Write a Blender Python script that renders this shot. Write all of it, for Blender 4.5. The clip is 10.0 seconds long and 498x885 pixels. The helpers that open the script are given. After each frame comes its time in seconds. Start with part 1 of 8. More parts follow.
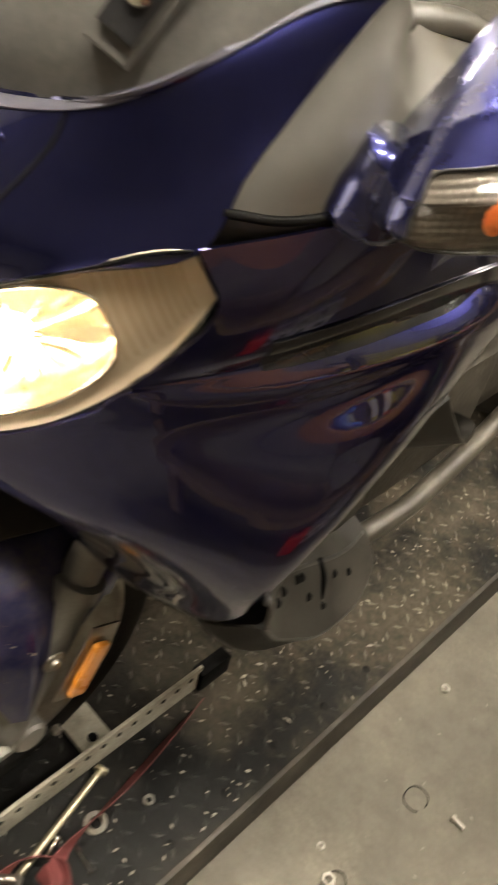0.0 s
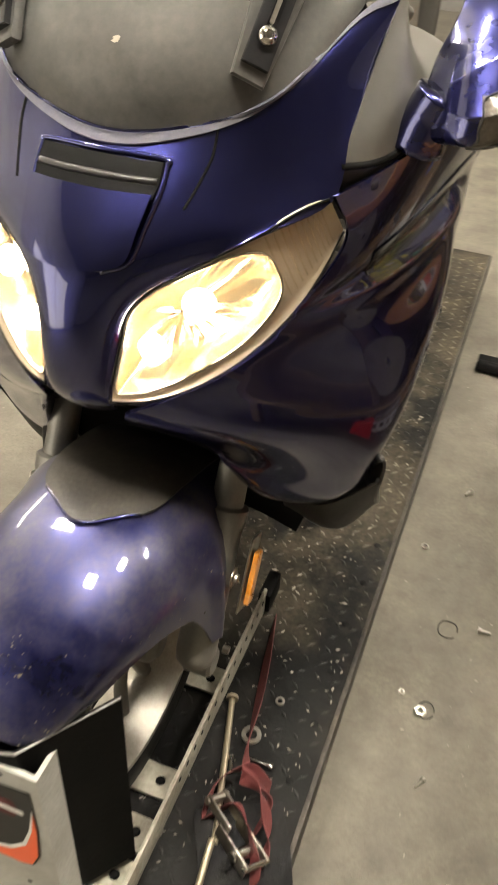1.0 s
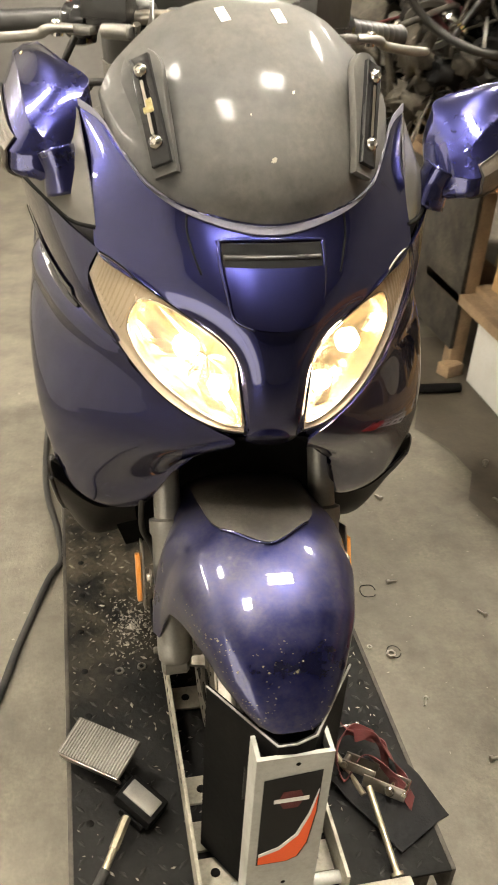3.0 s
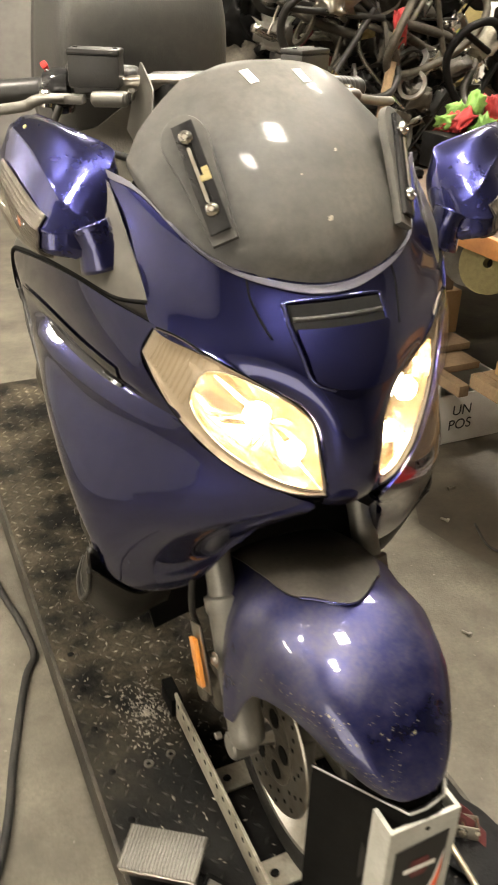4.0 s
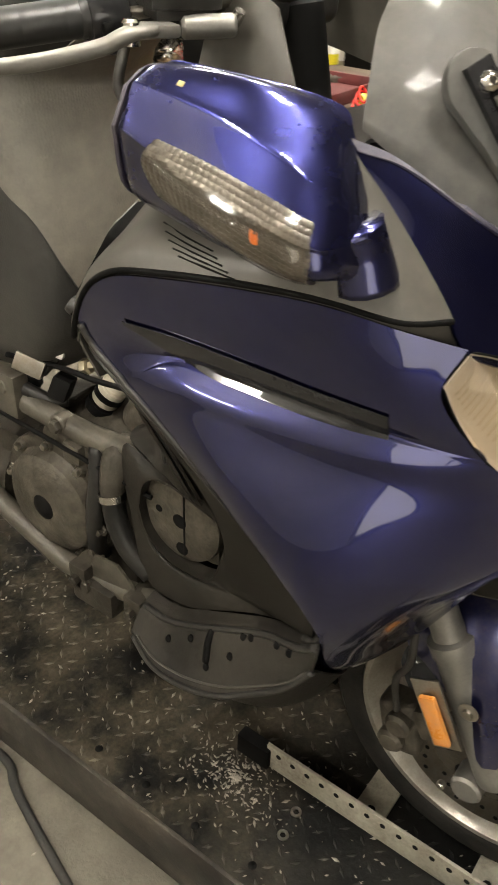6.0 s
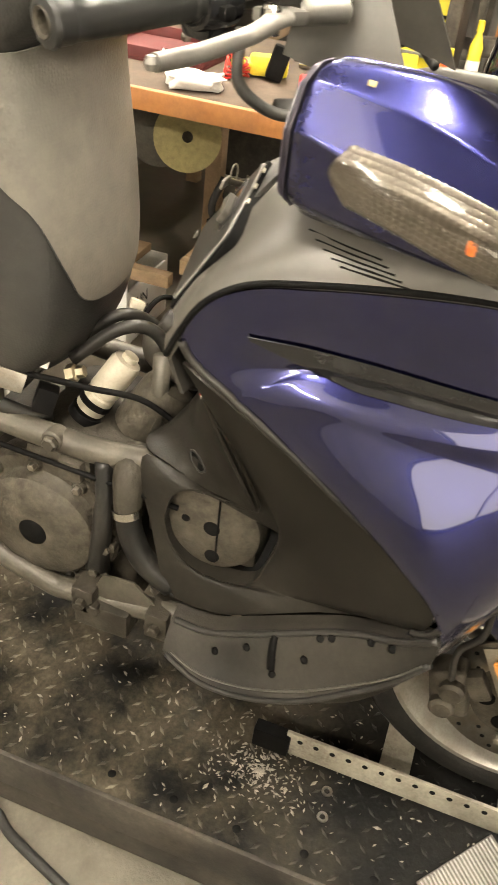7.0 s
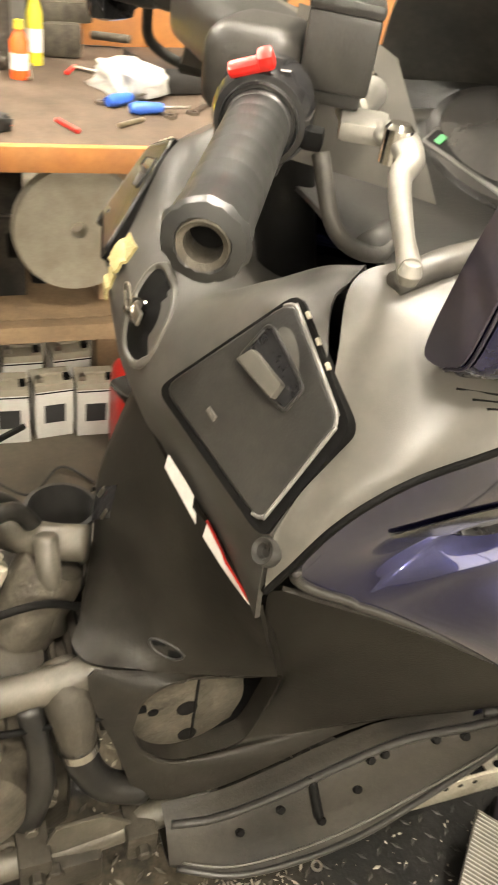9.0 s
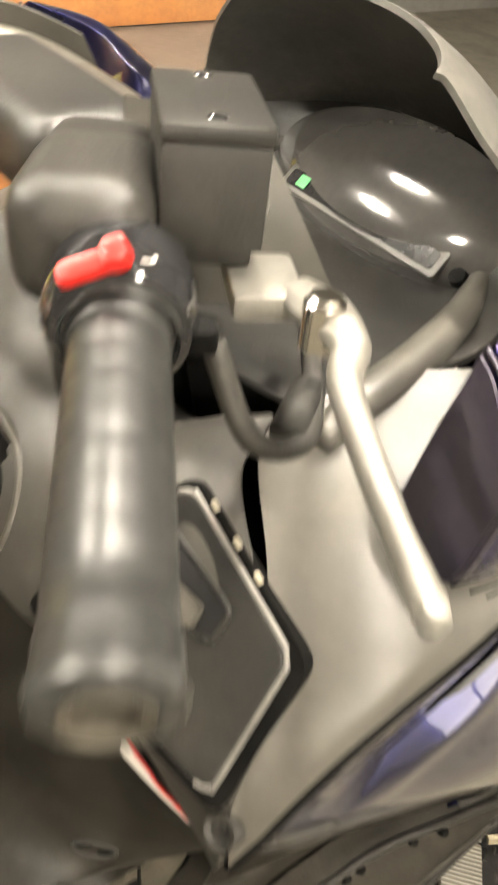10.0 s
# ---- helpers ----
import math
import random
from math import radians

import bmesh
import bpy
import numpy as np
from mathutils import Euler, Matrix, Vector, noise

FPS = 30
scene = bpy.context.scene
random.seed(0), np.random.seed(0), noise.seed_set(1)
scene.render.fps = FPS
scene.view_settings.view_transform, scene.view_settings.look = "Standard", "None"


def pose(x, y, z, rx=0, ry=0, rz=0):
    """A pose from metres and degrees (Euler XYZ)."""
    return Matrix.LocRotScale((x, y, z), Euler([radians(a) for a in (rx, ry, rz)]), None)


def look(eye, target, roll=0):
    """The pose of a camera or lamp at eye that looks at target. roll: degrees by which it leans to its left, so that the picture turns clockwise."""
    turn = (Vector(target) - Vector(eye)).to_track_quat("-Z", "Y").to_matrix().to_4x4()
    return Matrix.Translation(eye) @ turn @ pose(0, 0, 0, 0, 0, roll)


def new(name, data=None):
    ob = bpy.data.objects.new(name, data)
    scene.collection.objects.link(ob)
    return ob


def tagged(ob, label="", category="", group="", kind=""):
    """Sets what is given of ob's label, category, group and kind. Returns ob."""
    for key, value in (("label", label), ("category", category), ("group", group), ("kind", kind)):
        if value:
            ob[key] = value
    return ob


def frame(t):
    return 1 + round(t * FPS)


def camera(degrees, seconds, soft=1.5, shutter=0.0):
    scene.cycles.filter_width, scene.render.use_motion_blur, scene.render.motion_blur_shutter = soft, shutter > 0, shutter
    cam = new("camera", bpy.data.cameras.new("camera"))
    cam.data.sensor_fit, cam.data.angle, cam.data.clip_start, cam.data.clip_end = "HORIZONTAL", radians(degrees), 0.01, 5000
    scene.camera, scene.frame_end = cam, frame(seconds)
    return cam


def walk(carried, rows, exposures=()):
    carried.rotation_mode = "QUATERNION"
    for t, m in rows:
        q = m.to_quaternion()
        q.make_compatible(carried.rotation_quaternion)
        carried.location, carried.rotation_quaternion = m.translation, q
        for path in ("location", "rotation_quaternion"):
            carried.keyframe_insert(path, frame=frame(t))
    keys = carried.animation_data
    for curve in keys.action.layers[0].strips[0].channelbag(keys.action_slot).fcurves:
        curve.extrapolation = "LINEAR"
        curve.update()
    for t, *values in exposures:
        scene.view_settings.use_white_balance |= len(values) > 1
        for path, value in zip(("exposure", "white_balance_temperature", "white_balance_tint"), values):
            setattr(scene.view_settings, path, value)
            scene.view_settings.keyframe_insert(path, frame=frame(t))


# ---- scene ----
cam = camera(33.8, 10.0, soft=1.6, shutter=0.45)
PATH = [
    (0, (0.54, -0.327, 1.358), (-0.358, 0.854, 0.017), 12.6),
    (0.1, (0.522, -0.363, 1.367), (-0.352, 0.826, 0.018), 11.5),
    (0.2, (0.494, -0.404, 1.369), (-0.351, 0.852, 0.062), 8.6),
    (0.3, (0.471, -0.435, 1.379), (-0.335, 0.842, 0.067), 6.7),
    (0.5, (0.435, -0.494, 1.385), (-0.296, 0.826, 0.072), 5.2),
    (1, (0.384, -0.716, 1.395), (-0.108, 0.749, 0.125), 3.5),
    (1.5, (0.275, -0.896, 1.411), (-0.009, 0.651, 0.176), 5.9),
    (2, (0.097, -0.918, 1.401), (-0.003, 0.679, 0.202), 4.2),
    (2.2, (0.037, -0.919, 1.411), (0.034, 0.689, 0.223), 3.5),
    (3.3, (-0.326, -1.018, 1.443), (0.191, 0.621, 0.42), 3.6),
    (3.5, (-0.37, -0.996, 1.439), (0.216, 0.63, 0.433), 3.3),
    (4, (-0.49, -0.867, 1.437), (0.253, 0.72, 0.472), 1.7),
    (4.5, (-0.629, -0.724, 1.443), (0.3, 0.762, 0.479), 1.5),
    (5, (-0.778, -0.573, 1.445), (0.382, 0.699, 0.426), 2.4),
    (5.5, (-0.835, -0.396, 1.427), (0.445, 0.712, 0.361), 2.8),
    (5.7, (-0.816, -0.314, 1.416), (0.476, 0.746, 0.318), 2.3),
    (6.8, (-0.922, 0.07, 1.416), (0.613, 0.594, 0.246), 6.1),
    (7, (-0.935, 0.139, 1.417), (0.614, 0.579, 0.23), 7.1),
    (7.5, (-0.88, 0.286, 1.402), (0.696, 0.573, 0.203), 8.1),
    (8, (-0.771, 0.408, 1.402), (0.827, 0.525, 0.205), 7.6),
    (8.5, (-0.702, 0.518, 1.402), (0.865, 0.235, 0.192), 8.5),
    (9, (-0.653, 0.611, 1.43), (0.809, -0.058, 0.241), 9.2),
    (9.5, (-0.589, 0.632, 1.436), (0.74, -0.281, 0.252), 9.9),
    (10, (-0.445, 0.550, 1.459), (0.784, -0.406, 0.204), 6.0),
]
EXPOSURES = [(0, 0.30, 6900, 10), (0.5, 0.26, 6750, 10), (2.2, 0.26, 6750, 10), (3.5, 0.18, 6900, 10), (5.0, 0.14, 6800, 10), (5.5, -0.15, 6600, 10),
             (5.7, -0.35, 6450, 9), (6.8, 0.46, 6950, 10), (8.0, 0.66, 7000, 10), (9.0, 0.74, 6950, 10), (10, 0.72, 6900, 10)]
walk(cam, [(t, look(eye, target, roll)) for t, eye, target, roll in PATH], EXPOSURES)

# ---- room light: the world is all but dark, fluorescent fittings hang from the ceiling ----
world = bpy.data.worlds.new("world")
scene.world = world
world.use_nodes = True
world.node_tree.nodes["Background"].inputs[0].default_value = (0.6, 0.7, 0.8, 1)
world.node_tree.nodes["Background"].inputs[1].default_value = 0.03
CEILING = 4.1
LAMP_SPOTS = [(-0.35, -0.95, 0), (0.80, -0.15, 0), (-1.75, 0.55, 0), (2.2, 1.3, 0), (1.0, 3.4, 0), (3.4, 3.2, 0)]
TUBE_GLOW = 610.0
DOOR_GLOW = 3.4
BATTEN_GLOW = 130.0


# beams of the lit headlights, thrown forwards and down on the floor
for side in (-1, 1):
    beam_data = bpy.data.lights.new("headlight_beam", "SPOT")
    beam_data.energy, beam_data.color, beam_data.spot_size, beam_data.spot_blend, beam_data.shadow_soft_size = 90.0, (1.0, 0.80, 0.55), radians(70), 0.7, 0.03
    beam = new("headlight_beam", beam_data)
    beam.matrix_world = look((side * 0.105, -0.135, 0.965), (side * 0.25, -2.0, 0.35))


# ---- materials ----
def mat(name, base, rough=0.5, metal=0.0, second=None, amount=0.3, scale=6.0, bump=0.0, bump_scale=60.0, coat=0.0,
        dust=None, dust_amount=0.0, dust_scale=9.0, spread=0.0, emit=0.0, emit_color=(1, 1, 1), alpha=1.0, sheen=0.0, per_object=0.0, dust_from=None):
    """A surface with a large and a fine pattern of a second colour, loose dust on upward faces, and fine relief."""
    m = bpy.data.materials.new(name)
    m.use_nodes = True
    nt = m.node_tree
    b = nt.nodes["Principled BSDF"]
    L = nt.links.new
    b.inputs["Roughness"].default_value = rough
    b.inputs["Metallic"].default_value = metal
    b.inputs["Coat Weight"].default_value = coat
    b.inputs["Coat Roughness"].default_value = 0.06
    b.inputs["Alpha"].default_value = alpha
    co = nt.nodes.new("ShaderNodeTexCoord")

    def noise_at(s, detail=6.0, rough_n=0.6):
        n = nt.nodes.new("ShaderNodeTexNoise")
        n.inputs["Scale"].default_value, n.inputs["Detail"].default_value, n.inputs["Roughness"].default_value = s, detail, rough_n
        L(co.outputs["Object"], n.inputs["Vector"])
        return n.outputs["Fac"]

    def ramp(sock, lo, hi):
        r = nt.nodes.new("ShaderNodeMapRange")
        r.inputs[1].default_value, r.inputs[2].default_value = lo, hi
        L(sock, r.inputs[0])
        return r.outputs[0]

    def times(sock, k):
        n = nt.nodes.new("ShaderNodeMath")
        n.operation = "MULTIPLY"
        L(sock, n.inputs[0])
        if isinstance(k, float):
            n.inputs[1].default_value = k
        else:
            L(k, n.inputs[1])
        return n.outputs[0]

    def mix(fac, a, c):
        n = nt.nodes.new("ShaderNodeMix")
        n.data_type = "RGBA"
        for sock, v in ((n.inputs[6], a), (n.inputs[7], c)):
            if isinstance(v, tuple):
                sock.default_value = (*v, 1)
            else:
                L(v, sock)
        L(fac, n.inputs[0])
        return n.outputs[2]

    second = second or tuple(min(1, c * 1.5 + 0.004) for c in base)
    big = ramp(noise_at(scale), 0.38, 0.68)
    fine = ramp(noise_at(scale * 11, 4), 0.42, 0.72)
    colour = mix(times(big, float(amount)), tuple(base), tuple(second))
    colour = mix(times(fine, float(amount * 0.55)), colour, tuple(c * 0.55 for c in base))
    if dust:
        d = ramp(noise_at(dust_scale, 9, 0.68), 0.40 - spread, 0.75)
        speck = ramp(noise_at(dust_scale * 18, 3), 0.35, 0.65)
        soft = nt.nodes.new("ShaderNodeMapRange")
        soft.inputs[3].default_value, soft.inputs[4].default_value = 0.55, 1.0
        L(speck, soft.inputs[0])
        fac = times(times(d, soft.outputs[0]), float(dust_amount))
        if dust_from:
            sep = nt.nodes.new("ShaderNodeSeparateXYZ")
            L(co.outputs["Object"], sep.inputs[0])
            fac = times(fac, ramp(sep.outputs["Y"], dust_from[0], dust_from[1]))
        colour = mix(fac, colour, tuple(dust))
        r = nt.nodes.new("ShaderNodeMapRange")
        r.inputs[3].default_value, r.inputs[4].default_value = rough, min(1, rough + 0.45)
        L(fac, r.inputs[0])
        L(r.outputs[0], b.inputs["Roughness"])
        if coat:
            k = nt.nodes.new("ShaderNodeMapRange")
            k.inputs[3].default_value, k.inputs[4].default_value = coat, coat * 0.15
            L(fac, k.inputs[0])
            L(k.outputs[0], b.inputs["Coat Weight"])
            if metal:
                q = nt.nodes.new("ShaderNodeMapRange")
                q.inputs[3].default_value, q.inputs[4].default_value = metal, 0.0
                L(fac, q.inputs[0])
                L(q.outputs[0], b.inputs["Metallic"])
    if per_object:
        info = nt.nodes.new("ShaderNodeObjectInfo")
        colour = mix(times(info.outputs["Random"], float(per_object)), colour, tuple(c * 0.4 for c in base))
    L(colour, b.inputs["Base Color"])
    if bump:
        bn = nt.nodes.new("ShaderNodeBump")
        bn.inputs["Strength"].default_value, bn.inputs["Distance"].default_value = bump, 0.002
        L(noise_at(bump_scale, 5), bn.inputs["Height"])
        L(bn.outputs[0], b.inputs["Normal"])
    if emit:
        b.inputs["Emission Color"].default_value = (*emit_color, 1)
        b.inputs["Emission Strength"].default_value = emit
    return m


def clear(name, tint, gloss=0.12, rough=0.05):
    """Clear plastic or glass that light passes straight through, with a skin that grows glossier at a slant."""
    m = bpy.data.materials.new(name)
    m.use_nodes = True
    nt = m.node_tree
    nt.nodes.remove(nt.nodes["Principled BSDF"])
    t, g, x = nt.nodes.new("ShaderNodeBsdfTransparent"), nt.nodes.new("ShaderNodeBsdfGlossy"), nt.nodes.new("ShaderNodeMixShader")
    f, k, w = nt.nodes.new("ShaderNodeLayerWeight"), nt.nodes.new("ShaderNodeMath"), nt.nodes.new("ShaderNodeMath")
    a = nt.nodes.new("ShaderNodeMath")
    k.operation, w.operation = "POWER", "MULTIPLY"
    k.inputs[1].default_value, w.inputs[1].default_value = 4.0, 0.5
    t.inputs[0].default_value = (*tint, 1)
    g.inputs["Roughness"].default_value = rough
    a.inputs[1].default_value = gloss
    nt.links.new(f.outputs["Facing"], k.inputs[0])
    nt.links.new(k.outputs[0], w.inputs[0])
    nt.links.new(w.outputs[0], a.inputs[0])
    nt.links.new(a.outputs[0], x.inputs[0])
    nt.links.new(t.outputs[0], x.inputs[1])
    nt.links.new(g.outputs[0], x.inputs[2])
    nt.links.new(x.outputs[0], nt.nodes["Material Output"].inputs[0])
    return m


DUST = (0.30, 0.265, 0.21)
M = dict(
    blue=mat("deep_blue_metallic_paint", (0.0160, 0.0180, 0.086), 0.265, 0.98, (0.020, 0.022, 0.105), 0.4, 2.5, 0, 60, 1.0, (0.13, 0.12, 0.105), 0.02, 5.0, 0.0),
    blue_dusty=mat("dusty_blue_paint", (0.0170, 0.0190, 0.090), 0.265, 0.97, (0.022, 0.024, 0.110), 0.4, 2.5, 0, 90, 1.0, (0.12, 0.11, 0.095), 0.07, 4.0, 0.05),
    black=mat("black_trim_plastic", (0.0125, 0.0122, 0.0118), 0.36, 0, (0.030, 0.0285, 0.027), 0.5, 7, 0.2, 420, 0, DUST, 0.09, 5),
    black_dirty=mat("dirty_black_plastic", (0.0090, 0.0081, 0.0068), 0.44, 0, (0.0145, 0.0125, 0.0096), 0.6, 5, 0.2, 300, 0, DUST, 0.075, 4, 0.02),
    skirt_dusty=mat("dust_filmed_black_plastic", (0.012, 0.0108, 0.0092), 0.48, 0, (0.019, 0.0165, 0.0135), 0.6, 7, 0.2, 300, 0, DUST, 0.10, 7, 0.03),
    lip=mat("dust_dulled_blue_lip", (0.070, 0.068, 0.098), 0.60, 0, (0.095, 0.090, 0.108), 0.6, 30, 0.1, 200, 0, (0.16, 0.15, 0.14), 0.4, 20),
    cluster=mat("grey_instrument_glass", (0.045, 0.043, 0.041), 0.10, 0, (0.055, 0.052, 0.050), 0.4, 12, 0, 60, 0.6, DUST, 0.05, 12),
    worn=mat("rubbed_pale_plastic_edge", (0.20, 0.19, 0.175), 0.38, 0.1, (0.10, 0.095, 0.088), 0.8, 90, 0.1, 300),
    grey=mat("grey_trim_plastic", (0.052, 0.049, 0.043), 0.38, 0, (0.068, 0.063, 0.054), 0.45, 5, 0.06, 900, 0, DUST, 0.16, 4, 0.03),
    shield=mat("dusty_charcoal_plastic", (0.034, 0.0325, 0.030), 0.46, 0, (0.050, 0.047, 0.042), 0.5, 6, 0.1, 700, 0, DUST, 0.14, 6, 0.03),
    screen=mat("dusty_smoked_screen", (0.046, 0.046, 0.044), 0.48, 0, (0.082, 0.080, 0.074), 0.85, 5, 0.0, 300, 0.10, DUST, 0.22, 7, 0.03),
    # near-black for dark plastic, and painted as shade in slots and holes
    dark=mat("dark_plastic_and_cavity_shade", (0.0045, 0.0045, 0.0044), 0.6, 0, (0.009, 0.0082, 0.0074), 0.6, 12, 0.2, 80),
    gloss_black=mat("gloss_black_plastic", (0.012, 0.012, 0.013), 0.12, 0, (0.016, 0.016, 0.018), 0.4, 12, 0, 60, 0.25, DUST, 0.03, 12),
    hose=mat("black_rubber_hose", (0.0085, 0.0082, 0.0078), 0.45, 0, (0.016, 0.0145, 0.012), 0.6, 16, 0.1, 200, 0, DUST, 0.05, 12),
    tyre=mat("black_tyre", (0.0065, 0.0064, 0.0062), 0.55, 0, (0.011, 0.0105, 0.0095), 0.6, 14, 0.3, 150, 0, DUST, 0.06, 9),
    rim=mat("silver_wheel_paint", (0.42, 0.40, 0.355), 0.34, 0.75, (0.26, 0.235, 0.19), 0.7, 24, 0.05, 200, 0, (0.16, 0.135, 0.10), 0.45, 16),
    rubber=mat("tyre_rubber", (0.015, 0.015, 0.0148), 0.6, 0, (0.026, 0.024, 0.021), 0.5, 14, 0.3, 150, 0, DUST, 0.13, 8),
    tape=mat("black_vinyl_tape", (0.018, 0.018, 0.0172), 0.38, 0, (0.026, 0.026, 0.0245), 0.3, 14, 0.02, 60),
    silver=mat("dull_silver_paint", (0.19, 0.184, 0.168), 0.44, 0.6, (0.24, 0.23, 0.205), 0.5, 20, 0.15, 200, 0, DUST, 0.35, 18),
    chrome=mat("bright_steel", (0.62, 0.60, 0.56), 0.16, 1.0, (0.4, 0.37, 0.32), 0.4, 60),
    steel=mat("worn_steel", (0.36, 0.34, 0.30), 0.36, 1.0, (0.20, 0.15, 0.10), 0.6, 30, 0.2, 150),
    alloy=mat("oxidised_cast_alloy", (0.062, 0.055, 0.043), 0.52, 0.3, (0.019, 0.015, 0.010), 0.95, 17, 0.8, 110, 0, (0.19, 0.165, 0.128), 0.50, 36),
    # oil and grime, darkened further for the shade among the engine parts
    grime=mat("oily_casting_with_shade", (0.030, 0.026, 0.020), 0.55, 0.1, (0.014, 0.012, 0.009), 0.9, 14, 0.8, 90, 0, (0.10, 0.085, 0.064), 0.45, 20),
    tubing=mat("dusty_silver_frame_tube", (0.054, 0.048, 0.037), 0.46, 0.2, (0.022, 0.017, 0.011), 0.9, 12, 0.2, 150, 0, (0.24, 0.215, 0.168), 0.4, 13),
    cream=mat("yellowed_white_plastic", (0.40, 0.365, 0.29), 0.45, 0, (0.26, 0.22, 0.16), 0.6, 20, 0.1, 100),
    white=mat("white_plastic", (0.74, 0.73, 0.69), 0.4, 0, (0.6, 0.57, 0.5), 0.4, 14),
    vinyl=mat("dusty_grey_seat_vinyl", (0.095, 0.090, 0.078), 0.45, 0, (0.140, 0.127, 0.105), 0.7, 3, 0.2, 260, 0, DUST, 0.4, 3, 0.1),
    vinyl_dark=mat("black_seat_vinyl", (0.028, 0.027, 0.025), 0.46, 0, (0.036, 0.034, 0.030), 0.5, 4, 0.2, 300, 0, DUST, 0.10, 4),
    red=mat("red_plastic", (0.62, 0.02, 0.015), 0.34, 0, (0.5, 0.02, 0.015), 0.4, 30),
    red_dull=mat("faded_red_fabric", (0.095, 0.014, 0.013), 0.8, 0, (0.06, 0.013, 0.012), 0.7, 25, 0.5, 300),
    orange=mat("orange_decal", (0.85, 0.11, 0.02), 0.4, 0, (0.75, 0.1, 0.02), 0.3, 30),
    amber=mat("amber_reflector", (0.55, 0.20, 0.02), 0.25, 0, (0.42, 0.14, 0.02), 0.5, 60, 0, 60, 0.5, DUST, 0.4, 30),
    amber_bulb=mat("amber_bulb", (0.60, 0.12, 0.025), 0.3, 0, (0.9, 0.3, 0.05), 0.5, 100),
    yellow=mat("yellow_paint", (0.60, 0.51, 0.02), 0.42, 0, (0.6, 0.5, 0.02), 0.5, 15, 0, 60, 0, DUST, 0.3, 9),
    yellow_old=mat("old_yellow_foam_tape", (0.36, 0.30, 0.13), 0.8, 0, (0.22, 0.18, 0.08), 0.7, 60, 0.6, 300),
    green=mat("green_plastic", (0.03, 0.30, 0.08), 0.45, 0, (0.05, 0.42, 0.12), 0.5, 20),
    pale_blue=mat("blue_tool_plastic", (0.03, 0.12, 0.55), 0.4, 0, (0.03, 0.08, 0.4), 0.5, 20),
    card=mat("brown_cardboard", (0.44, 0.27, 0.12), 0.85, 0, (0.36, 0.21, 0.09), 0.6, 8, 0.2, 60, 0, (0.25, 0.17, 0.1), 0.4, 6),
    wood=mat("varnished_orange_wood", (0.40, 0.165, 0.045), 0.5, 0, (0.28, 0.10, 0.03), 0.7, 9, 0.2, 70, 0, (0.12, 0.08, 0.05), 0.5, 10),
    board=mat("dirty_pine_boards", (0.34, 0.23, 0.13), 0.8, 0, (0.20, 0.135, 0.08), 0.7, 10, 0.4, 90, 0, (0.08, 0.06, 0.05), 0.5, 9),
    bench=mat("stained_bench_top", (0.070, 0.048, 0.033), 0.75, 0, (0.045, 0.032, 0.022), 0.8, 7, 0.3, 90, 0, (0.18, 0.145, 0.11), 0.4, 12),
    deck=mat("worn_black_deck_paint", (0.006, 0.006, 0.0058), 0.55, 0.0, (0.014, 0.013, 0.012), 0.7, 6, 0.4, 90, 0, (0.185, 0.152, 0.106), 0.62, 5.5, -0.02, dust_from=(-0.02, 0.42)),
    lug=mat("worn_tread_lugs", (0.0090, 0.0088, 0.0084), 0.34, 0.0, (0.020, 0.0185, 0.016), 0.9, 7, 0.2, 200, 0, (0.34, 0.30, 0.23), 0.80, 5.5, -0.03, dust_from=(-0.02, 0.42)),
    skirt=mat("black_steel_skirt", (0.018, 0.017, 0.016), 0.55, 0, (0.05, 0.04, 0.03), 0.6, 7, 0.3, 100, 0, DUST, 0.3, 6),
    white_steel=mat("chipped_white_steel", (0.40, 0.375, 0.30), 0.5, 0.1, (0.26, 0.235, 0.18), 0.8, 12, 0.3, 90, 0, (0.075, 0.058, 0.042), 0.9, 11, 0.04),
    post=mat("pale_grey_painted_steel", (0.42, 0.42, 0.38), 0.45, 0.1, (0.34, 0.33, 0.29), 0.6, 12, 0.2, 120, 0, (0.2, 0.17, 0.12), 0.35, 12),
    decal_black=mat("black_decal", (0.007, 0.007, 0.0075), 0.4, 0, (0.012, 0.012, 0.012), 0.4, 30),
    brass=mat("gold_zinc_plated_steel", (0.42, 0.37, 0.26), 0.40, 0.85, (0.30, 0.27, 0.21), 0.6, 60),
    guard=mat("dust_caked_blue_paint", (0.0150, 0.0170, 0.082), 0.27, 0.95, (0.020, 0.022, 0.095), 0.4, 2.5, 0.0, 90, 1.0, (0.058, 0.052, 0.042), 0.88, 8.0, 0.03),
    dusty_dark=mat("dust_caked_dark_plastic", (0.024, 0.022, 0.020), 0.5, 0, (0.040, 0.036, 0.030), 0.6, 8, 0.2, 150, 0, DUST, 0.22, 9),
    blue_dark=mat("dark_violet_plastic", (0.018, 0.015, 0.030), 0.35, 0, (0.026, 0.022, 0.040), 0.4, 5, 0, 60, 0, DUST, 0.12, 9),
    signal=mat("silvered_signal_back", (0.105, 0.092, 0.078), 0.30, 0.35, (0.060, 0.048, 0.038), 0.8, 50),
    concrete=None,
    cloth=mat("black_cloth", (0.010, 0.010, 0.0105), 0.9, 0, (0.017, 0.016, 0.015), 0.6, 20, 0.5, 200),
    wall=mat("painted_block_wall", (0.17, 0.16, 0.145), 0.8, 0, (0.12, 0.115, 0.10), 0.6, 2, 0.3, 40, 0, (0.1, 0.09, 0.08), 0.4, 2),
    ceiling=mat("grey_ceiling_board", (0.26, 0.25, 0.23), 0.9, 0, (0.20, 0.19, 0.175), 0.5, 2),
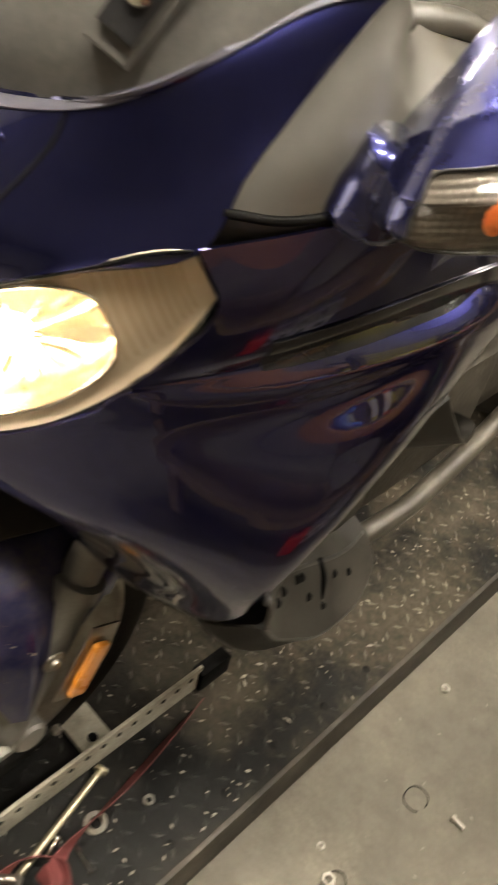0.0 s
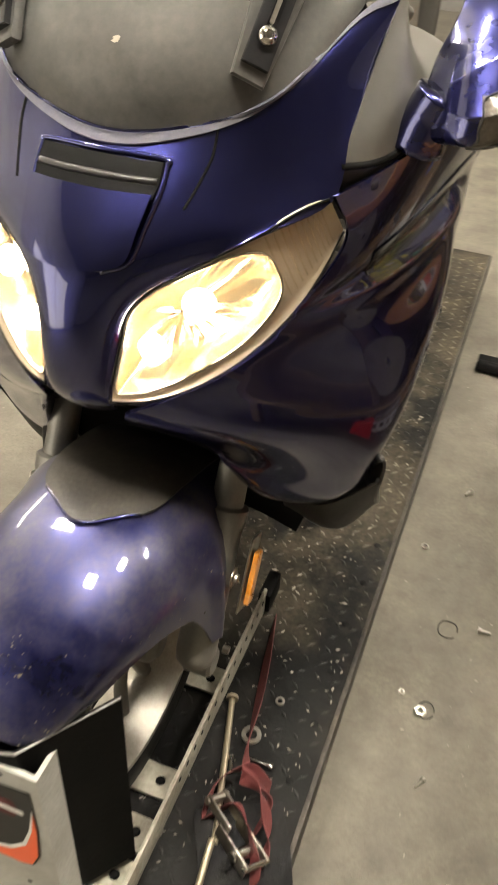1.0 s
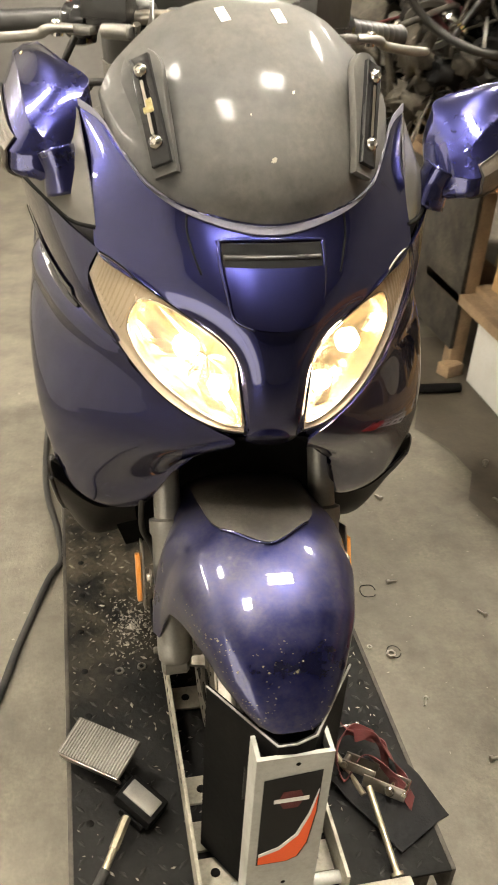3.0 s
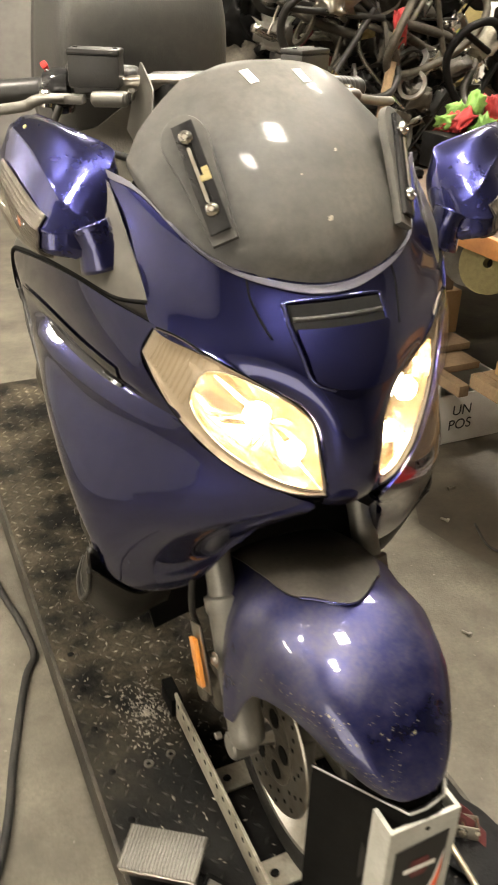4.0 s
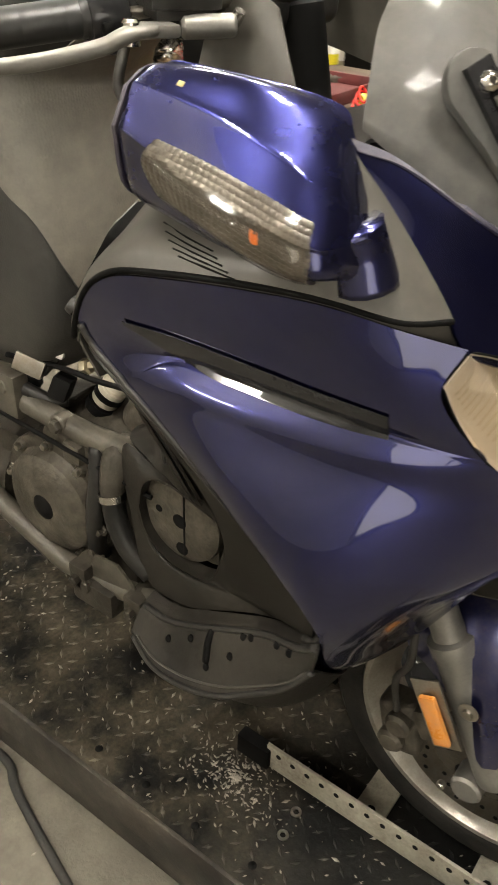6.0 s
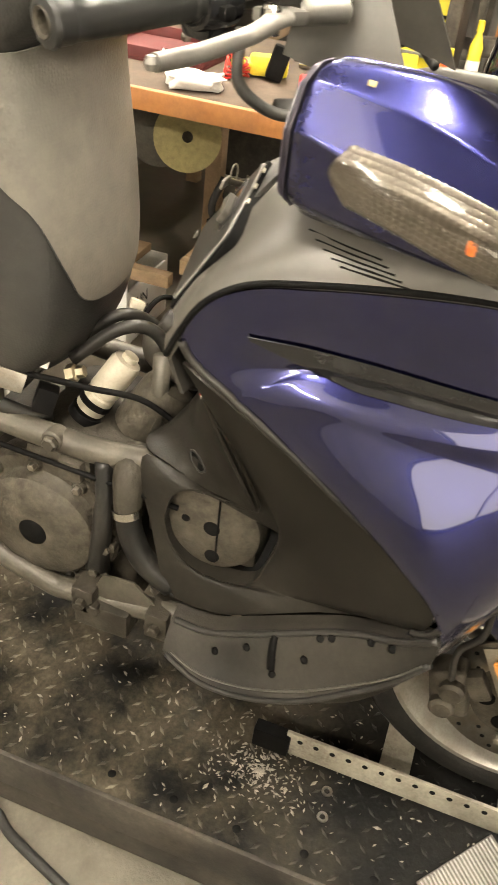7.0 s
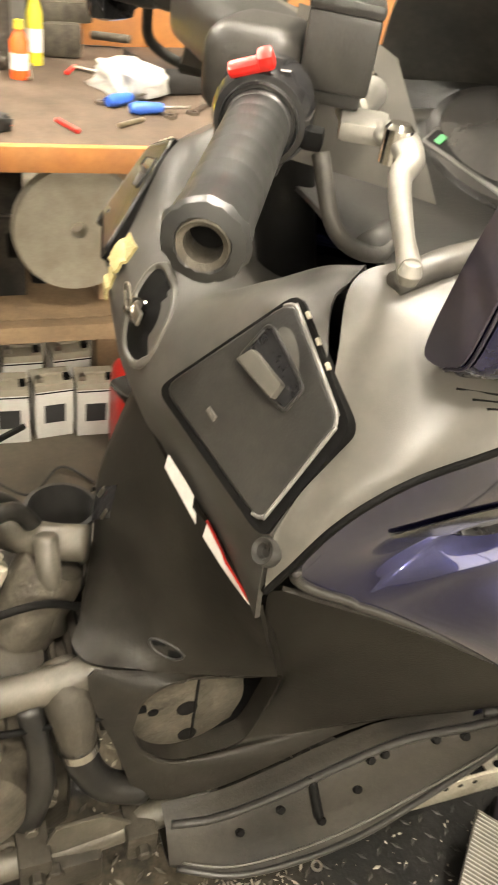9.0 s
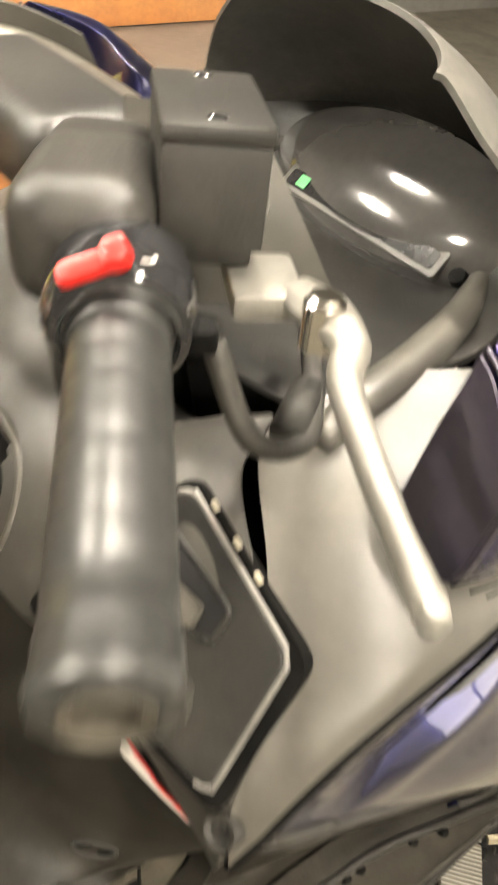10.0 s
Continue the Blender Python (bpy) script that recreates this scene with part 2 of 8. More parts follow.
    pale_wall=mat("limewashed_wall", (0.58, 0.56, 0.51), 0.8, 0, (0.46, 0.44, 0.40), 0.6, 2, 0.3, 40, 0, (0.25, 0.22, 0.18), 0.3, 2),
    clear=clear("clear_lens_plastic", (0.96, 0.95, 0.92), 0.03, 0.08),
    lens=clear("headlight_lens_plastic", (0.99, 0.97, 0.93), 0.02, 0.05),
    mirror=mat("mirror_glass", (0.85, 0.86, 0.88), 0.03, 1.0, (0.8, 0.8, 0.82), 0.2, 20),
    bezel=mat("silvered_amber_lamp_bezel", (0.44, 0.38, 0.31), 0.30, 0.35, (0.36, 0.30, 0.24), 0.4, 40),
    bulb=mat("lit_headlight_bulb", (1, 0.95, 0.85), 0.4, emit=60.0, emit_color=(1.0, 0.85, 0.64)),
    flutes=mat("fluted_headlight_reflector", (0.74, 0.64, 0.48), 0.24, 0.90, (0.60, 0.49, 0.34), 0.5, 50),
    tube_light=mat("fluorescent_tube", (1, 1, 1), 0.5, emit=TUBE_GLOW, emit_color=(1.0, 0.94, 0.84)),
    batten_light=mat("added_batten_tube", (1, 1, 1), 0.5, emit=BATTEN_GLOW, emit_color=(1.0, 0.95, 0.86)),
    # glow of the unseen door added for the flank's reflections
    door_pane=mat("added_glowing_pane", (0.8, 0.8, 0.78), 0.5, emit=DOOR_GLOW, emit_color=(1.0, 0.93, 0.82)),
    yellow_wood=mat("dirty_yellow_painted_timber", (0.30, 0.25, 0.10), 0.6, 0, (0.20, 0.16, 0.07), 0.7, 10, 0.2, 80, 0, (0.12, 0.10, 0.07), 0.4, 9),
    glove=mat("red_work_glove", (0.36, 0.022, 0.022), 0.7, 0, (0.16, 0.014, 0.014), 0.8, 18, 0.4, 120),
    glove_lime=mat("lime_work_glove", (0.15, 0.30, 0.05), 0.7, 0, (0.07, 0.15, 0.03), 0.8, 18, 0.4, 120),
    paper=mat("white_paper_label", (0.72, 0.70, 0.66), 0.7, 0, (0.6, 0.57, 0.52), 0.5, 30),
    ink=mat("black_ink", (0.03, 0.03, 0.03), 0.7),
    poly=mat("crumpled_clear_wrap", (0.55, 0.55, 0.52), 0.25, 0, (0.7, 0.7, 0.68), 0.6, 25, 0.8, 60),
)

# caked dust and oil kill the sheen of these
for key, level in (("screen", 0.18), ("skirt_dusty", 0.22), ("tyre", 0.18), ("hose", 0.28), ("grime", 0.22), ("alloy", 0.3), ("bench", 0.3)):
    M[key].node_tree.nodes["Principled BSDF"].inputs["Specular IOR Level"].default_value = level


def concrete():
    """Trowelled grey-beige floor with dark stains, pale dust and pits."""
    m = mat("dusty_concrete_floor", (0.112, 0.100, 0.077), 0.72, 0, (0.057, 0.050, 0.037), 0.95, 2.6, 0.7, 110, 0, (0.222, 0.200, 0.155), 0.8, 5.5, 0.02)
    nt = m.node_tree
    b = nt.nodes["Principled BSDF"]
    old = b.inputs["Base Color"].links[0].from_socket
    co = nt.nodes.new("ShaderNodeTexCoord")
    v = nt.nodes.new("ShaderNodeTexVoronoi")
    v.inputs["Scale"].default_value = 38
    nt.links.new(co.outputs["Object"], v.inputs["Vector"])
    r = nt.nodes.new("ShaderNodeMapRange")
    r.inputs[1].default_value, r.inputs[2].default_value, r.inputs[3].default_value, r.inputs[4].default_value = 0.05, 0.16, 0.65, 0.0
    nt.links.new(v.outputs["Distance"], r.inputs[0])
    n = nt.nodes.new("ShaderNodeTexNoise")
    n.inputs["Scale"].default_value, n.inputs["Detail"].default_value = 3.5, 8
    nt.links.new(co.outputs["Object"], n.inputs["Vector"])
    r2 = nt.nodes.new("ShaderNodeMapRange")
    r2.inputs[1].default_value, r2.inputs[2].default_value = 0.52, 0.66
    nt.links.new(n.outputs["Fac"], r2.inputs[0])
    k = nt.nodes.new("ShaderNodeMath")
    k.operation = "MULTIPLY"
    nt.links.new(r.outputs[0], k.inputs[0])
    nt.links.new(r2.outputs[0], k.inputs[1])
    x = nt.nodes.new("ShaderNodeMix")
    x.data_type = "RGBA"
    x.inputs[7].default_value = (0.10, 0.085, 0.065, 1)
    nt.links.new(k.outputs[0], x.inputs[0])
    nt.links.new(old, x.inputs[6])
    nt.links.new(x.outputs[2], b.inputs["Base Color"])
    return m


M["concrete"] = concrete()


def dimple(m, scale, strength):
    """Stamped dimples in a soft cover."""
    nt = m.node_tree
    co, v, bn = nt.nodes.new("ShaderNodeTexCoord"), nt.nodes.new("ShaderNodeTexVoronoi"), nt.nodes.new("ShaderNodeBump")
    v.inputs["Scale"].default_value, v.inputs["Randomness"].default_value = scale, 0.6
    nt.links.new(co.outputs["Object"], v.inputs["Vector"])
    bn.inputs["Strength"].default_value, bn.inputs["Distance"].default_value = strength, 0.002
    nt.links.new(v.outputs["Distance"], bn.inputs["Height"])
    nt.links.new(bn.outputs[0], nt.nodes["Principled BSDF"].inputs["Normal"])


dimple(M["vinyl_dark"], 260, 0.15)
dimple(M["vinyl"], 230, 0.28)
for nm in ("blue", "blue_dusty", "guard"):
    M[nm].node_tree.nodes["Principled BSDF"].inputs["Coat IOR"].default_value = 1.55
    M[nm].node_tree.nodes["Principled BSDF"].inputs["Coat Roughness"].default_value = 0.035
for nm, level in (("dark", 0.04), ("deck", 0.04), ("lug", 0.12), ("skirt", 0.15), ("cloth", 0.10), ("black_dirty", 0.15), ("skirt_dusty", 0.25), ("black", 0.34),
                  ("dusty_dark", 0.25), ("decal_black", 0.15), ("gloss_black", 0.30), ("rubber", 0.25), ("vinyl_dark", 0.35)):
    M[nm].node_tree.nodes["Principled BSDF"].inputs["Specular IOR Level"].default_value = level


# ---- building helpers ----
def thing(name, base=(0, 0, 0), label="", category="", group="", kind=""):
    ob = new(name)
    ob.location = base
    ob.empty_display_size = 0.05
    ob["base"] = list(base)
    return tagged(ob, label, category, group, kind)


def mesh_of(name, bm, material, sharp=38):
    for f in bm.faces:
        f.smooth = True
    for e in bm.edges:
        e.smooth = len(e.link_faces) == 2 and e.calc_face_angle(0) < radians(sharp)
    me = bpy.data.meshes.new(name)
    bm.to_mesh(me)
    bm.free()
    for mt in material if isinstance(material, (list, tuple)) else [material]:
        me.materials.append(M[mt] if isinstance(mt, str) else mt)
    return me


def part(name, bm, material, parent, label="", sharp=38):
    """A bmesh in world coordinates as one mesh under a thing or a part."""
    ob = new(name, mesh_of(name, bm, material, sharp))
    if parent is not None:
        ob.parent = parent
        if "base" in parent:
            ob.matrix_parent_inverse = Matrix.Translation([-v for v in parent["base"]])
    return tagged(ob, label)


def lone(name, bm, material, at=None, label="", category="", group="", kind="", sharp=38):
    ob = new(name, mesh_of(name, bm, material, sharp))
    if at is not None:
        ob.matrix_world = at
    return tagged(ob, label, category, group, kind)


def join(*bms):
    out = bmesh.new()
    for b in bms:
        me = bpy.data.meshes.new("tmp")
        b.to_mesh(me)
        b.free()
        out.from_mesh(me)
        bpy.data.meshes.remove(me)
    return out


def moved(bm, m):
    bmesh.ops.transform(bm, matrix=m, verts=bm.verts)
    return bm


def mirrored(bm):
    bmesh.ops.transform(bm, matrix=Matrix.Diagonal((-1, 1, 1, 1)), verts=bm.verts)
    bmesh.ops.reverse_faces(bm, faces=bm.faces)
    return bm


def box(sx, sy, sz, bevel=0.0, at=None, seg=2):
    bm = bmesh.new()
    bmesh.ops.create_cube(bm, size=1)
    bmesh.ops.scale(bm, vec=(sx, sy, sz), verts=bm.verts)
    if bevel:
        bmesh.ops.bevel(bm, geom=bm.edges[:], offset=bevel, segments=seg, affect="EDGES", profile=0.6)
    return moved(bm, at) if at is not None else bm


def box_between(lo, hi, bevel=0.0):
    c = [(a + b) / 2 for a, b in zip(lo, hi)]
    return box(*[abs(b - a) for a, b in zip(lo, hi)], bevel, Matrix.Translation(c))


def lathe(profile, seg=32, at=None):
    """Turns (radius, height) pairs round z."""
    bm = bmesh.new()
    rings = []
    for r, h in profile:
        if r < 1e-6:
            rings.append([bm.verts.new((0, 0, h))])
        else:
            rings.append([bm.verts.new((r * math.cos(2 * math.pi * i / seg), r * math.sin(2 * math.pi * i / seg), h)) for i in range(seg)])
    for a, b in zip(rings, rings[1:]):
        for i in range(seg):
            j = (i + 1) % seg
            if len(a) == 1 and len(b) == 1:
                continue
            if len(a) == 1:
                bm.faces.new((a[0], b[i], b[j]))
            elif len(b) == 1:
                bm.faces.new((a[i], a[j], b[0]))
            else:
                bm.faces.new((a[i], a[j], b[j], b[i]))
    bmesh.ops.recalc_face_normals(bm, faces=bm.faces)
    return moved(bm, at) if at is not None else bm


def axis(p, q):
    """The pose whose z runs from p towards q, standing at p."""
    p, q = Vector(tuple(p)), Vector(tuple(q))
    return Matrix.Translation(p) @ (q - p).to_track_quat("Z", "Y").to_matrix().to_4x4()


def rod(p, q, r, bevel=0.0, seg=16):
    p, q = Vector(tuple(p)), Vector(tuple(q))
    n = (q - p).length
    b = min(bevel, r * 0.9, n * 0.4)
    prof = [(0, 0), (r - b, 0), (r, b), (r, n - b), (r - b, n), (0, n)] if b else [(0, 0), (r, 0), (r, n), (0, n)]
    return lathe(prof, seg, axis(p, q))


def spline(points, n):
    """n points along a smooth curve through the given ones."""
    P = np.array(points, float)
    t = np.linspace(0, len(P) - 1, n)
    i = np.clip(t.astype(int), 0, len(P) - 2)
    u = (t - i)[:, None]
    Q = np.vstack([2 * P[0] - P[1], P, 2 * P[-1] - P[-2]])
    a, b, c, d = Q[i], Q[i + 1], Q[i + 2], Q[i + 3]
    return 0.5 * (2 * b + (c - a) * u + (2 * a - 5 * b + 4 * c - d) * u**2 + (3 * b - a - 3 * c + d) * u**3)


def tube(points, r, seg=10, n=None, closed=False):
    """A round tube along a smooth curve; r is one radius or one for each point."""
    n = n or max(2, 6 * (len(points) - 1) + 1)
    P = spline(points, n) if len(points) > 2 else np.array([points[0], points[1]], float)
    n = len(P)
    rr = np.interp(np.linspace(0, 1, n), np.linspace(0, 1, len(r)), r) if isinstance(r, (list, tuple)) else np.full(n, r)
    bm = bmesh.new()
    up = Vector((0.31, 0.2, 0.93))
    rings = []
    for k in range(n):
        d = Vector(P[min(k + 1, n - 1)] - P[max(k - 1, 0)]).normalized()
        s = up.cross(d)
        s = s.normalized() if s.length > 1e-4 else Vector((1, 0, 0))
        up = d.cross(s)
        rings.append([bm.verts.new(Vector(P[k]) + float(rr[k]) * (math.cos(2 * math.pi * i / seg) * s + math.sin(2 * math.pi * i / seg) * up)) for i in range(seg)])
    for a, b in zip(rings, rings[1:]):
        for i in range(seg):
            bm.faces.new((a[i], a[(i + 1) % seg], b[(i + 1) % seg], b[i]))
    bm.faces.new(rings[0][::-1])
    bm.faces.new(rings[-1])
    return bm


def grid_points(rows, nu, nv):
    """A smooth sheet of nv by nu points through rows of control points (rows of equal or unequal length)."""
    R = [spline(r, nu) if len(r) > 2 else np.linspace(r[0], r[1], nu) for r in rows]
    R = np.array(R)
    return np.stack([spline(R[:, j], nv) if len(rows) > 2 else np.linspace(R[0, j], R[1, j], nv) for j in range(nu)], axis=1)


def sheet(P, thick=0.003, closed=False):
    """A sheet of points as a solid shell; the thickness grows against the sheet's own normal."""
    P = np.asarray(P, float)
    m, n = P.shape[:2]
    du, dv = np.gradient(P, axis=1), np.gradient(P, axis=0)
    if closed:
        du = (np.roll(P, -1, 1) - np.roll(P, 1, 1)) / 2
    N = np.cross(du, dv)
    N /= np.linalg.norm(N, axis=2, keepdims=True) + 1e-12
    bm = bmesh.new()
    layers = [P] if not thick else [P, P - N * thick]
    V = [[[bm.verts.new(p) for p in row] for row in lay] for lay in layers]
    w = n if closed else n - 1
    for a in range(len(V)):
        for i in range(m - 1):
            for j in range(w):
                q = (V[a][i][j], V[a][i][(j + 1) % n], V[a][i + 1][(j + 1) % n], V[a][i + 1][j])
                bm.faces.new(q if a == 0 else q[::-1])
    if thick:
        A, B = V
        for j in range(w):
            k = (j + 1) % n
            bm.faces.new((A[0][k], A[0][j], B[0][j], B[0][k]))
            bm.faces.new((A[-1][j], A[-1][k], B[-1][k], B[-1][j]))
        if not closed:
            for i in range(m - 1):
                bm.faces.new((A[i][0], A[i + 1][0], B[i + 1][0], B[i][0]))
                bm.faces.new((A[i + 1][-1], A[i][-1], B[i][-1], B[i + 1][-1]))
    bmesh.ops.recalc_face_normals(bm, faces=bm.faces)
    return bm


def both(rows):
    """Rows from the middle line outwards, carried over to the other side as well."""
    return [[(-x, y, z) for x, y, z in r[:0:-1]] + list(r) for r in rows]


def loops(sections, n, nv, cap=True):
    """A closed body through closed outlines."""
    S = []
    for s in sections:
        c = list(s) + [s[0]]
        P = np.array([s[-1]] + c + [s[1]], float)
        t = np.linspace(0, len(s), n, endpoint=False)
        i = t.astype(int)
        u = (t - i)[:, None]
        a, b, cc, d = P[i], P[i + 1], P[i + 2], P[i + 3]
        S.append(0.5 * (2 * b + (cc - a) * u + (2 * a - 5 * b + 4 * cc - d) * u**2 + (3 * b - a - 3 * cc + d) * u**3))
    S = np.array(S)
    S = np.stack([spline(S[:, j], nv) if len(sections) > 2 else np.linspace(S[0, j], S[1, j], nv) for j in range(n)], axis=1)
    bm = bmesh.new()
    V = [[bm.verts.new(p) for p in row] for row in S]
    for a, b in zip(V, V[1:]):
        for j in range(n):
            bm.faces.new((a[j], a[(j + 1) % n], b[(j + 1) % n], b[j]))
    if cap:
        for row in (V[0], V[-1]):
            bm.faces.new(row)
    bmesh.ops.recalc_face_normals(bm, faces=bm.faces)
    return bm


def plate(outline, depth, bevel=0.0, at=None, seg=2):
    """A flat outline in x and y drawn out along z, with rounded rims."""
    bm = bmesh.new()
    f = bm.faces.new([bm.verts.new((x, y, 0)) for x, y in outline])
    r = bmesh.ops.extrude_face_region(bm, geom=[f])
    bmesh.ops.translate(bm, vec=(0, 0, depth), verts=[v for v in r["geom"] if isinstance(v, bmesh.types.BMVert)])
    bmesh.ops.recalc_face_normals(bm, faces=bm.faces)
    if bevel:
        caps = [e for e in bm.edges if abs(e.verts[0].co.z - e.verts[1].co.z) < 1e-7]
        bmesh.ops.bevel(bm, geom=caps, offset=bevel, segments=seg, affect="EDGES", profile=0.6)
    return moved(bm, at) if at is not None else bm


def rounded(w, h, r, n=5):
    """The outline of a rectangle with rounded corners."""
    out = []
    for cx, cy, a in ((w / 2 - r, h / 2 - r, 0), (-w / 2 + r, h / 2 - r, 90), (-w / 2 + r, -h / 2 + r, 180), (w / 2 - r, -h / 2 + r, 270)):
        out += [(cx + r * math.cos(radians(a + 90 * i / n)), cy + r * math.sin(radians(a + 90 * i / n))) for i in range(n + 1)]
    return out


def circle(r, n=24, cx=0, cy=0):
    return [(cx + r * math.cos(2 * math.pi * i / n), cy + r * math.sin(2 * math.pi * i / n)) for i in range(n)]


def tree_of(*bms):
    from mathutils.bvhtree import BVHTree
    return [BVHTree.FromBMesh(b) for b in bms]


def drape(P, trees, way, lift=0.003, back=0.4):
    """Lays a sheet of points on a surface along a direction, a little proud of it."""
    d = Vector(way).normalized()
    out = np.array(P, float)
    for i in range(out.shape[0]):
        for j in range(out.shape[1]):
            best = None
            for tr in trees:
                hit = tr.ray_cast(Vector(out[i, j]) - d * back, d)
                if hit[0] is not None and (best is None or hit[3] < best[1]):
                    best = (hit[0], hit[3])
            if best is None:
                near = min((tr.find_nearest(Vector(out[i, j])) for tr in trees), key=lambda h: h[3])
                best = (near[0], near[3])
            out[i, j] = best[0] - d * lift
    return out


def frame_of(o, z, x):
    """A pose at o with its z axis along z and its x axis near x."""
    z = Vector(z).normalized()
    y = z.cross(Vector(x)).normalized()
    x = y.cross(z)
    return Matrix.Translation(o) @ Matrix((x, y, z)).transposed().to_4x4()


# ---- the scooter ----
AXLE = (0.0, -0.110, 0.433)
HUB = (0.0, -0.080, 0.438)
scooter = thing("scooter", (0, 0.3, 0.171), "dark blue maxi scooter, stripped behind, standing on a black lift", "scooter")

# nose between the headlights, up to the foot of the screen
COWL = both([
    [(0, -0.122, 0.866), (0.012, -0.121, 0.866), (0.022, -0.119, 0.867), (0.029, -0.117, 0.868), (0.035, -0.114, 0.870)],
    [(0, -0.150, 0.900), (0.012, -0.149, 0.900), (0.022, -0.146, 0.899), (0.030, -0.141, 0.898), (0.036, -0.134, 0.896)],
    [(0, -0.148, 0.950), (0.013, -0.147, 0.950), (0.025, -0.143, 0.950), (0.035, -0.136, 0.949), (0.043, -0.122, 0.948)],
    [(0, -0.137, 1.000), (0.016, -0.136, 1.000), (0.030, -0.131, 1.000), (0.043, -0.122, 0.998), (0.053, -0.106, 0.996)],
    [(0, -0.118, 1.040), (0.030, -0.116, 1.040), (0.058, -0.107, 1.038), (0.082, -0.093, 1.033), (0.103, -0.077, 1.030)],
    [(0, -0.095, 1.070), (0.045, -0.090, 1.070), (0.085, -0.076, 1.068), (0.120, -0.061, 1.064), (0.152, -0.046, 1.059)],
    [(0, -0.070, 1.097), (0.060, -0.061, 1.098), (0.115, -0.037, 1.096), (0.165, -0.010, 1.090), (0.208, 0.010, 1.083)],
    [(0, -0.050, 1.117), (0.070, -0.036, 1.121), (0.130, -0.008, 1.130), (0.178, 0.030, 1.142), (0.209, 0.050, 1.138)],
    [(0, -0.040, 1.126), (0.075, -0.024, 1.136), (0.140, 0.010, 1.158), (0.183, 0.065, 1.192), (0.214, 0.100, 1.188)],
    [(0, -0.039, 1.129), (0.078, -0.021, 1.139), (0.146, 0.017, 1.164), (0.192, 0.105, 1.224), (0.222, 0.142, 1.243)],
])
cowl_points = grid_points(COWL, 73, 55)
for _ in range(14):
    cowl_points[1:-1, 1:-1] = (cowl_points[:-2, 1:-1] + cowl_points[2:, 1:-1] + cowl_points[1:-1, :-2] + cowl_points[1:-1, 2:]) / 4
cowl_bm = sheet(cowl_points, 0.004)
cowl_tree = tree_of(cowl_bm)
cowl = part("front_cowl", cowl_bm, "blue", scooter, "deep blue metallic nose panel")
# pale edge strip where the screen meets the nose
band = []
for j in range(cowl_points.shape[1]):
    line = cowl_points[::-1, j]
    run = np.concatenate([[0], np.cumsum(np.linalg.norm(np.diff(line, axis=0), axis=1))])
    band.append([[np.interp(d, run, line[:, c]) for c in range(3)] for d in (0.0, 0.004, 0.008, 0.012)])
band = np.array(band).transpose(1, 0, 2)[::-1] + np.array((0, -0.0022, 0.0018))
part("screen_trim", sheet(band, 0.003), "lip", scooter, "dusty grey-blue lip round the screen")


def on_cowl(outline_rows, lift, nu=24, nv=14):
    P = grid_points([[(x, -0.3, z) for x, z in r] for r in outline_rows], nu, nv)
    return drape(P, cowl_tree, (0, 1, 0), lift, 0.3)


# air intake in the nose: slot shade painted near-black, rail across it, raised blue panel under it
part("intake_slot", sheet(on_cowl([[(-0.062, 1.113), (0, 1.114), (0.062, 1.113)], [(-0.063, 1.101), (0, 1.101), (0.063, 1.101)], [(-0.061, 1.087), (0, 1.086), (0.061, 1.087)]], 0.0025), 0.002), "dark", cowl, "near-black sheet painting the shade in the intake slot")
part("intake_rail", tube([tuple(p) for p in on_cowl([[(-0.061, 1.100), (0, 1.101), (0.061, 1.100)], [(-0.061, 1.099), (0, 1.100), (0.061, 1.099)]], 0.004, 15, 2)[0]], 0.0035, 8, 30), "black", cowl, "black rail across the intake")
part("intake_panel", sheet(on_cowl([[(-0.061, 1.090), (0, 1.090), (0.061, 1.090)], [(-0.057, 1.066), (0, 1.065), (0.057, 1.066)], [(-0.051, 1.041), (0, 1.037), (0.051, 1.041)], [(-0.030, 1.032), (0, 1.030), (0.030, 1.032)]], 0.006, 28, 18), 0.007), "blue", cowl, "raised blue panel under the intake")
frame_path = [(-0.030, 1.0305), (-0.053, 1.040), (-0.060, 1.066), (-0.065, 1.092), (-0.065, 1.110), (-0.060, 1.1155), (0, 1.117), (0.060, 1.1155), (0.065, 1.110), (0.065, 1.092), (0.060, 1.066), (0.053, 1.040), (0.030, 1.0305)]
edge = drape(np.array([[(x, -0.3, z) for x, z in frame_path]]), cowl_tree, (0, 1, 0), 0.0015, 0.3)[0]
part("intake_frame", tube([tuple(p) for p in edge], 0.003, 8, 90), "blue", cowl)
for s in (-1, 1):
    seam = drape(np.array([[(s * x, -0.3, z) for x, z in ((0.100, 1.143), (0.101, 1.12), (0.094, 1.095), (0.088, 1.08))]]), cowl_tree, (0, 1, 0), 0.0, 0.3)[0]
    part("panel_seam", tube([tuple(p) for p in seam], 0.0014, 6, 20), "dark", cowl)

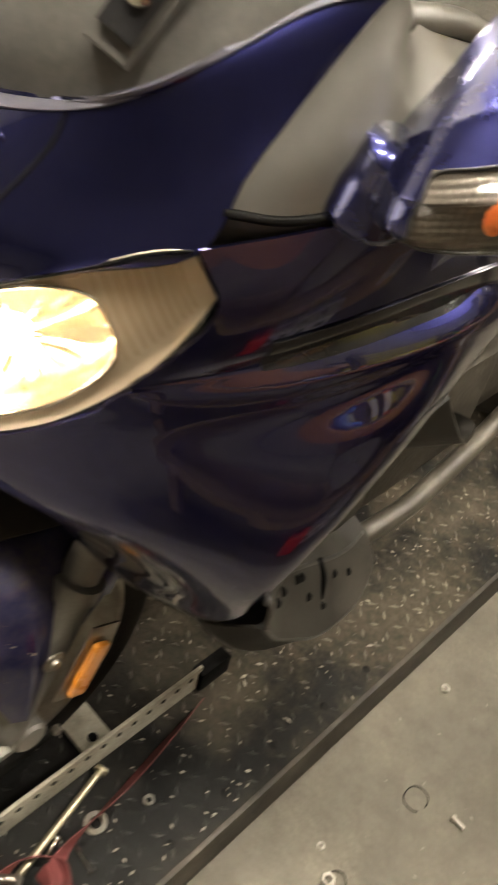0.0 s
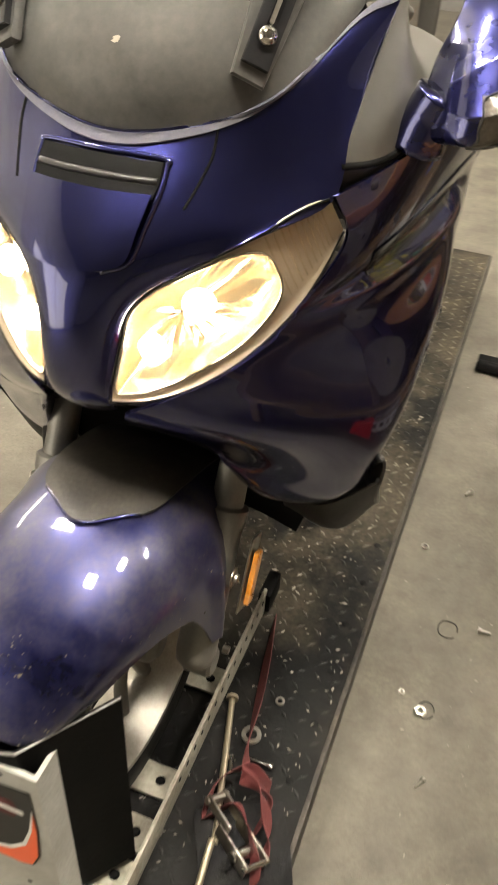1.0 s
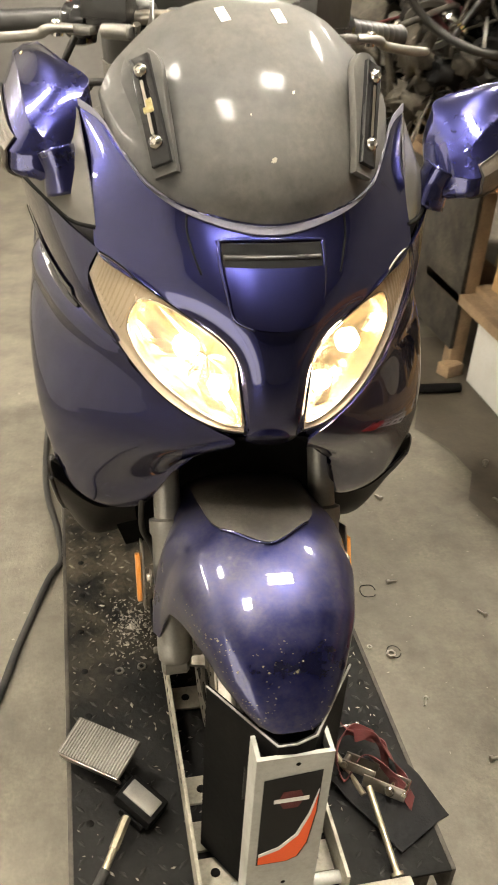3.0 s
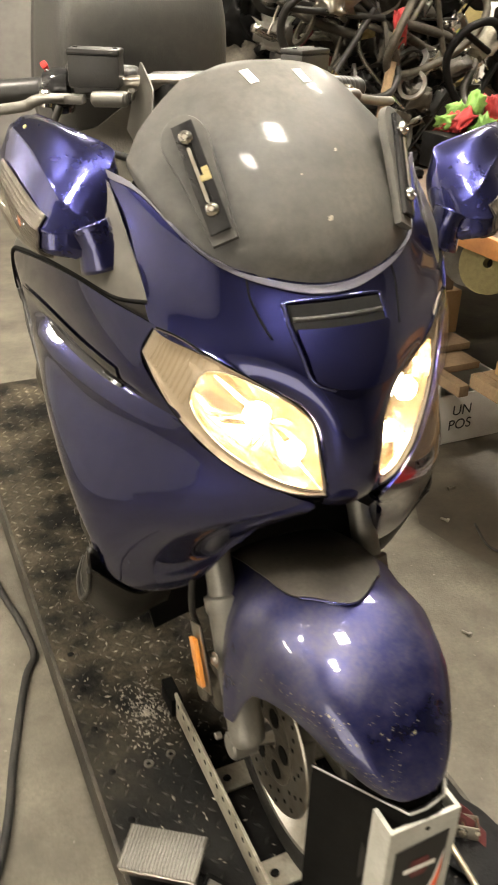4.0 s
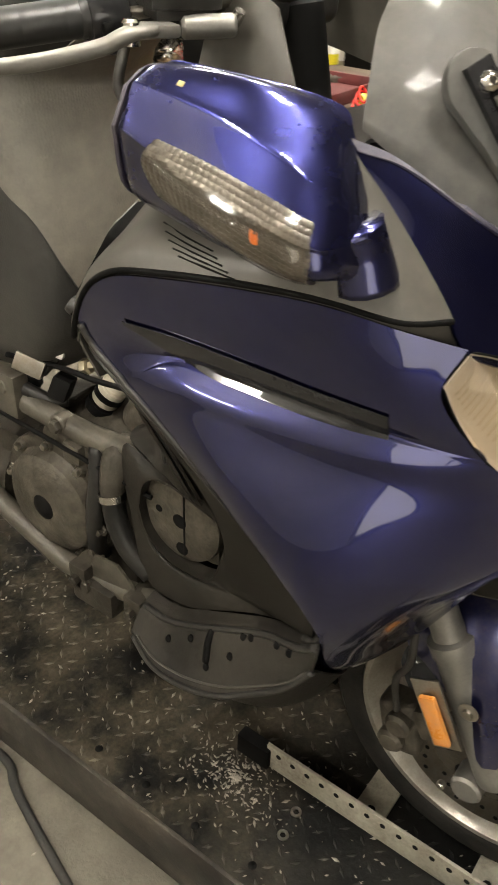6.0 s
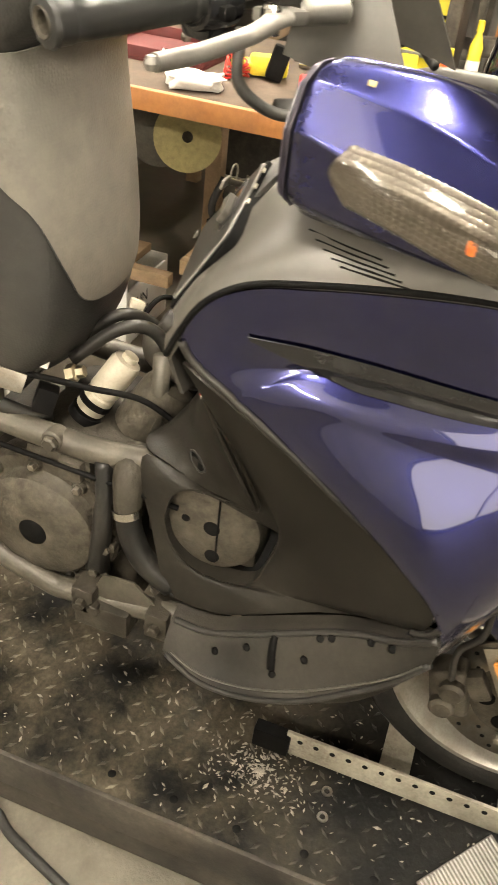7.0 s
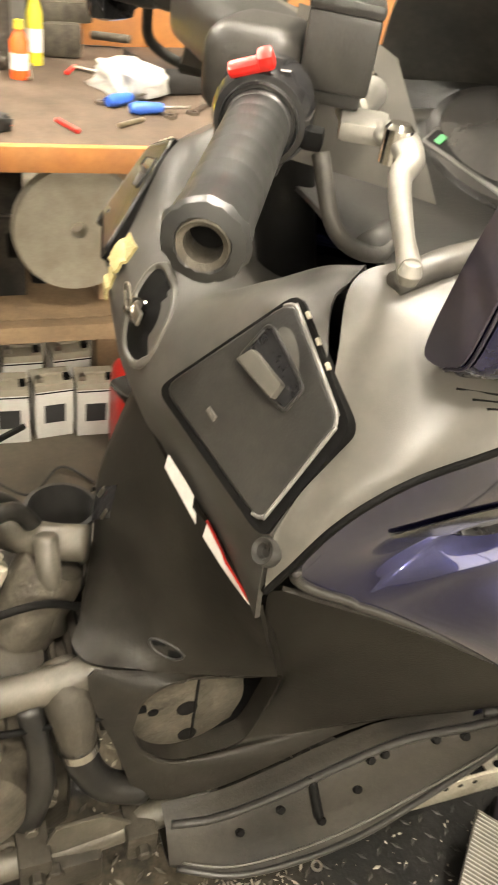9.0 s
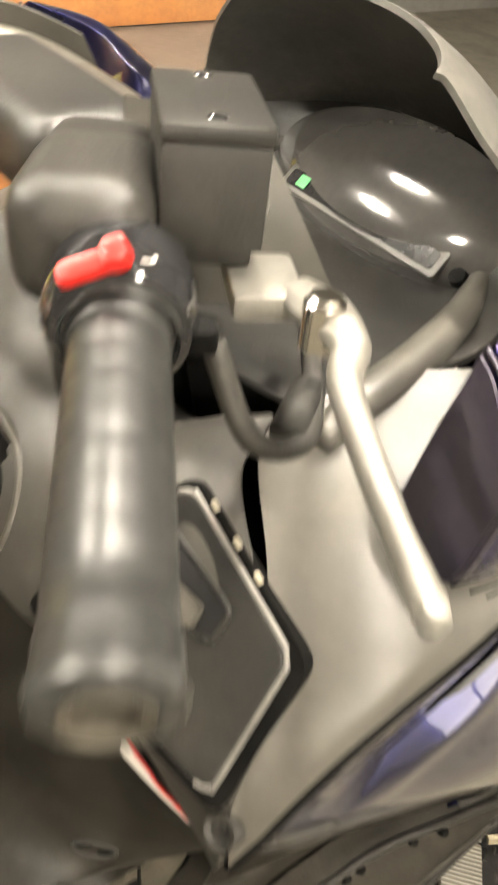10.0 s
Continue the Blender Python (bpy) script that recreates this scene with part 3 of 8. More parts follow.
# screen: a tall dome with two adjusting rails
SCREEN = both([
    [(0, -0.036, 1.126), (0.05, -0.028, 1.131), (0.10, -0.009, 1.143), (0.140, 0.015, 1.160), (0.172, 0.058, 1.188), (0.189, 0.110, 1.224), (0.194, 0.145, 1.245)],
    [(0, -0.034, 1.170), (0.05, -0.028, 1.172), (0.10, -0.006, 1.178), (0.138, 0.024, 1.190), (0.168, 0.066, 1.208), (0.187, 0.112, 1.236), (0.193, 0.146, 1.252)],
    [(0, -0.015, 1.213), (0.05, -0.010, 1.213), (0.095, 0.008, 1.213), (0.130, 0.034, 1.216), (0.160, 0.072, 1.226), (0.181, 0.114, 1.246), (0.189, 0.148, 1.258)],
    [(0, 0.036, 1.275), (0.05, 0.041, 1.275), (0.090, 0.054, 1.274), (0.122, 0.075, 1.272), (0.147, 0.101, 1.273), (0.164, 0.128, 1.278), (0.173, 0.155, 1.284)],
    [(0, 0.100, 1.328), (0.04, 0.103, 1.328), (0.075, 0.111, 1.326), (0.100, 0.122, 1.322), (0.119, 0.136, 1.318), (0.132, 0.152, 1.315), (0.140, 0.170, 1.314)],
    [(0, 0.146, 1.356), (0.035, 0.146, 1.355), (0.065, 0.148, 1.351), (0.086, 0.152, 1.346), (0.099, 0.158, 1.341), (0.107, 0.166, 1.338), (0.113, 0.176, 1.336)],
    [(0, 0.162, 1.362), (0.034, 0.161, 1.361), (0.062, 0.161, 1.357), (0.080, 0.162, 1.351), (0.092, 0.166, 1.346), (0.100, 0.173, 1.342), (0.105, 0.181, 1.340)],
])
screen_bm = sheet(grid_points(SCREEN, 81, 49), 0.004)
screen_tree = tree_of(screen_bm)
wind = part("windscreen", screen_bm, "screen", scooter, "dusty smoked-grey screen with scuffs")
# two white strips paint lamp reflections near the top of the screen
for x in (-0.038, 0.034):
    hit = screen_tree[0].find_nearest(Vector((x, 0.130, 1.344)))
    nz = hit[1] if hit[1].y < 0 else -hit[1]
    part("tape_strip", box(0.026, 0.013, 0.0005, 0.0001, frame_of(hit[0] + nz * 0.0006, nz, (-0.25, 0.9, 0.45))), "paper", wind, "white strip painting a lamp reflection")
for s in (-1, 1):
    a = np.array([(s * 0.118, 0.0, 1.190), (s * 0.142, 0.07, 1.300)])
    # raised pad under the rail, round at its top
    d = Vector(a[1] - a[0]).normalized()
    outn = Vector((s * 0.55, -0.72, 0.42)).normalized()
    pad = frame_of(Vector(a[0]) + Vector((s * 0.004, 0.006, 0.0)), outn, d)
    L0 = (Vector(a[1]) - Vector(a[0])).length
    out = [(-0.012, -0.016), (L0 * 0.5, -0.021), (L0 * 0.86, -0.025)] + [(L0 * 0.86 + 0.032 * math.cos(radians(t)), 0.004 + 0.029 * math.sin(radians(t))) for t in range(-80, 81, 16)] + [(L0 * 0.86, 0.033), (L0 * 0.5, 0.024), (-0.012, 0.016)]
    part("rail_pad", plate(out, 0.012, 0.004, pad @ Matrix.Translation((0, 0, -0.004))), "screen", wind, "raised grey pad behind the rail")
    rail = part("screen_rail", join(plate([(0.0, -0.013), (L0, -0.013), (L0, 0.013), (0.0, 0.013)], 0.011, 0.0025, pad @ Matrix.Translation((0, 0, 0.004)))), "gloss_black", wind, "black adjusting rail")
    part("rail_slot", plate(rounded(L0 * 0.62, 0.009, 0.0044), 0.004, 0, pad @ Matrix.Translation((L0 * 0.5, 0, 0.0125))), "dark", wind)
    part("rail_insert", plate(rounded(L0 * 0.5, 0.004, 0.0019), 0.003, 0, pad @ Matrix.Translation((L0 * 0.52, 0.001, 0.0147))), "steel", wind, "bright steel strip in the rail slot")
    for k in (0.20, 0.86):
        knob = pad @ Matrix.Translation((L0 * k, 0, 0.0145))
        part("rail_bolt", join(lathe([(0, 0), (0.0088, 0), (0.0092, 0.002), (0.0075, 0.0058), (0.0040, 0.0078), (0.003, 0.0062), (0, 0.0062)], 20, knob), rod(knob @ Vector((0, 0, -0.012)), knob @ Vector((0, 0, 0.001)), 0.004)), "chrome", wind, "domed bright socket bolt")
for cx, cz, k in ((0.004, 1.205, 0.6), (0.036, 1.272, 0.35), (-0.02, 1.25, 0.2), (-0.131, 1.150, 0.3)):
    P = drape(np.array([[(cx + k * 0.006 * (math.cos(a) * q + 0.3 * math.sin(5 * a) * q), -0.3, cz + k * 0.005 * math.sin(a + 0.4 * q) * q) for a in np.linspace(0, 6.28, 12)] for q in (0.05, 1.0)]), screen_tree, (0, 1, 0), 0.0008, 0.3)
    part("splash", sheet(P, 0.0004), "cream", wind, "dried pale splash")
P = frame_of((-0.1325, 0.022, 1.252), Vector((-0.55, -0.72, 0.42)), Vector((-0.2, 0.5, 0.8)))
part("tape_scrap", join(box(0.016, 0.008, 0.002, 0.0008, P @ Matrix.Translation((0, 0, 0.016))), box(0.007, 0.012, 0.002, 0.0008, P @ Matrix.Translation((-0.004, 0.003, 0.0165)))), "yellow_old", wind, "scrap of yellow tape on the rail")

# headlights
UP = [(0.0365, -0.1335, 0.894), (0.0445, -0.121, 0.948), (0.0545, -0.105, 0.995), (0.104, -0.076, 1.030), (0.153, -0.045, 1.058), (0.184, -0.014, 1.078), (0.206, 0.008, 1.086)]
LOW = [(0.0370, -0.1330, 0.892), (0.072, -0.118, 0.893), (0.112, -0.092, 0.905), (0.152, -0.057, 0.930), (0.188, -0.020, 0.972), (0.208, 0.006, 1.012), (0.220, 0.023, 1.050)]


def lamp_sheet(push):
    """The lens surface between its upper and lower edge, pushed forwards in the middle."""
    u, l = spline(UP, 33), spline(LOW, 33)
    rows = []
    for k in np.linspace(0, 1, 15):
        bulge = (4 * k * (1 - k)) ** 0.7
        ends = np.sin(np.pi * np.linspace(0, 1, 33)) ** 0.5
        rows.append(u * (1 - k) + l * k + np.outer(bulge * ends, np.array(push)))
    return np.array(rows)


UP_FINE, LOW_FINE = spline(UP, 401), spline(LOW, 401)
BOWL_AT, BOWL_HALF = (0.365, 0.455), (0.315, 0.425)


def lamp_point(a, k, back=0.0):
    """A point behind the lens: a runs from its inner foot to its outer tip, k from the upper to the lower edge."""
    i = int(round(400 * min(1.0, max(0.0, a))))
    return UP_FINE[i] * (1 - k) + LOW_FINE[i] * k + np.array((-0.25, 1.0, -0.05)) * back


def bowl_outline(turn, size=1.0):
    c, w = math.cos(turn), math.sin(turn)
    r = (abs(c) ** 3.4 + abs(w) ** 3.4) ** (-1 / 3.4)
    return BOWL_AT[0] + BOWL_HALF[0] * r * c * size, BOWL_AT[1] + BOWL_HALF[1] * r * w * size


def lens_outline(turn):
    c, w = math.cos(turn), math.sin(turn)
    dx, dy = BOWL_HALF[0] * c, BOWL_HALF[1] * w
    reach = min(((1 if dx > 0 else 0) - BOWL_AT[0]) / dx if abs(dx) > 1e-9 else 1e9, ((1 if dy > 0 else 0) - BOWL_AT[1]) / dy if abs(dy) > 1e-9 else 1e9)
    return BOWL_AT[0] + dx * reach, BOWL_AT[1] + dy * reach


TURNS = np.linspace(0, 2 * math.pi, 97)[:-1]
for s in (-1, 1):
    F = np.array((s, 1, 1))
    light = part("headlight", sheet(lamp_sheet((0.010, -0.014, 0.002)) * F, 0.003), "lens", scooter, "lit headlight behind a clear lens")
    light.visible_shadow = False
    # fluted bowl round the bulbs
    rows = []
    for size, back in ((1.0, 0.004), (0.985, 0.012), (0.95, 0.024), (0.86, 0.036), (0.70, 0.045), (0.45, 0.051), (0.2, 0.054), (0.02, 0.055)):
        row = []
        for w in TURNS:
            p = lamp_point(*bowl_outline(w, size), back)
            row.append(p + np.array((0, 0.0022 * math.sin(p[0] * 2 * math.pi / 0.0105) * min(1, 30 * (back - 0.004)), 0)))
        rows.append(row)
    part("reflector", sheet(np.array(rows) * F, 0.002, True), "flutes", light, "fluted silvered reflector bowl", 60)
    # plain silvered surround out to the edge of the lens
    rows = []
    for e in (0.0, 0.35, 0.7, 1.0):
        row = []
        for w in TURNS:
            (a0, k0), (a1, k1) = bowl_outline(w), lens_outline(w)
            row.append(lamp_point(a0 + (a1 - a0) * e, k0 + (k1 - k0) * e, 0.004 + 0.004 * math.sin(math.pi * e) - 0.002 * e))
        rows.append(row)
    part("bezel", sheet(np.array(rows) * F, 0.002, True), "bezel", light, "pale amber-lit surround of the bowl")
    rim = [tuple(lamp_point(*bowl_outline(w), 0.003) * F) for w in list(TURNS[::3]) + [0.0]]
    part("bowl_rim", tube(rim, 0.0016, 8, 120), "chrome", light, "bright rim of the bowl")
    for e in (UP_FINE, LOW_FINE):
        part("lens_edge", tube([tuple(p * F) for p in e[::40]], 0.0011, 6, 60), "dark", light, "thin dark seam round the lens")
    # main and dipped bulb, and the shade that hides the foot of the second
    for (a, k), back, r in (((0.46, 0.34), 0.010, 0.017), ((0.28, 0.44), 0.012, 0.014)):
        c = lamp_point(a, k, back) * F
        part("bulb", lathe([(0, -0.9 * r), (0.6 * r, -0.75 * r), (r, 0.0), (0.75 * r, 0.65 * r), (0, 0.95 * r)], 20, axis(c, c + np.array((s * 0.35, -1, 0)))), "bulb", light, "glowing warm white bulb")
    c = [lamp_point(a, k, b) * F for a, k, b in ((0.16, 0.62, 0.010), (0.25, 0.80, 0.010), (0.36, 0.66, 0.020), (0.25, 0.52, 0.022))]
    part("bulb_shade", sheet(np.array([[c[0], c[1]], [c[3], c[2]]]), 0.0015), "flutes", light, "small silvered shade")
    # ribs of the position light at the outer tip
    for i in range(10):
        a = 0.69 + 0.027 * i
        part("lens_rib", tube([tuple(lamp_point(a, k, 0.003 - 0.004 * math.sin(math.pi * k)) * F) for k in (0.06, 0.3, 0.55, 0.80)], 0.0011, 6, 9), "clear", light)

# side fairings
SIDE = [
    [(0.208, 0.012, 1.088), (0.240, 0.062, 1.102), (0.272, 0.125, 1.118), (0.294, 0.20, 1.119), (0.306, 0.275, 1.111), (0.310, 0.335, 1.098), (0.307, 0.378, 1.068), (0.302, 0.398, 1.030)],
    [(0.222, 0.024, 1.048), (0.246, 0.060, 1.058), (0.278, 0.120, 1.068), (0.302, 0.19, 1.070), (0.314, 0.265, 1.064), (0.318, 0.325, 1.050), (0.314, 0.372, 1.030), (0.306, 0.397, 1.008)],
    [(0.209, 0.006, 1.008), (0.238, 0.042, 1.010), (0.274, 0.105, 1.017), (0.300, 0.175, 1.024), (0.311, 0.250, 1.026), (0.313, 0.305, 1.022), (0.313, 0.345, 1.005), (0.309, 0.368, 0.988)],
    [(0.190, -0.019, 0.972), (0.224, 0.028, 0.975), (0.258, 0.090, 0.980), (0.284, 0.160, 0.988), (0.300, 0.230, 0.998), (0.309, 0.282, 1.002), (0.314, 0.318, 0.985), (0.310, 0.342, 0.971)],
    [(0.170, -0.042, 0.945), (0.216, 0.005, 0.945), (0.264, 0.068, 0.948), (0.300, 0.138, 0.957), (0.320, 0.205, 0.970), (0.323, 0.250, 0.977), (0.317, 0.290, 0.958), (0.311, 0.312, 0.955)],
    [(0.130, -0.078, 0.914), (0.196, -0.025, 0.908), (0.256, 0.040, 0.905), (0.304, 0.110, 0.910), (0.325, 0.170, 0.920), (0.327, 0.212, 0.925), (0.319, 0.245, 0.918), (0.311, 0.262, 0.923)],
    [(0.080, -0.114, 0.892), (0.170, -0.055, 0.868), (0.240, 0.012, 0.855), (0.297, 0.078, 0.858), (0.320, 0.130, 0.868), (0.323, 0.165, 0.875), (0.318, 0.190, 0.872), (0.310, 0.205, 0.880)],
    [(0.050, -0.126, 0.878), (0.150, -0.070, 0.835), (0.228, -0.004, 0.812), (0.286, 0.052, 0.806), (0.312, 0.095, 0.812), (0.316, 0.122, 0.820), (0.312, 0.142, 0.822), (0.306, 0.150, 0.838)],
    [(0.055, -0.105, 0.852), (0.138, -0.046, 0.795), (0.212, 0.006, 0.766), (0.268, 0.040, 0.752), (0.298, 0.068, 0.752), (0.306, 0.085, 0.760), (0.303, 0.096, 0.775), (0.300, 0.100, 0.798)],
    [(0.072, -0.070, 0.835), (0.132, -0.022, 0.765), (0.190, 0.022, 0.722), (0.240, 0.050, 0.700), (0.272, 0.070, 0.702), (0.286, 0.078, 0.716), (0.294, 0.080, 0.735), (0.296, 0.078, 0.765)],
    [(0.098, -0.052, 0.812), (0.132, -0.012, 0.735), (0.172, 0.022, 0.690), (0.218, 0.050, 0.670), (0.254, 0.068, 0.672), (0.276, 0.079, 0.688), (0.288, 0.084, 0.710), (0.293, 0.084, 0.742)],
    [(0.118, -0.032, 0.790), (0.136, 0.000, 0.706), (0.154, 0.028, 0.662), (0.194, 0.060, 0.640), (0.230, 0.077, 0.642), (0.258, 0.088, 0.662), (0.274, 0.092, 0.690), (0.284, 0.094, 0.720)],
    [(0.124, -0.010, 0.785), (0.136, 0.030, 0.705), (0.152, 0.062, 0.656), (0.186, 0.094, 0.630), (0.218, 0.110, 0.632), (0.244, 0.118, 0.652), (0.258, 0.120, 0.680), (0.272, 0.114, 0.710)],
]
# the ridge under the scoop lies a little higher along the middle of the panel
SIDE[3] = [(x, y, z + 0.013 * w) for (x, y, z), w in zip(SIDE[3], (0.0, 0.5, 1.0, 1.0, 1.0, 0.8, 0.3, 0.0))]
SIDE = [[(x - 0.013 * max(0.0, min(1.0, (x - 0.24) / 0.06)) * (0.0 if k < 1 else 1.0), y, z) for x, y, z in r] for k, r in enumerate(SIDE)]
SWELL = {1: -0.004, 2: -0.013, 3: -0.003, 4: -0.008, 5: -0.004, 6: 0.0, 7: 0.002}
FADE = (0.0, 0.2, 0.7, 1.0, 1.0, 0.9, 0.35, 0.0)
SIDE = [[(x + SWELL.get(k, 0.0) * f, y, z) for (x, y, z), f in zip(r, FADE)] for k, r in enumerate(SIDE)]
SIDE.insert(3, [(x - 0.009 * f, y, z + 0.006 + 0.003 * f) for (x, y, z), f in zip(SIDE[3], FADE)])
SIDE.insert(5, [(x * 0.55 + u * 0.45 + 0.005 * f, (y + v) / 2, (z + w) / 2 + 0.003) for (x, y, z), (u, v, w), f in zip(SIDE[4], SIDE[5], FADE)])
side_trees = {}
sides = {}
for s in (-1, 1):
    P = grid_points([[(s * x, y, z) for x, y, z in r] for r in SIDE], 64, 104)
    soft = P.copy()
    for _ in range(30):
        soft[1:-1] = (soft[:-2] + 2 * soft[1:-1] + soft[2:]) / 4
    w = np.clip((np.arange(64) - 50) / 12, 0, 1)[None, :, None]
    P = P * (1 - w) + soft * w
    soft = P.copy()
    for _ in range(24):
        soft[1:-1, 1:-1] = (soft[:-2, 1:-1] + soft[2:, 1:-1] + soft[1:-1, :-2] + soft[1:-1, 2:]) / 4
    w = np.clip((np.arange(104) - 58) / 16, 0, 1)[:, None, None]
    P = P * (1 - w) + soft * w
    soft = P.copy()
    for _ in range(36):
        soft[:, 1:-1] = (soft[:, :-2] + 2 * soft[:, 1:-1] + soft[:, 2:]) / 4
    w = np.clip((np.arange(104) - 4) / 10, 0, 1)[:, None, None]
    P = P * (1 - w) + soft * w
    bm = sheet(P, 0.004)
    side_trees[s] = tree_of(bm)
    sides[s] = part("side_fairing", bm, "blue", scooter, "deep blue side panel of the leg shield")
    part("panel_edge", tube([tuple(p) for p in P[2:, -1][::4]], 0.0045, 8, 60), "black", sides[s], "black edge of the side panel")
    # scoop in the upper flank: a black sheet paints its dark reflection
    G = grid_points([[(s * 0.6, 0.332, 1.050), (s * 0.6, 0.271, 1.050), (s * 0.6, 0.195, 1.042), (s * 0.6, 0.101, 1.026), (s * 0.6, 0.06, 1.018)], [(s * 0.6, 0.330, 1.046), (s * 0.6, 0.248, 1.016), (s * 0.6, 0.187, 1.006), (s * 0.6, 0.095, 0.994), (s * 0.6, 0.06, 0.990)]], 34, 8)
    part("scoop", sheet(drape(G, side_trees[s], (-s, 0, 0), 0.0020, 0.0), 0.0012), "gloss_black", sides[s], "glossy black sheet painting the dark reflection in the flank's scoop")

# grey cover between screen, mirror and leg shield
GREY = [
    [(0.207, 0.030, 1.108), (0.238, 0.066, 1.108), (0.272, 0.128, 1.123), (0.294, 0.20, 1.124), (0.306, 0.275, 1.116), (0.309, 0.335, 1.102), (0.306, 0.376, 1.072), (0.300, 0.402, 1.030), (0.293, 0.416, 1.000)],
    [(0.209, 0.050, 1.135), (0.240, 0.085, 1.148), (0.270, 0.140, 1.148), (0.283, 0.21, 1.146), (0.290, 0.275, 1.142), (0.295, 0.325, 1.128), (0.297, 0.370, 1.096), (0.297, 0.398, 1.053), (0.292, 0.416, 1.018)],
    [(0.215, 0.095, 1.190), (0.240, 0.120, 1.185), (0.246, 0.16, 1.178), (0.235, 0.22, 1.182), (0.232, 0.275, 1.178), (0.236, 0.318, 1.163), (0.262, 0.358, 1.125), (0.283, 0.392, 1.078), (0.288, 0.414, 1.036)],
    [(0.222, 0.143, 1.243), (0.226, 0.155, 1.225), (0.212, 0.18, 1.205), (0.186, 0.23, 1.200), (0.170, 0.285, 1.190), (0.174, 0.330, 1.178), (0.228, 0.360, 1.142), (0.272, 0.385, 1.095), (0.284, 0.413, 1.048)],
]
for s in (-1, 1):
    P = grid_points([[(s * x, y, z) for x, y, z in r] for r in GREY], 70, 26)
    bm = sheet(P, 0.003)
    gt = tree_of(bm)
    cover = part("upper_cover", bm, "grey", scooter, "dull grey plastic cover with louvre slots")
    for i in range(5):
        z0 = 1.150 - 0.0042 * i
        c = drape(np.array([[(s * 0.6, 0.296 - 0.009 * i, z0 + 0.002), (s * 0.6, 0.262 - 0.008 * i, z0 - 0.001), (s * 0.6, 0.228 - 0.007 * i, z0 - 0.005)]]), gt, (-s, 0, 0), 0.0, 0.1)[0]
        part("louvre", tube([tuple(p + np.array((-s * 0.0006, 0, -0.0004))) for p in c], 0.0013, 6, 12), "dark", cover)
    # its lower edge turns in behind the blue panel
    low = [(x - 0.014 * f, y - 0.004 * f, z - 0.040 * f) for (x, y, z), f in zip(GREY[0], (1, 1, 0.8, 0.6, 0.5, 0.4, 0.4, 0.3, 0.2))]
    mid = [((x + u) / 2 - 0.001, (y + v) / 2, (z + q) / 2) for (x, y, z), (u, v, q) in zip(GREY[0], low)]
    part("cover_skirt", sheet(grid_points([[(s * x, y, z) for x, y, z in r] for r in (GREY[0], mid, low)], 60, 8), 0.002), "grey", cover)
    # dark gap line over the blue panel
    P0 = P[0] + np.array((s * 0.001, 0, 0.001))
    part("gap", tube([tuple(p) for p in P0[::3]], 0.0035, 6, 70), "dark", cover)

# mirrors with turn signals
MIR = [
    [(0.273, 0.294, 1.286), (0.286, 0.300, 1.284), (0.302, 0.306, 1.272), (0.316, 0.310, 1.240), (0.306, 0.312, 1.190), (0.284, 0.310, 1.172), (0.259, 0.308, 1.172), (0.264, 0.302, 1.230)],
    [(0.267, 0.279, 1.289), (0.284, 0.287, 1.287), (0.303, 0.294, 1.275), (0.321, 0.292, 1.238), (0.311, 0.292, 1.184), (0.284, 0.292, 1.164), (0.255, 0.291, 1.168), (0.259, 0.286, 1.226)],
    [(0.240, 0.206, 1.280), (0.266, 0.214, 1.283), (0.296, 0.218, 1.260), (0.328, 0.212, 1.213), (0.318, 0.208, 1.168), (0.276, 0.202, 1.150), (0.240, 0.197, 1.160), (0.230, 0.198, 1.216)],
    [(0.206, 0.160, 1.264), (0.248, 0.164, 1.262), (0.290, 0.158, 1.238), (0.322, 0.148, 1.194), (0.314, 0.142, 1.158), (0.272, 0.136, 1.146), (0.232, 0.138, 1.160), (0.204, 0.150, 1.212)],
    [(0.214, 0.142, 1.248), (0.248, 0.138, 1.240), (0.282, 0.124, 1.216), (0.308, 0.112, 1.182), (0.306, 0.108, 1.158), (0.274, 0.102, 1.148), (0.240, 0.106, 1.160), (0.214, 0.124, 1.205)],
    [(0.224, 0.128, 1.225), (0.246, 0.122, 1.218), (0.266, 0.108, 1.200), (0.280, 0.100, 1.180), (0.280, 0.098, 1.166), (0.262, 0.094, 1.158), (0.242, 0.098, 1.166), (0.226, 0.112, 1.196)],
]


def crisp(r, corners, k=0.16):
    """Tightens an outline round the corners given by number."""
    out = []
    for i, p in enumerate(r):
        if i in corners:
            a, b, c = np.array(r[i - 1]), np.array(p), np.array(r[(i + 1) % len(r)])
            out += [tuple(b + (a - b) * k), tuple(b), tuple(b + (c - b) * k)]
        else:
            out.append(p)
    return out


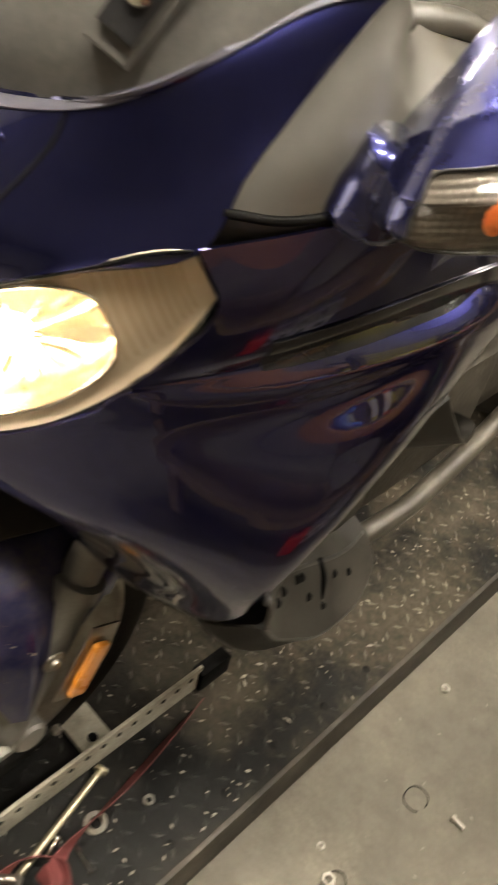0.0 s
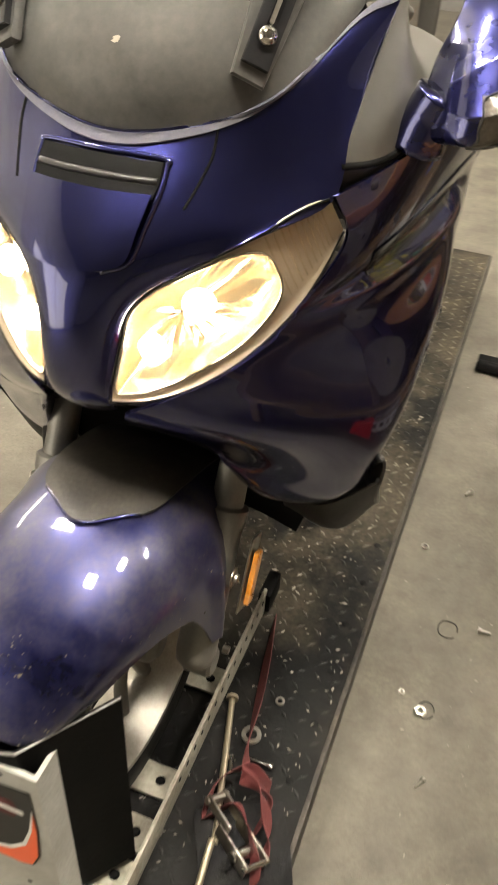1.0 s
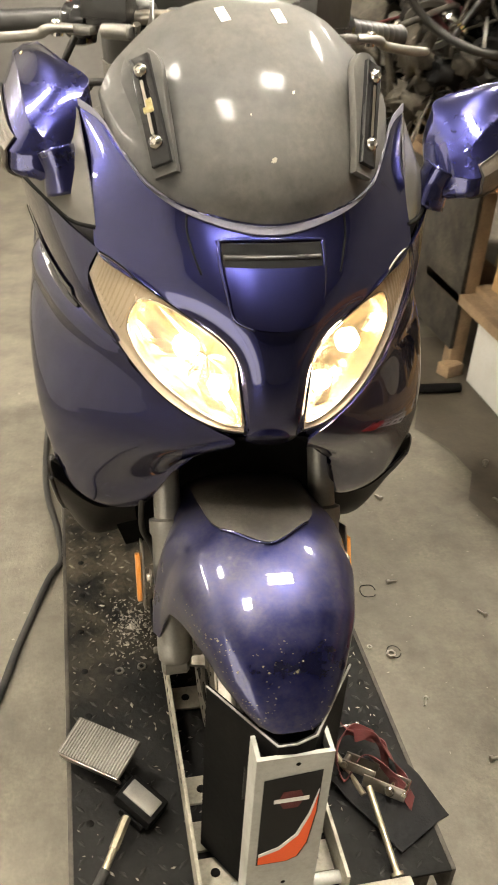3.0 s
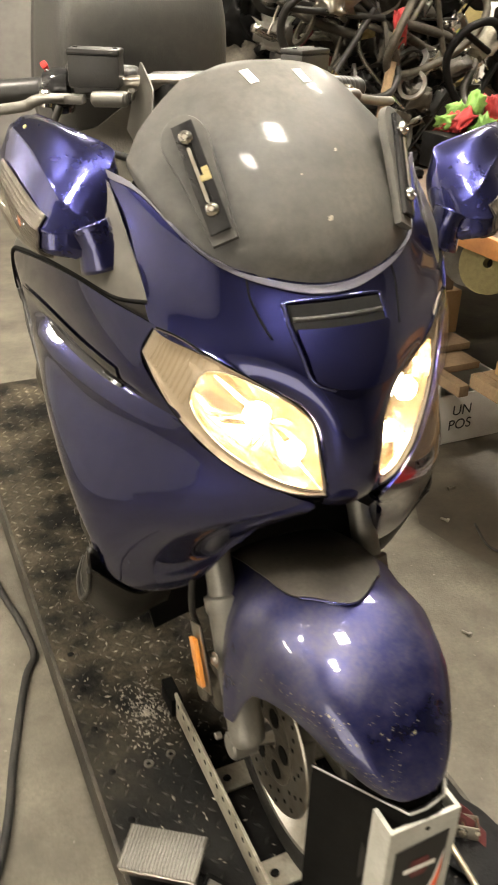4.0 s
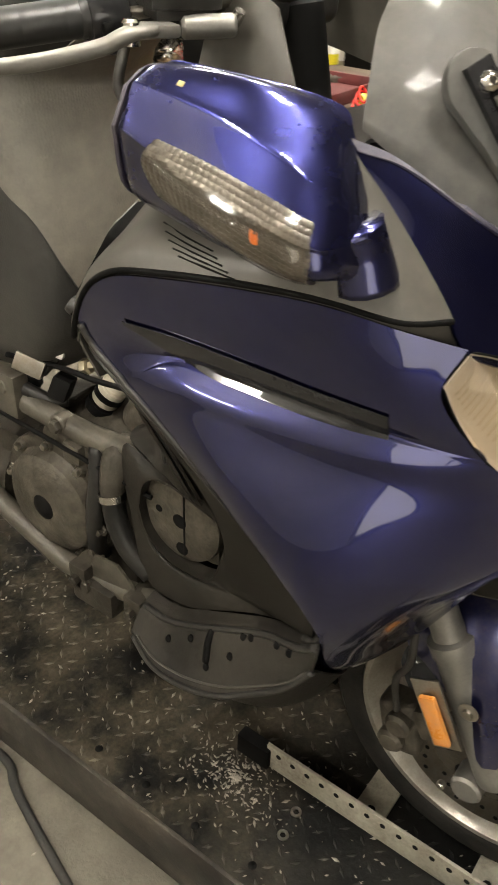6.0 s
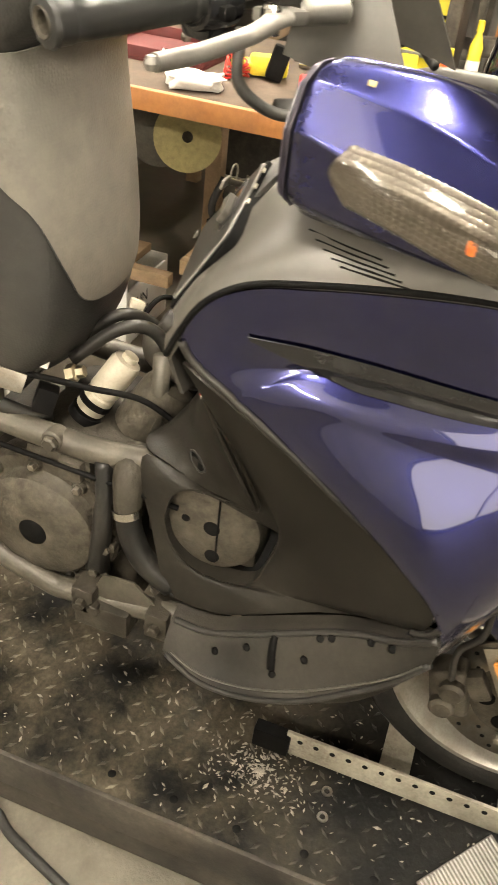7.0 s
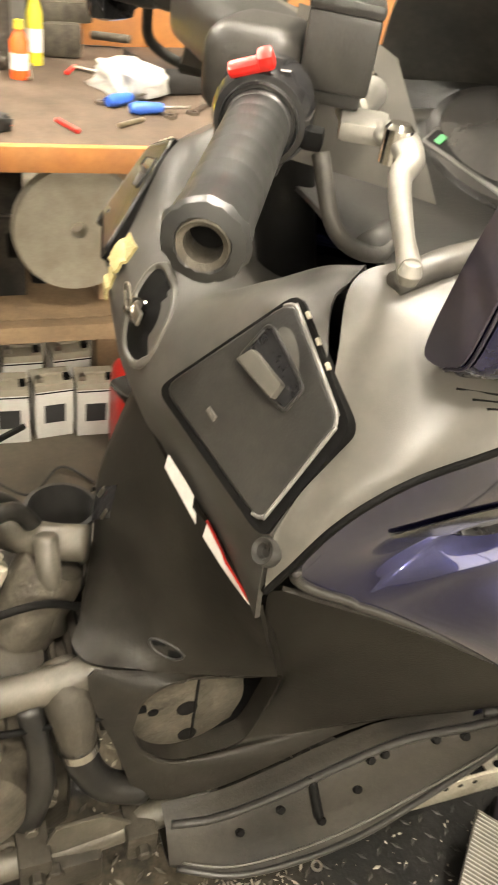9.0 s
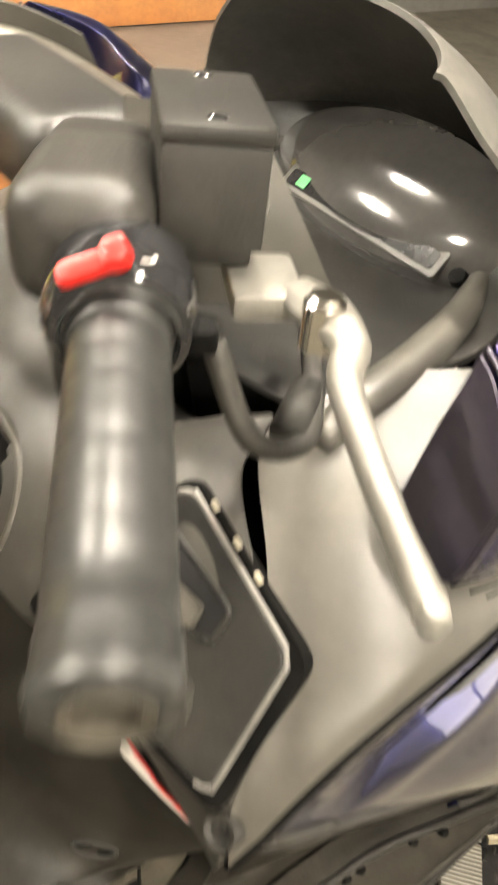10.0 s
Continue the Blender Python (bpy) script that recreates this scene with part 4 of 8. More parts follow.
MIR = [crisp(r, (0, 2, 3, 5)) for r in MIR]
for s in (-1, 1):
    bm = loops([[(s * x, y, z) for x, y, z in r] for r in MIR], 96, 44)
    mt = tree_of(bm)
    mirror = part("mirror_housing", bm, "blue_dusty", scooter, "dusty blue mirror housing")
    rim = [(s * x, y + 0.004, z) for x, y, z in MIR[0]]
    part("mirror_rim", tube(rim + [rim[0]], 0.0013, 8, 90), "blue_dark" if s < 0 else "black", mirror, "dark rim round the mirror glass")
    c = np.array(rim).mean(0)
    inner = [tuple(c + (np.array(p) - c) * 0.97 + np.array((0, 0.003, 0))) for p in rim]
    inner2 = [tuple(np.array(p) + np.array((0, 0.002, 0))) for p in inner]
    part("mirror_glass", loops([inner, inner2], 80, 2), "mirror" if s > 0 else "blue_dark", mirror, "mirror glass" if s > 0 else "dark violet cover plate")
    out = [[(0.262, 1.239), (0.215, 1.230), (0.160, 1.214), (0.121, 1.198)], [(0.276, 1.219), (0.215, 1.207), (0.160, 1.190), (0.115, 1.175)], [(0.260, 1.196), (0.215, 1.184), (0.160, 1.165), (0.117, 1.151)]]
    G = grid_points([[(s * 0.6, y, z) for y, z in r] for r in out], 26, 14)
    D = drape(G, mt, (-s, 0, 0), 0.0015, 0.0)
    fine = drape(grid_points([[(s * 0.6, y, z) for y, z in r] for r in out], 105, 43), mt, (-s, 0, 0), 0.0012, 0.0)
    cells = np.outer(np.abs(np.sin(np.arange(43) * math.pi / 4)), np.abs(np.sin(np.arange(105) * math.pi / 4)))
    fine = fine + cells[..., None] * np.array((s * 0.0009, 0.0, 0.0002))
    bowl = part("signal_back", sheet(fine, 0.003), "signal", mirror, "prismatic silvered back of the turn signal", 24)
    D2 = drape(G, mt, (-s, 0, 0), 0.0015, 0.0)
    m, n = D2.shape[:2]
    bump = np.outer(np.sin(np.pi * np.linspace(0, 1, m)) ** 0.5, np.sin(np.pi * np.linspace(0, 1, n)) ** 0.5)
    D2 = D2 + bump[..., None] * np.array((s * 0.012, -0.002, -0.004)) + np.array((s * 0.002, 0, 0))
    lens = part("signal_lens", sheet(D2, 0.002), "clear", mirror, "clear turn signal lens")
    lens.visible_shadow = False
    # amber bulb behind the lens
    c = D[7, 17] + np.array((s * 0.0005, 0, 0))
    part("signal_bulb", lathe([(0, -0.003), (0.006, -0.003), (0.0085, 0.0), (0.006, 0.0025), (0, 0.003)], 20, axis(c, c + np.array((s, -0.3, 0))) @ Matrix.Diagonal((0.8, 1.35, 1, 1))), "amber_bulb", mirror, "amber bulb")
    e = np.concatenate([D2[0], D2[:, -1], D2[-1][::-1], D2[::-1, 0]])
    part("signal_rim", tube([tuple(p) for p in e[::3]], 0.0012, 6, 120), "black", mirror, "dark seam round the turn signal")
    if s < 0:
        hit = mt[0].find_nearest(Vector((-0.290, 0.262, 1.277)))
        part("paint_chip", box(0.006, 0.005, 0.0010, 0.0003, frame_of(hit[0] + hit[1] * 0.0004, hit[1], (0, 1, 0))), "yellow_old", mirror, "yellow chip in the paint")
    # stalk down into the grey cover
    part("mirror_stalk", tube([(s * 0.252, 0.112, 1.185), (s * 0.246, 0.105, 1.165), (s * 0.240, 0.10, 1.135)], [0.026, 0.024, 0.03], 14), "blue_dusty", mirror, "blue stalk of the mirror")
    if s > 0:
        # the left one is folded out of line
        turn = radians(-48)
        px, py = 0.25, 0.11
        mirror.rotation_euler = (0, 0, turn)
        mirror.location = (px - (math.cos(turn) * px - math.sin(turn) * py) + 0.026, py - (math.sin(turn) * px + math.cos(turn) * py) - 0.004, -0.020)

# black footwell wall with an opening onto the engine, and the flared skirt below it
HOLE = [(0.469, 0.653), (0.460, 0.697), (0.440, 0.718), (0.415, 0.724), (0.388, 0.720), (0.348, 0.709), (0.308, 0.699), (0.300, 0.690), (0.304, 0.665), (0.312, 0.634), (0.322, 0.600), (0.335, 0.582), (0.367, 0.573), (0.419, 0.578), (0.456, 0.612)]
WALL = [(0.158, 0.487, 0.640), (0.150, 0.505, 0.690), (0.140, 0.508, 0.738), (0.142, 0.460, 0.730), (0.148, 0.412, 0.724), (0.160, 0.360, 0.726), (0.186, 0.326, 0.750), (0.216, 0.352, 0.840), (0.246, 0.386, 0.925), (0.286, 0.402, 0.990), (0.300, 0.372, 0.984), (0.301, 0.312, 0.950), (0.302, 0.262, 0.918), (0.300, 0.205, 0.876), (0.297, 0.150, 0.834), (0.291, 0.100, 0.784), (0.266, 0.102, 0.716), (0.222, 0.160, 0.665), (0.200, 0.225, 0.622), (0.190, 0.300, 0.572), (0.180, 0.370, 0.530), (0.170, 0.450, 0.530)]
LEDGE = [(0.272, 0.092, 0.735), (0.240, 0.128, 0.690), (0.212, 0.190, 0.645), (0.200, 0.250, 0.605), (0.194, 0.310, 0.568), (0.184, 0.370, 0.530), (0.175, 0.430, 0.518)]
SKIRT = [LEDGE,
         [(0.292, 0.082, 0.735), (0.270, 0.120, 0.690), (0.246, 0.178, 0.650), (0.234, 0.240, 0.606), (0.226, 0.305, 0.562), (0.214, 0.372, 0.522), (0.200, 0.430, 0.508)],
         [(0.296, 0.080, 0.722), (0.282, 0.116, 0.665), (0.268, 0.170, 0.612), (0.258, 0.232, 0.562), (0.248, 0.300, 0.520), (0.236, 0.370, 0.494), (0.216, 0.430, 0.490)],
         [(0.294, 0.082, 0.700), (0.288, 0.118, 0.640), (0.284, 0.172, 0.583), (0.280, 0.226, 0.534), (0.270, 0.296, 0.492), (0.256, 0.365, 0.472), (0.228, 0.430, 0.472)]]
for s in (-1, 1):
    hole = spline(HOLE + HOLE[:1], 73)[:-1]
    outer = spline(WALL + WALL[:1], 73)[:-1]
    if s > 0:
        outer = np.column_stack([outer[:, 0], np.minimum(outer[:, 1], 0.45), np.minimum(outer[:, 2], 0.80 + np.maximum(0, 0.36 - outer[:, 1]) * 1.2)])
    rows = []
    for k in np.linspace(0, 1, 20):
        h3 = np.column_stack([np.full(72, 0.160), hole])
        row = h3 * (1 - k) + outer * k
        row[:, 0] = 0.160 + (outer[:, 0] - 0.160) * k ** 1.15
        rows.append(row * np.array((s, 1, 1)))
    low = part("footwell_wall", sheet(np.array(rows), 0.004, True), "black_dirty", scooter, "dirty black footwell wall with an opening onto the engine")
    rim = [[(s * (0.160 - d), y, z) for y, z in hole] for d in (0.0, 0.028)]
    part("opening_rim", sheet(np.array(rim), 0.003, True), "black_dirty", low)
    P = grid_points([[(s * x, y, z) for x, y, z in r] for r in SKIRT], 50, 24)
    skirt = part("side_skirt", sheet(P, 0.004), "skirt_dusty", scooter, "dusty black flared skirt with screw holes")
    stree = tree_of(sheet(P, 0.004))
    part("ledge_edge", tube([tuple(p) for p in P[7][::3]], 0.005, 8, 50), "black", skirt, "rounded edge of the foot ledge")
    part("bottom_lip", tube([tuple(p) for p in P[-1][::3]], 0.0042, 8, 60), "black", skirt, "black rubber edge strip")
    part("lip_line", tube([tuple(p) for p in P[-4][2:-2:3] + np.array((s * 0.001, 0, 0))], 0.0016, 6, 60), "grey", skirt)
    for y, z in ((0.198, 0.632), (0.212, 0.622), (0.306, 0.548), (0.225, 0.585), (0.350, 0.515), (0.150, 0.665), (0.262, 0.540), (0.125, 0.680)):
        q = drape(np.array([[(s * 0.6, y, z)]]), stree, (-s, 0, 0), 0.0, 0.0)[0, 0]
        if abs(q[0]) < 0.5:
            c = Vector(q)
            part("trim_screw", lathe([(0, 0.003), (0.0045, 0.0025), (0.006, 0.0), (0.006, -0.004), (0, -0.004)], 14, axis(c, c + Vector((s, 0, 0.5)))), "dark", skirt)
    Q = [stree[0].find_nearest(Vector(q))[0] for q in ((s * 0.232, 0.280, 0.600), (s * 0.242, 0.272, 0.572), (s * 0.252, 0.266, 0.545))]
    part("drain_slot", tube([tuple(q) for q in Q], 0.006, 6, 8), "dark", skirt, "dark slot")
for s in (-1, 1):
    BELLY = [[(0.294, 0.082, 0.700), (0.288, 0.118, 0.640), (0.284, 0.172, 0.583), (0.280, 0.226, 0.534), (0.270, 0.296, 0.492), (0.256, 0.365, 0.472), (0.228, 0.430, 0.472)],
             [(0.225, 0.075, 0.640), (0.232, 0.110, 0.575), (0.236, 0.155, 0.525), (0.232, 0.210, 0.494), (0.222, 0.290, 0.466), (0.210, 0.365, 0.456), (0.20, 0.430, 0.462)],
             [(0.165, 0.085, 0.640), (0.160, 0.130, 0.570), (0.150, 0.180, 0.520), (0.145, 0.230, 0.490), (0.14, 0.300, 0.466), (0.13, 0.365, 0.460), (0.13, 0.430, 0.465)]]
    part("belly_pan", sheet(grid_points([[(s * x, y, z) for x, y, z in r] for r in BELLY], 40, 14), 0.003), "black_dirty", scooter, "dirty black belly pan")
part("splash", box(0.004, 0.009, 0.006, 0.001, Matrix.Translation((-0.250, 0.135, 0.742))), "paper", scooter, "fleck of white paint")

# inner leg shield, seen from the rider's side
SHIELD = both([
    [(0, 0.300, 1.105), (0.06, 0.300, 1.108), (0.12, 0.300, 1.150), (0.165, 0.318, 1.188), (0.172, 0.330, 1.180)],
    [(0, 0.360, 1.118), (0.06, 0.360, 1.118), (0.105, 0.350, 1.150), (0.150, 0.345, 1.178), (0.184, 0.350, 1.168)],
    [(0, 0.404, 1.106), (0.05, 0.404, 1.106), (0.10, 0.395, 1.128), (0.17, 0.380, 1.156), (0.238, 0.372, 1.137)],
    [(0, 0.440, 1.064), (0.05, 0.440, 1.062), (0.11, 0.430, 1.080), (0.20, 0.402, 1.110), (0.273, 0.390, 1.093)],
    [(0, 0.456, 1.018), (0.05, 0.452, 1.014), (0.12, 0.446, 1.040), (0.21, 0.422, 1.070), (0.286, 0.414, 1.045)],
    [(0, 0.440, 0.970), (0.05, 0.434, 0.958), (0.13, 0.424, 0.985), (0.215, 0.422, 1.010), (0.288, 0.418, 1.000)],
    [(0, 0.425, 0.935), (0.05, 0.415, 0.925), (0.13, 0.404, 0.928), (0.215, 0.404, 0.940), (0.272, 0.408, 0.945)],
])
shield_bm = sheet(grid_points(SHIELD, 81, 50), 0.004)
shield_tree = tree_of(shield_bm)
shield = part("inner_leg_shield", shield_bm, "shield", scooter, "dusty charcoal inner leg shield with a glove box")
# glove box door with its recessed pull
nd = Vector((-0.35, 0.80, 0.48)).normalized()


def on_shield(rows, lift, nu=20, nv=16, way=(0.35, -0.80, -0.48), tree=None):
    """Lays (x, y, z) rows on the inner leg shield."""
    return drape(grid_points(rows, nu, nv), tree or shield_tree, way, lift, 0.15)


for s in (-1, 1):
    F = Matrix.Diagonal((-s, 1, 1, 1))
    nrm = Vector((s * 0.224, 0.819, 0.527)).normalized()
    T, Dq, C, B = [F @ Vector(v) for v in ((-0.170, 0.370, 1.164), (-0.268, 0.368, 1.124), (-0.274, 0.417, 1.047), (-0.122, 0.448, 1.063))]
    pm = frame_of((T + Dq + C + B) / 4, nrm, Dq - T)
    inv = pm.inverted()

    def flat(q):
        v = inv @ q
        return (v.x, v.y)

    def soft_corners(q, r=0.16, n=5):
        """Rounds the corners of a four-sided outline."""
        out = []
        for i in range(len(q)):
            a0, c0, b0 = np.array(q[i - 1]), np.array(q[i]), np.array(q[(i + 1) % len(q)])
            p0, p1 = c0 + (a0 - c0) * r, c0 + (b0 - c0) * r
            out += [tuple((1 - k) ** 2 * p0 + 2 * k * (1 - k) * c0 + k * k * p1) for k in np.linspace(0, 1, n)]
        return out

    quad = [flat(q) for q in (T, Dq, C, B)]
    bed = [tuple(np.array(q) * 1.10) for q in quad]
    part("door_gap", plate(soft_corners(bed, 0.10), 0.010, 0.0, pm @ Matrix.Translation((0.003, 0, -0.0065))), "dark", shield, "dark gap round the glove box door", 50)
    door = part("glove_box_door", plate(soft_corners(quad, 0.12), 0.016, 0.0035, pm @ Matrix.Translation((0, 0, -0.010)), 3), "black", shield, "black glove box door", 50)
    dc = soft_corners(quad, 0.12)
    part("door_rim", tube([tuple(pm @ Vector((x, y, 0.0046))) for x, y in dc[1:14]], 0.0017, 6, 50), "worn", door, "rim of the door rubbed pale")
    rq = [flat(F @ Vector(v)) for v in ((-0.169, 0.383, 1.144), (-0.230, 0.379, 1.127), (-0.230, 0.390, 1.107), (-0.167, 0.403, 1.113))]
    part("pull_recess", plate(soft_corners(rq, 0.18), 0.0012, 0.0, pm @ Matrix.Translation((0, 0, 0.0058))), "gloss_black", door, "glossy recess of the door pull", 50)
    sc = soft_corners(rq, 0.18)
    part("recess_edge", tube([tuple(pm @ Vector((x, y, 0.0068))) for x, y in sc + sc[:1]], 0.0016, 6, 60), "black", door)
    tq = [flat(F @ Vector(v)) for v in ((-0.170, 0.403, 1.113), (-0.176, 0.393, 1.125), (-0.217, 0.385, 1.120), (-0.218, 0.392, 1.109))]
    part("pull_tab", plate(soft_corners(tq, 0.1, 3), 0.007, 0.0015, pm @ Matrix.Translation((0, 0, 0.0062))), "grey", door, "worn grey pull tab")
    for k in (0.2, 0.42, 0.62):
        q = T * (1 - k) + Dq * k - (C - Dq) * 0.075
        part("clip", box(0.006, 0.003, 0.003, 0.0008, frame_of(q + nrm * 0.0035 + (C - Dq) * 0.01, nrm, Dq - T)), "cream", shield, "pale clip in the door gap")
    p = F @ Vector((-0.2885, 0.419, 1.036))
    part("fixing_hole", lathe([(0, -0.003), (0.0045, -0.003), (0.0060, 0.002), (0.0095, 0.0035), (0.011, 0.0), (0.011, -0.006)], 18, axis(p, p + nrm)), "black", shield)
    p = F @ Vector((-0.190, 0.4285, 1.082))
    part("door_mark", box(0.012, 0.005, 0.002, 0.0008, frame_of(p + nrm * 0.006, nrm, (1, 0, 0))), "grey", door)

# ignition lock in a dished pocket, key in it
kp = Vector((-0.010, 0.438, 1.066))
kn = Vector((-0.34, 0.62, 0.70)).normalized()
kf = frame_of(kp + kn * 0.004, kn, (0.081, -0.029, 0.064))
def on_pocket(r, a, lift):
    """A point of the pocket's outline laid on the shield."""
    p = kf @ Vector((0.004 + r * 0.050 * math.cos(a), r * 0.031 * math.sin(a) * (1.15 - 0.35 * math.cos(a)), 0.0))
    hit = shield_tree[0].find_nearest(p)
    n = hit[1] if hit[1].dot(kn) > 0 else -hit[1]
    return tuple(hit[0] + n * lift)


turns = np.linspace(0, 2 * math.pi, 37)
part("lock_pocket", sheet(np.array([[on_pocket(r, a, 0.002 + 0.001 * (1 - r)) for a in turns] for r in (0.02, 0.3, 0.6, 0.85, 1.0)]), 0.001), "dark", shield, "dark dished pocket round the lock")
part("pocket_rim", tube([on_pocket(1.04, a, 0.002) for a in turns], 0.0042, 8, 70), "grey", shield, "worn grey rim of the lock pocket")
lock = part("ignition_lock", lathe([(0, 0.014), (0.0075, 0.014), (0.0095, 0.012), (0.0095, 0.0), (0.012, -0.001)], 20, kf @ Matrix.Translation((0.004, 0.006, 0))), "chrome", shield, "bright lock barrel")
part("key", join(rod(kp + kn * 0.012 + Vector((0.006, 0, 0.004)), kp + kn * 0.030 + Vector((-0.025, 0.002, 0.006)), 0.004, 0.001), box(0.022, 0.012, 0.004, 0.0015, frame_of(kp + kn * 0.028 + Vector((-0.030, 0.002, 0.006)), (0, 1, 0.3), (1, 0, 0)))), "steel", lock, "worn key in the lock")
part("key_ring", tube([tuple(kp + kn * 0.026 + Vector((0.012 * math.cos(a), 0.004, 0.012 * math.sin(a) + 0.008))) for a in np.linspace(0, 6.28, 14)], 0.0012, 6, 30), "steel", lock)

# steering column and crumbling foam tape
part("steering_column", rod((0, 0.285, 1.02), (0, 0.345, 1.31), 0.028, 0.004), "dark", scooter, "black steering column")
for c, w, h in (((0.106, 0.432, 1.073), 0.036, 0.034), ((0.106, 0.447, 1.040), 0.024, 0.030)):
    P = np.array([[shield_tree[0].find_nearest(Vector(c) + Vector((1, 0, 0)) * (u - 0.5) * w + Vector((0, -0.6, 0.8)) * (v - 0.5) * h)[0] + Vector((-0.002, 0.003, 0.002)) for u in np.linspace(0, 1, 8)] for v in np.linspace(0, 1, 10)])
    P += np.random.uniform(-0.0006, 0.0006, P.shape)
    part("foam_tape", sheet(P, 0.003), "yellow_old", shield, "crumbling yellow foam tape")

# tunnel below the shield, down to the foot boards
TUNNEL = [
    [(0.030, 0.425, 0.985), (0.0, 0.434, 0.976), (-0.050, 0.434, 0.968), (-0.101, 0.428, 0.962), (-0.170, 0.408, 0.942), (-0.244, 0.388, 0.925)],
    [(0.030, 0.452, 0.905), (0.008, 0.460, 0.895), (-0.030, 0.452, 0.900), (-0.095, 0.432, 0.905), (-0.178, 0.402, 0.892), (-0.236, 0.376, 0.888)],
    [(0.020, 0.470, 0.850), (0.0, 0.474, 0.845), (-0.040, 0.462, 0.848), (-0.108, 0.438, 0.846), (-0.174, 0.396, 0.842), (-0.220, 0.360, 0.840)],
    [(0.015, 0.472, 0.790), (-0.005, 0.476, 0.785), (-0.045, 0.470, 0.788), (-0.112, 0.442, 0.786), (-0.168, 0.392, 0.788), (-0.208, 0.343, 0.795)],
    [(-0.040, 0.492, 0.750), (-0.055, 0.497, 0.748), (-0.085, 0.490, 0.748), (-0.122, 0.452, 0.747), (-0.158, 0.398, 0.750), (-0.200, 0.334, 0.768)],
    [(-0.100, 0.520, 0.738), (-0.118, 0.515, 0.737), (-0.132, 0.500, 0.736), (-0.141, 0.460, 0.731), (-0.149, 0.412, 0.724), (-0.196, 0.330, 0.756)],
]
tunnel_bm = sheet(grid_points(TUNNEL, 44, 36), 0.004)
tt = tree_of(tunnel_bm)
tunnel = part("tunnel_cover", tunnel_bm, "black_dirty", scooter, "dusty black tunnel cover")
# paper strip along the seam and the worn badge
G = []
for e in (0.0, 1.0):
    row = []
    for k in np.linspace(0, 1, 24):
        p = Vector((-0.103, 0.436, 0.976)).lerp(Vector((-0.236, 0.394, 0.922)), k) + Vector((-0.004, 0.004, -0.013)) * e * math.sin(math.pi * min(1, k * 0.85 + 0.12)) ** 0.6
        hit = min((tr.find_nearest(p) for tr in tt + shield_tree), key=lambda h: h[3])
        row.append(tuple(p.lerp(hit[0], 0.6) + Vector((-0.001, 0.0035, 0.001))))
    G.append(row)
G = np.array(G)
part("warning_label", sheet(G[:, :10], 0.0006), "paper", tunnel, "worn pale label strip")
part("warning_label", sheet(G[:, 11:], 0.0006), "paper", tunnel, "worn pale label strip")
part("label_edge", tube([tuple(p + np.array((0, 0.001, 0.002))) for p in G[0, 11:]], 0.0012, 6, 20), "red", tunnel)
hit = tt[0].find_nearest(Vector((-0.014, 0.470, 0.850)))
bn = hit[1] if hit[1].y > 0 else -hit[1]
bf = frame_of(hit[0] + bn * 0.001, bn, (0.35, 0.1, -0.93))
part("badge", plate([(-0.036, 0), (0, 0.019), (0.036, 0), (0, -0.019)], 0.003, 0.001, bf), "gloss_black", tunnel, "small dark diamond badge")
part("badge_mark", join(box(0.016, 0.005, 0.003, 0.001, bf @ Matrix.Translation((-0.006, -0.010, 0.003))), box(0.016, 0.005, 0.003, 0.001, bf @ Matrix.Translation((0.006, 0.010, 0.003)))), "steel", tunnel)
hit = tt[0].find_nearest(Vector((-0.136, 0.428, 0.752)))
on = hit[1] if hit[1].x < 0 else -hit[1]
oval = [(0.019 * math.cos(a) * (1 + 0.08 * math.sin(3 * a)), 0.0088 * math.sin(a)) for a in np.linspace(0, 2 * math.pi, 25)[:-1]]
of = frame_of(hit[0] + on * 0.0032, on, (-0.028, -0.045, -0.010))
part("oval_hole", plate(oval, 0.0008, 0, of), "dark", tunnel, "dark oval opening")
part("oval_lip", tube([tuple(of @ Vector((x, y, 0.0008))) for x, y in oval + oval[:1]], 0.0016, 6, 48), "black", tunnel)
# black filler cup behind the tunnel with a bright band
cupm = Matrix.Translation((0.035, 0.510, 0.735))
cup = part("filler_cup", lathe([(0.030, 0.0), (0.033, 0.004), (0.037, 0.066), (0.041, 0.068), (0.041, 0.073), (0.036, 0.074), (0.034, 0.066), (0.029, 0.006), (0.0, 0.004)], 30, cupm), "black", scooter, "black filler cup behind the tunnel")
part("cup_band", lathe([(0.0335, 0.018), (0.0350, 0.018), (0.0352, 0.026), (0.0337, 0.026), (0.0335, 0.018)], 30, cupm), "chrome", cup, "bright steel band")
part("cup_neck", rod((0.035, 0.510, 0.66), (0.035, 0.510, 0.738), 0.026, 0.003), "dark", cup)

# dark liner inside the nose and wheel arch, and near-black filler boxes
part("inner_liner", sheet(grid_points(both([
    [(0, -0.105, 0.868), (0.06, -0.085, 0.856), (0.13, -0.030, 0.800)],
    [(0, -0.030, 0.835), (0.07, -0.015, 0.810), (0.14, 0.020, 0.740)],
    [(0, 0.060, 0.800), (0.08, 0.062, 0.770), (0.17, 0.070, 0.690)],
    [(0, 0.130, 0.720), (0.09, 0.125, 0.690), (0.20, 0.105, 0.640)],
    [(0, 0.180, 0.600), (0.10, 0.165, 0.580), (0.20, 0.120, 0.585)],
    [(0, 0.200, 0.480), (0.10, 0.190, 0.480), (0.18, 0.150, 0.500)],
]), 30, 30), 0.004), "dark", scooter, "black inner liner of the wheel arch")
part("underbody", box_between((-0.13, 0.19, 0.475), (0.13, 0.46, 0.53), 0.02), "dark", scooter, "near-black filler box under the body")
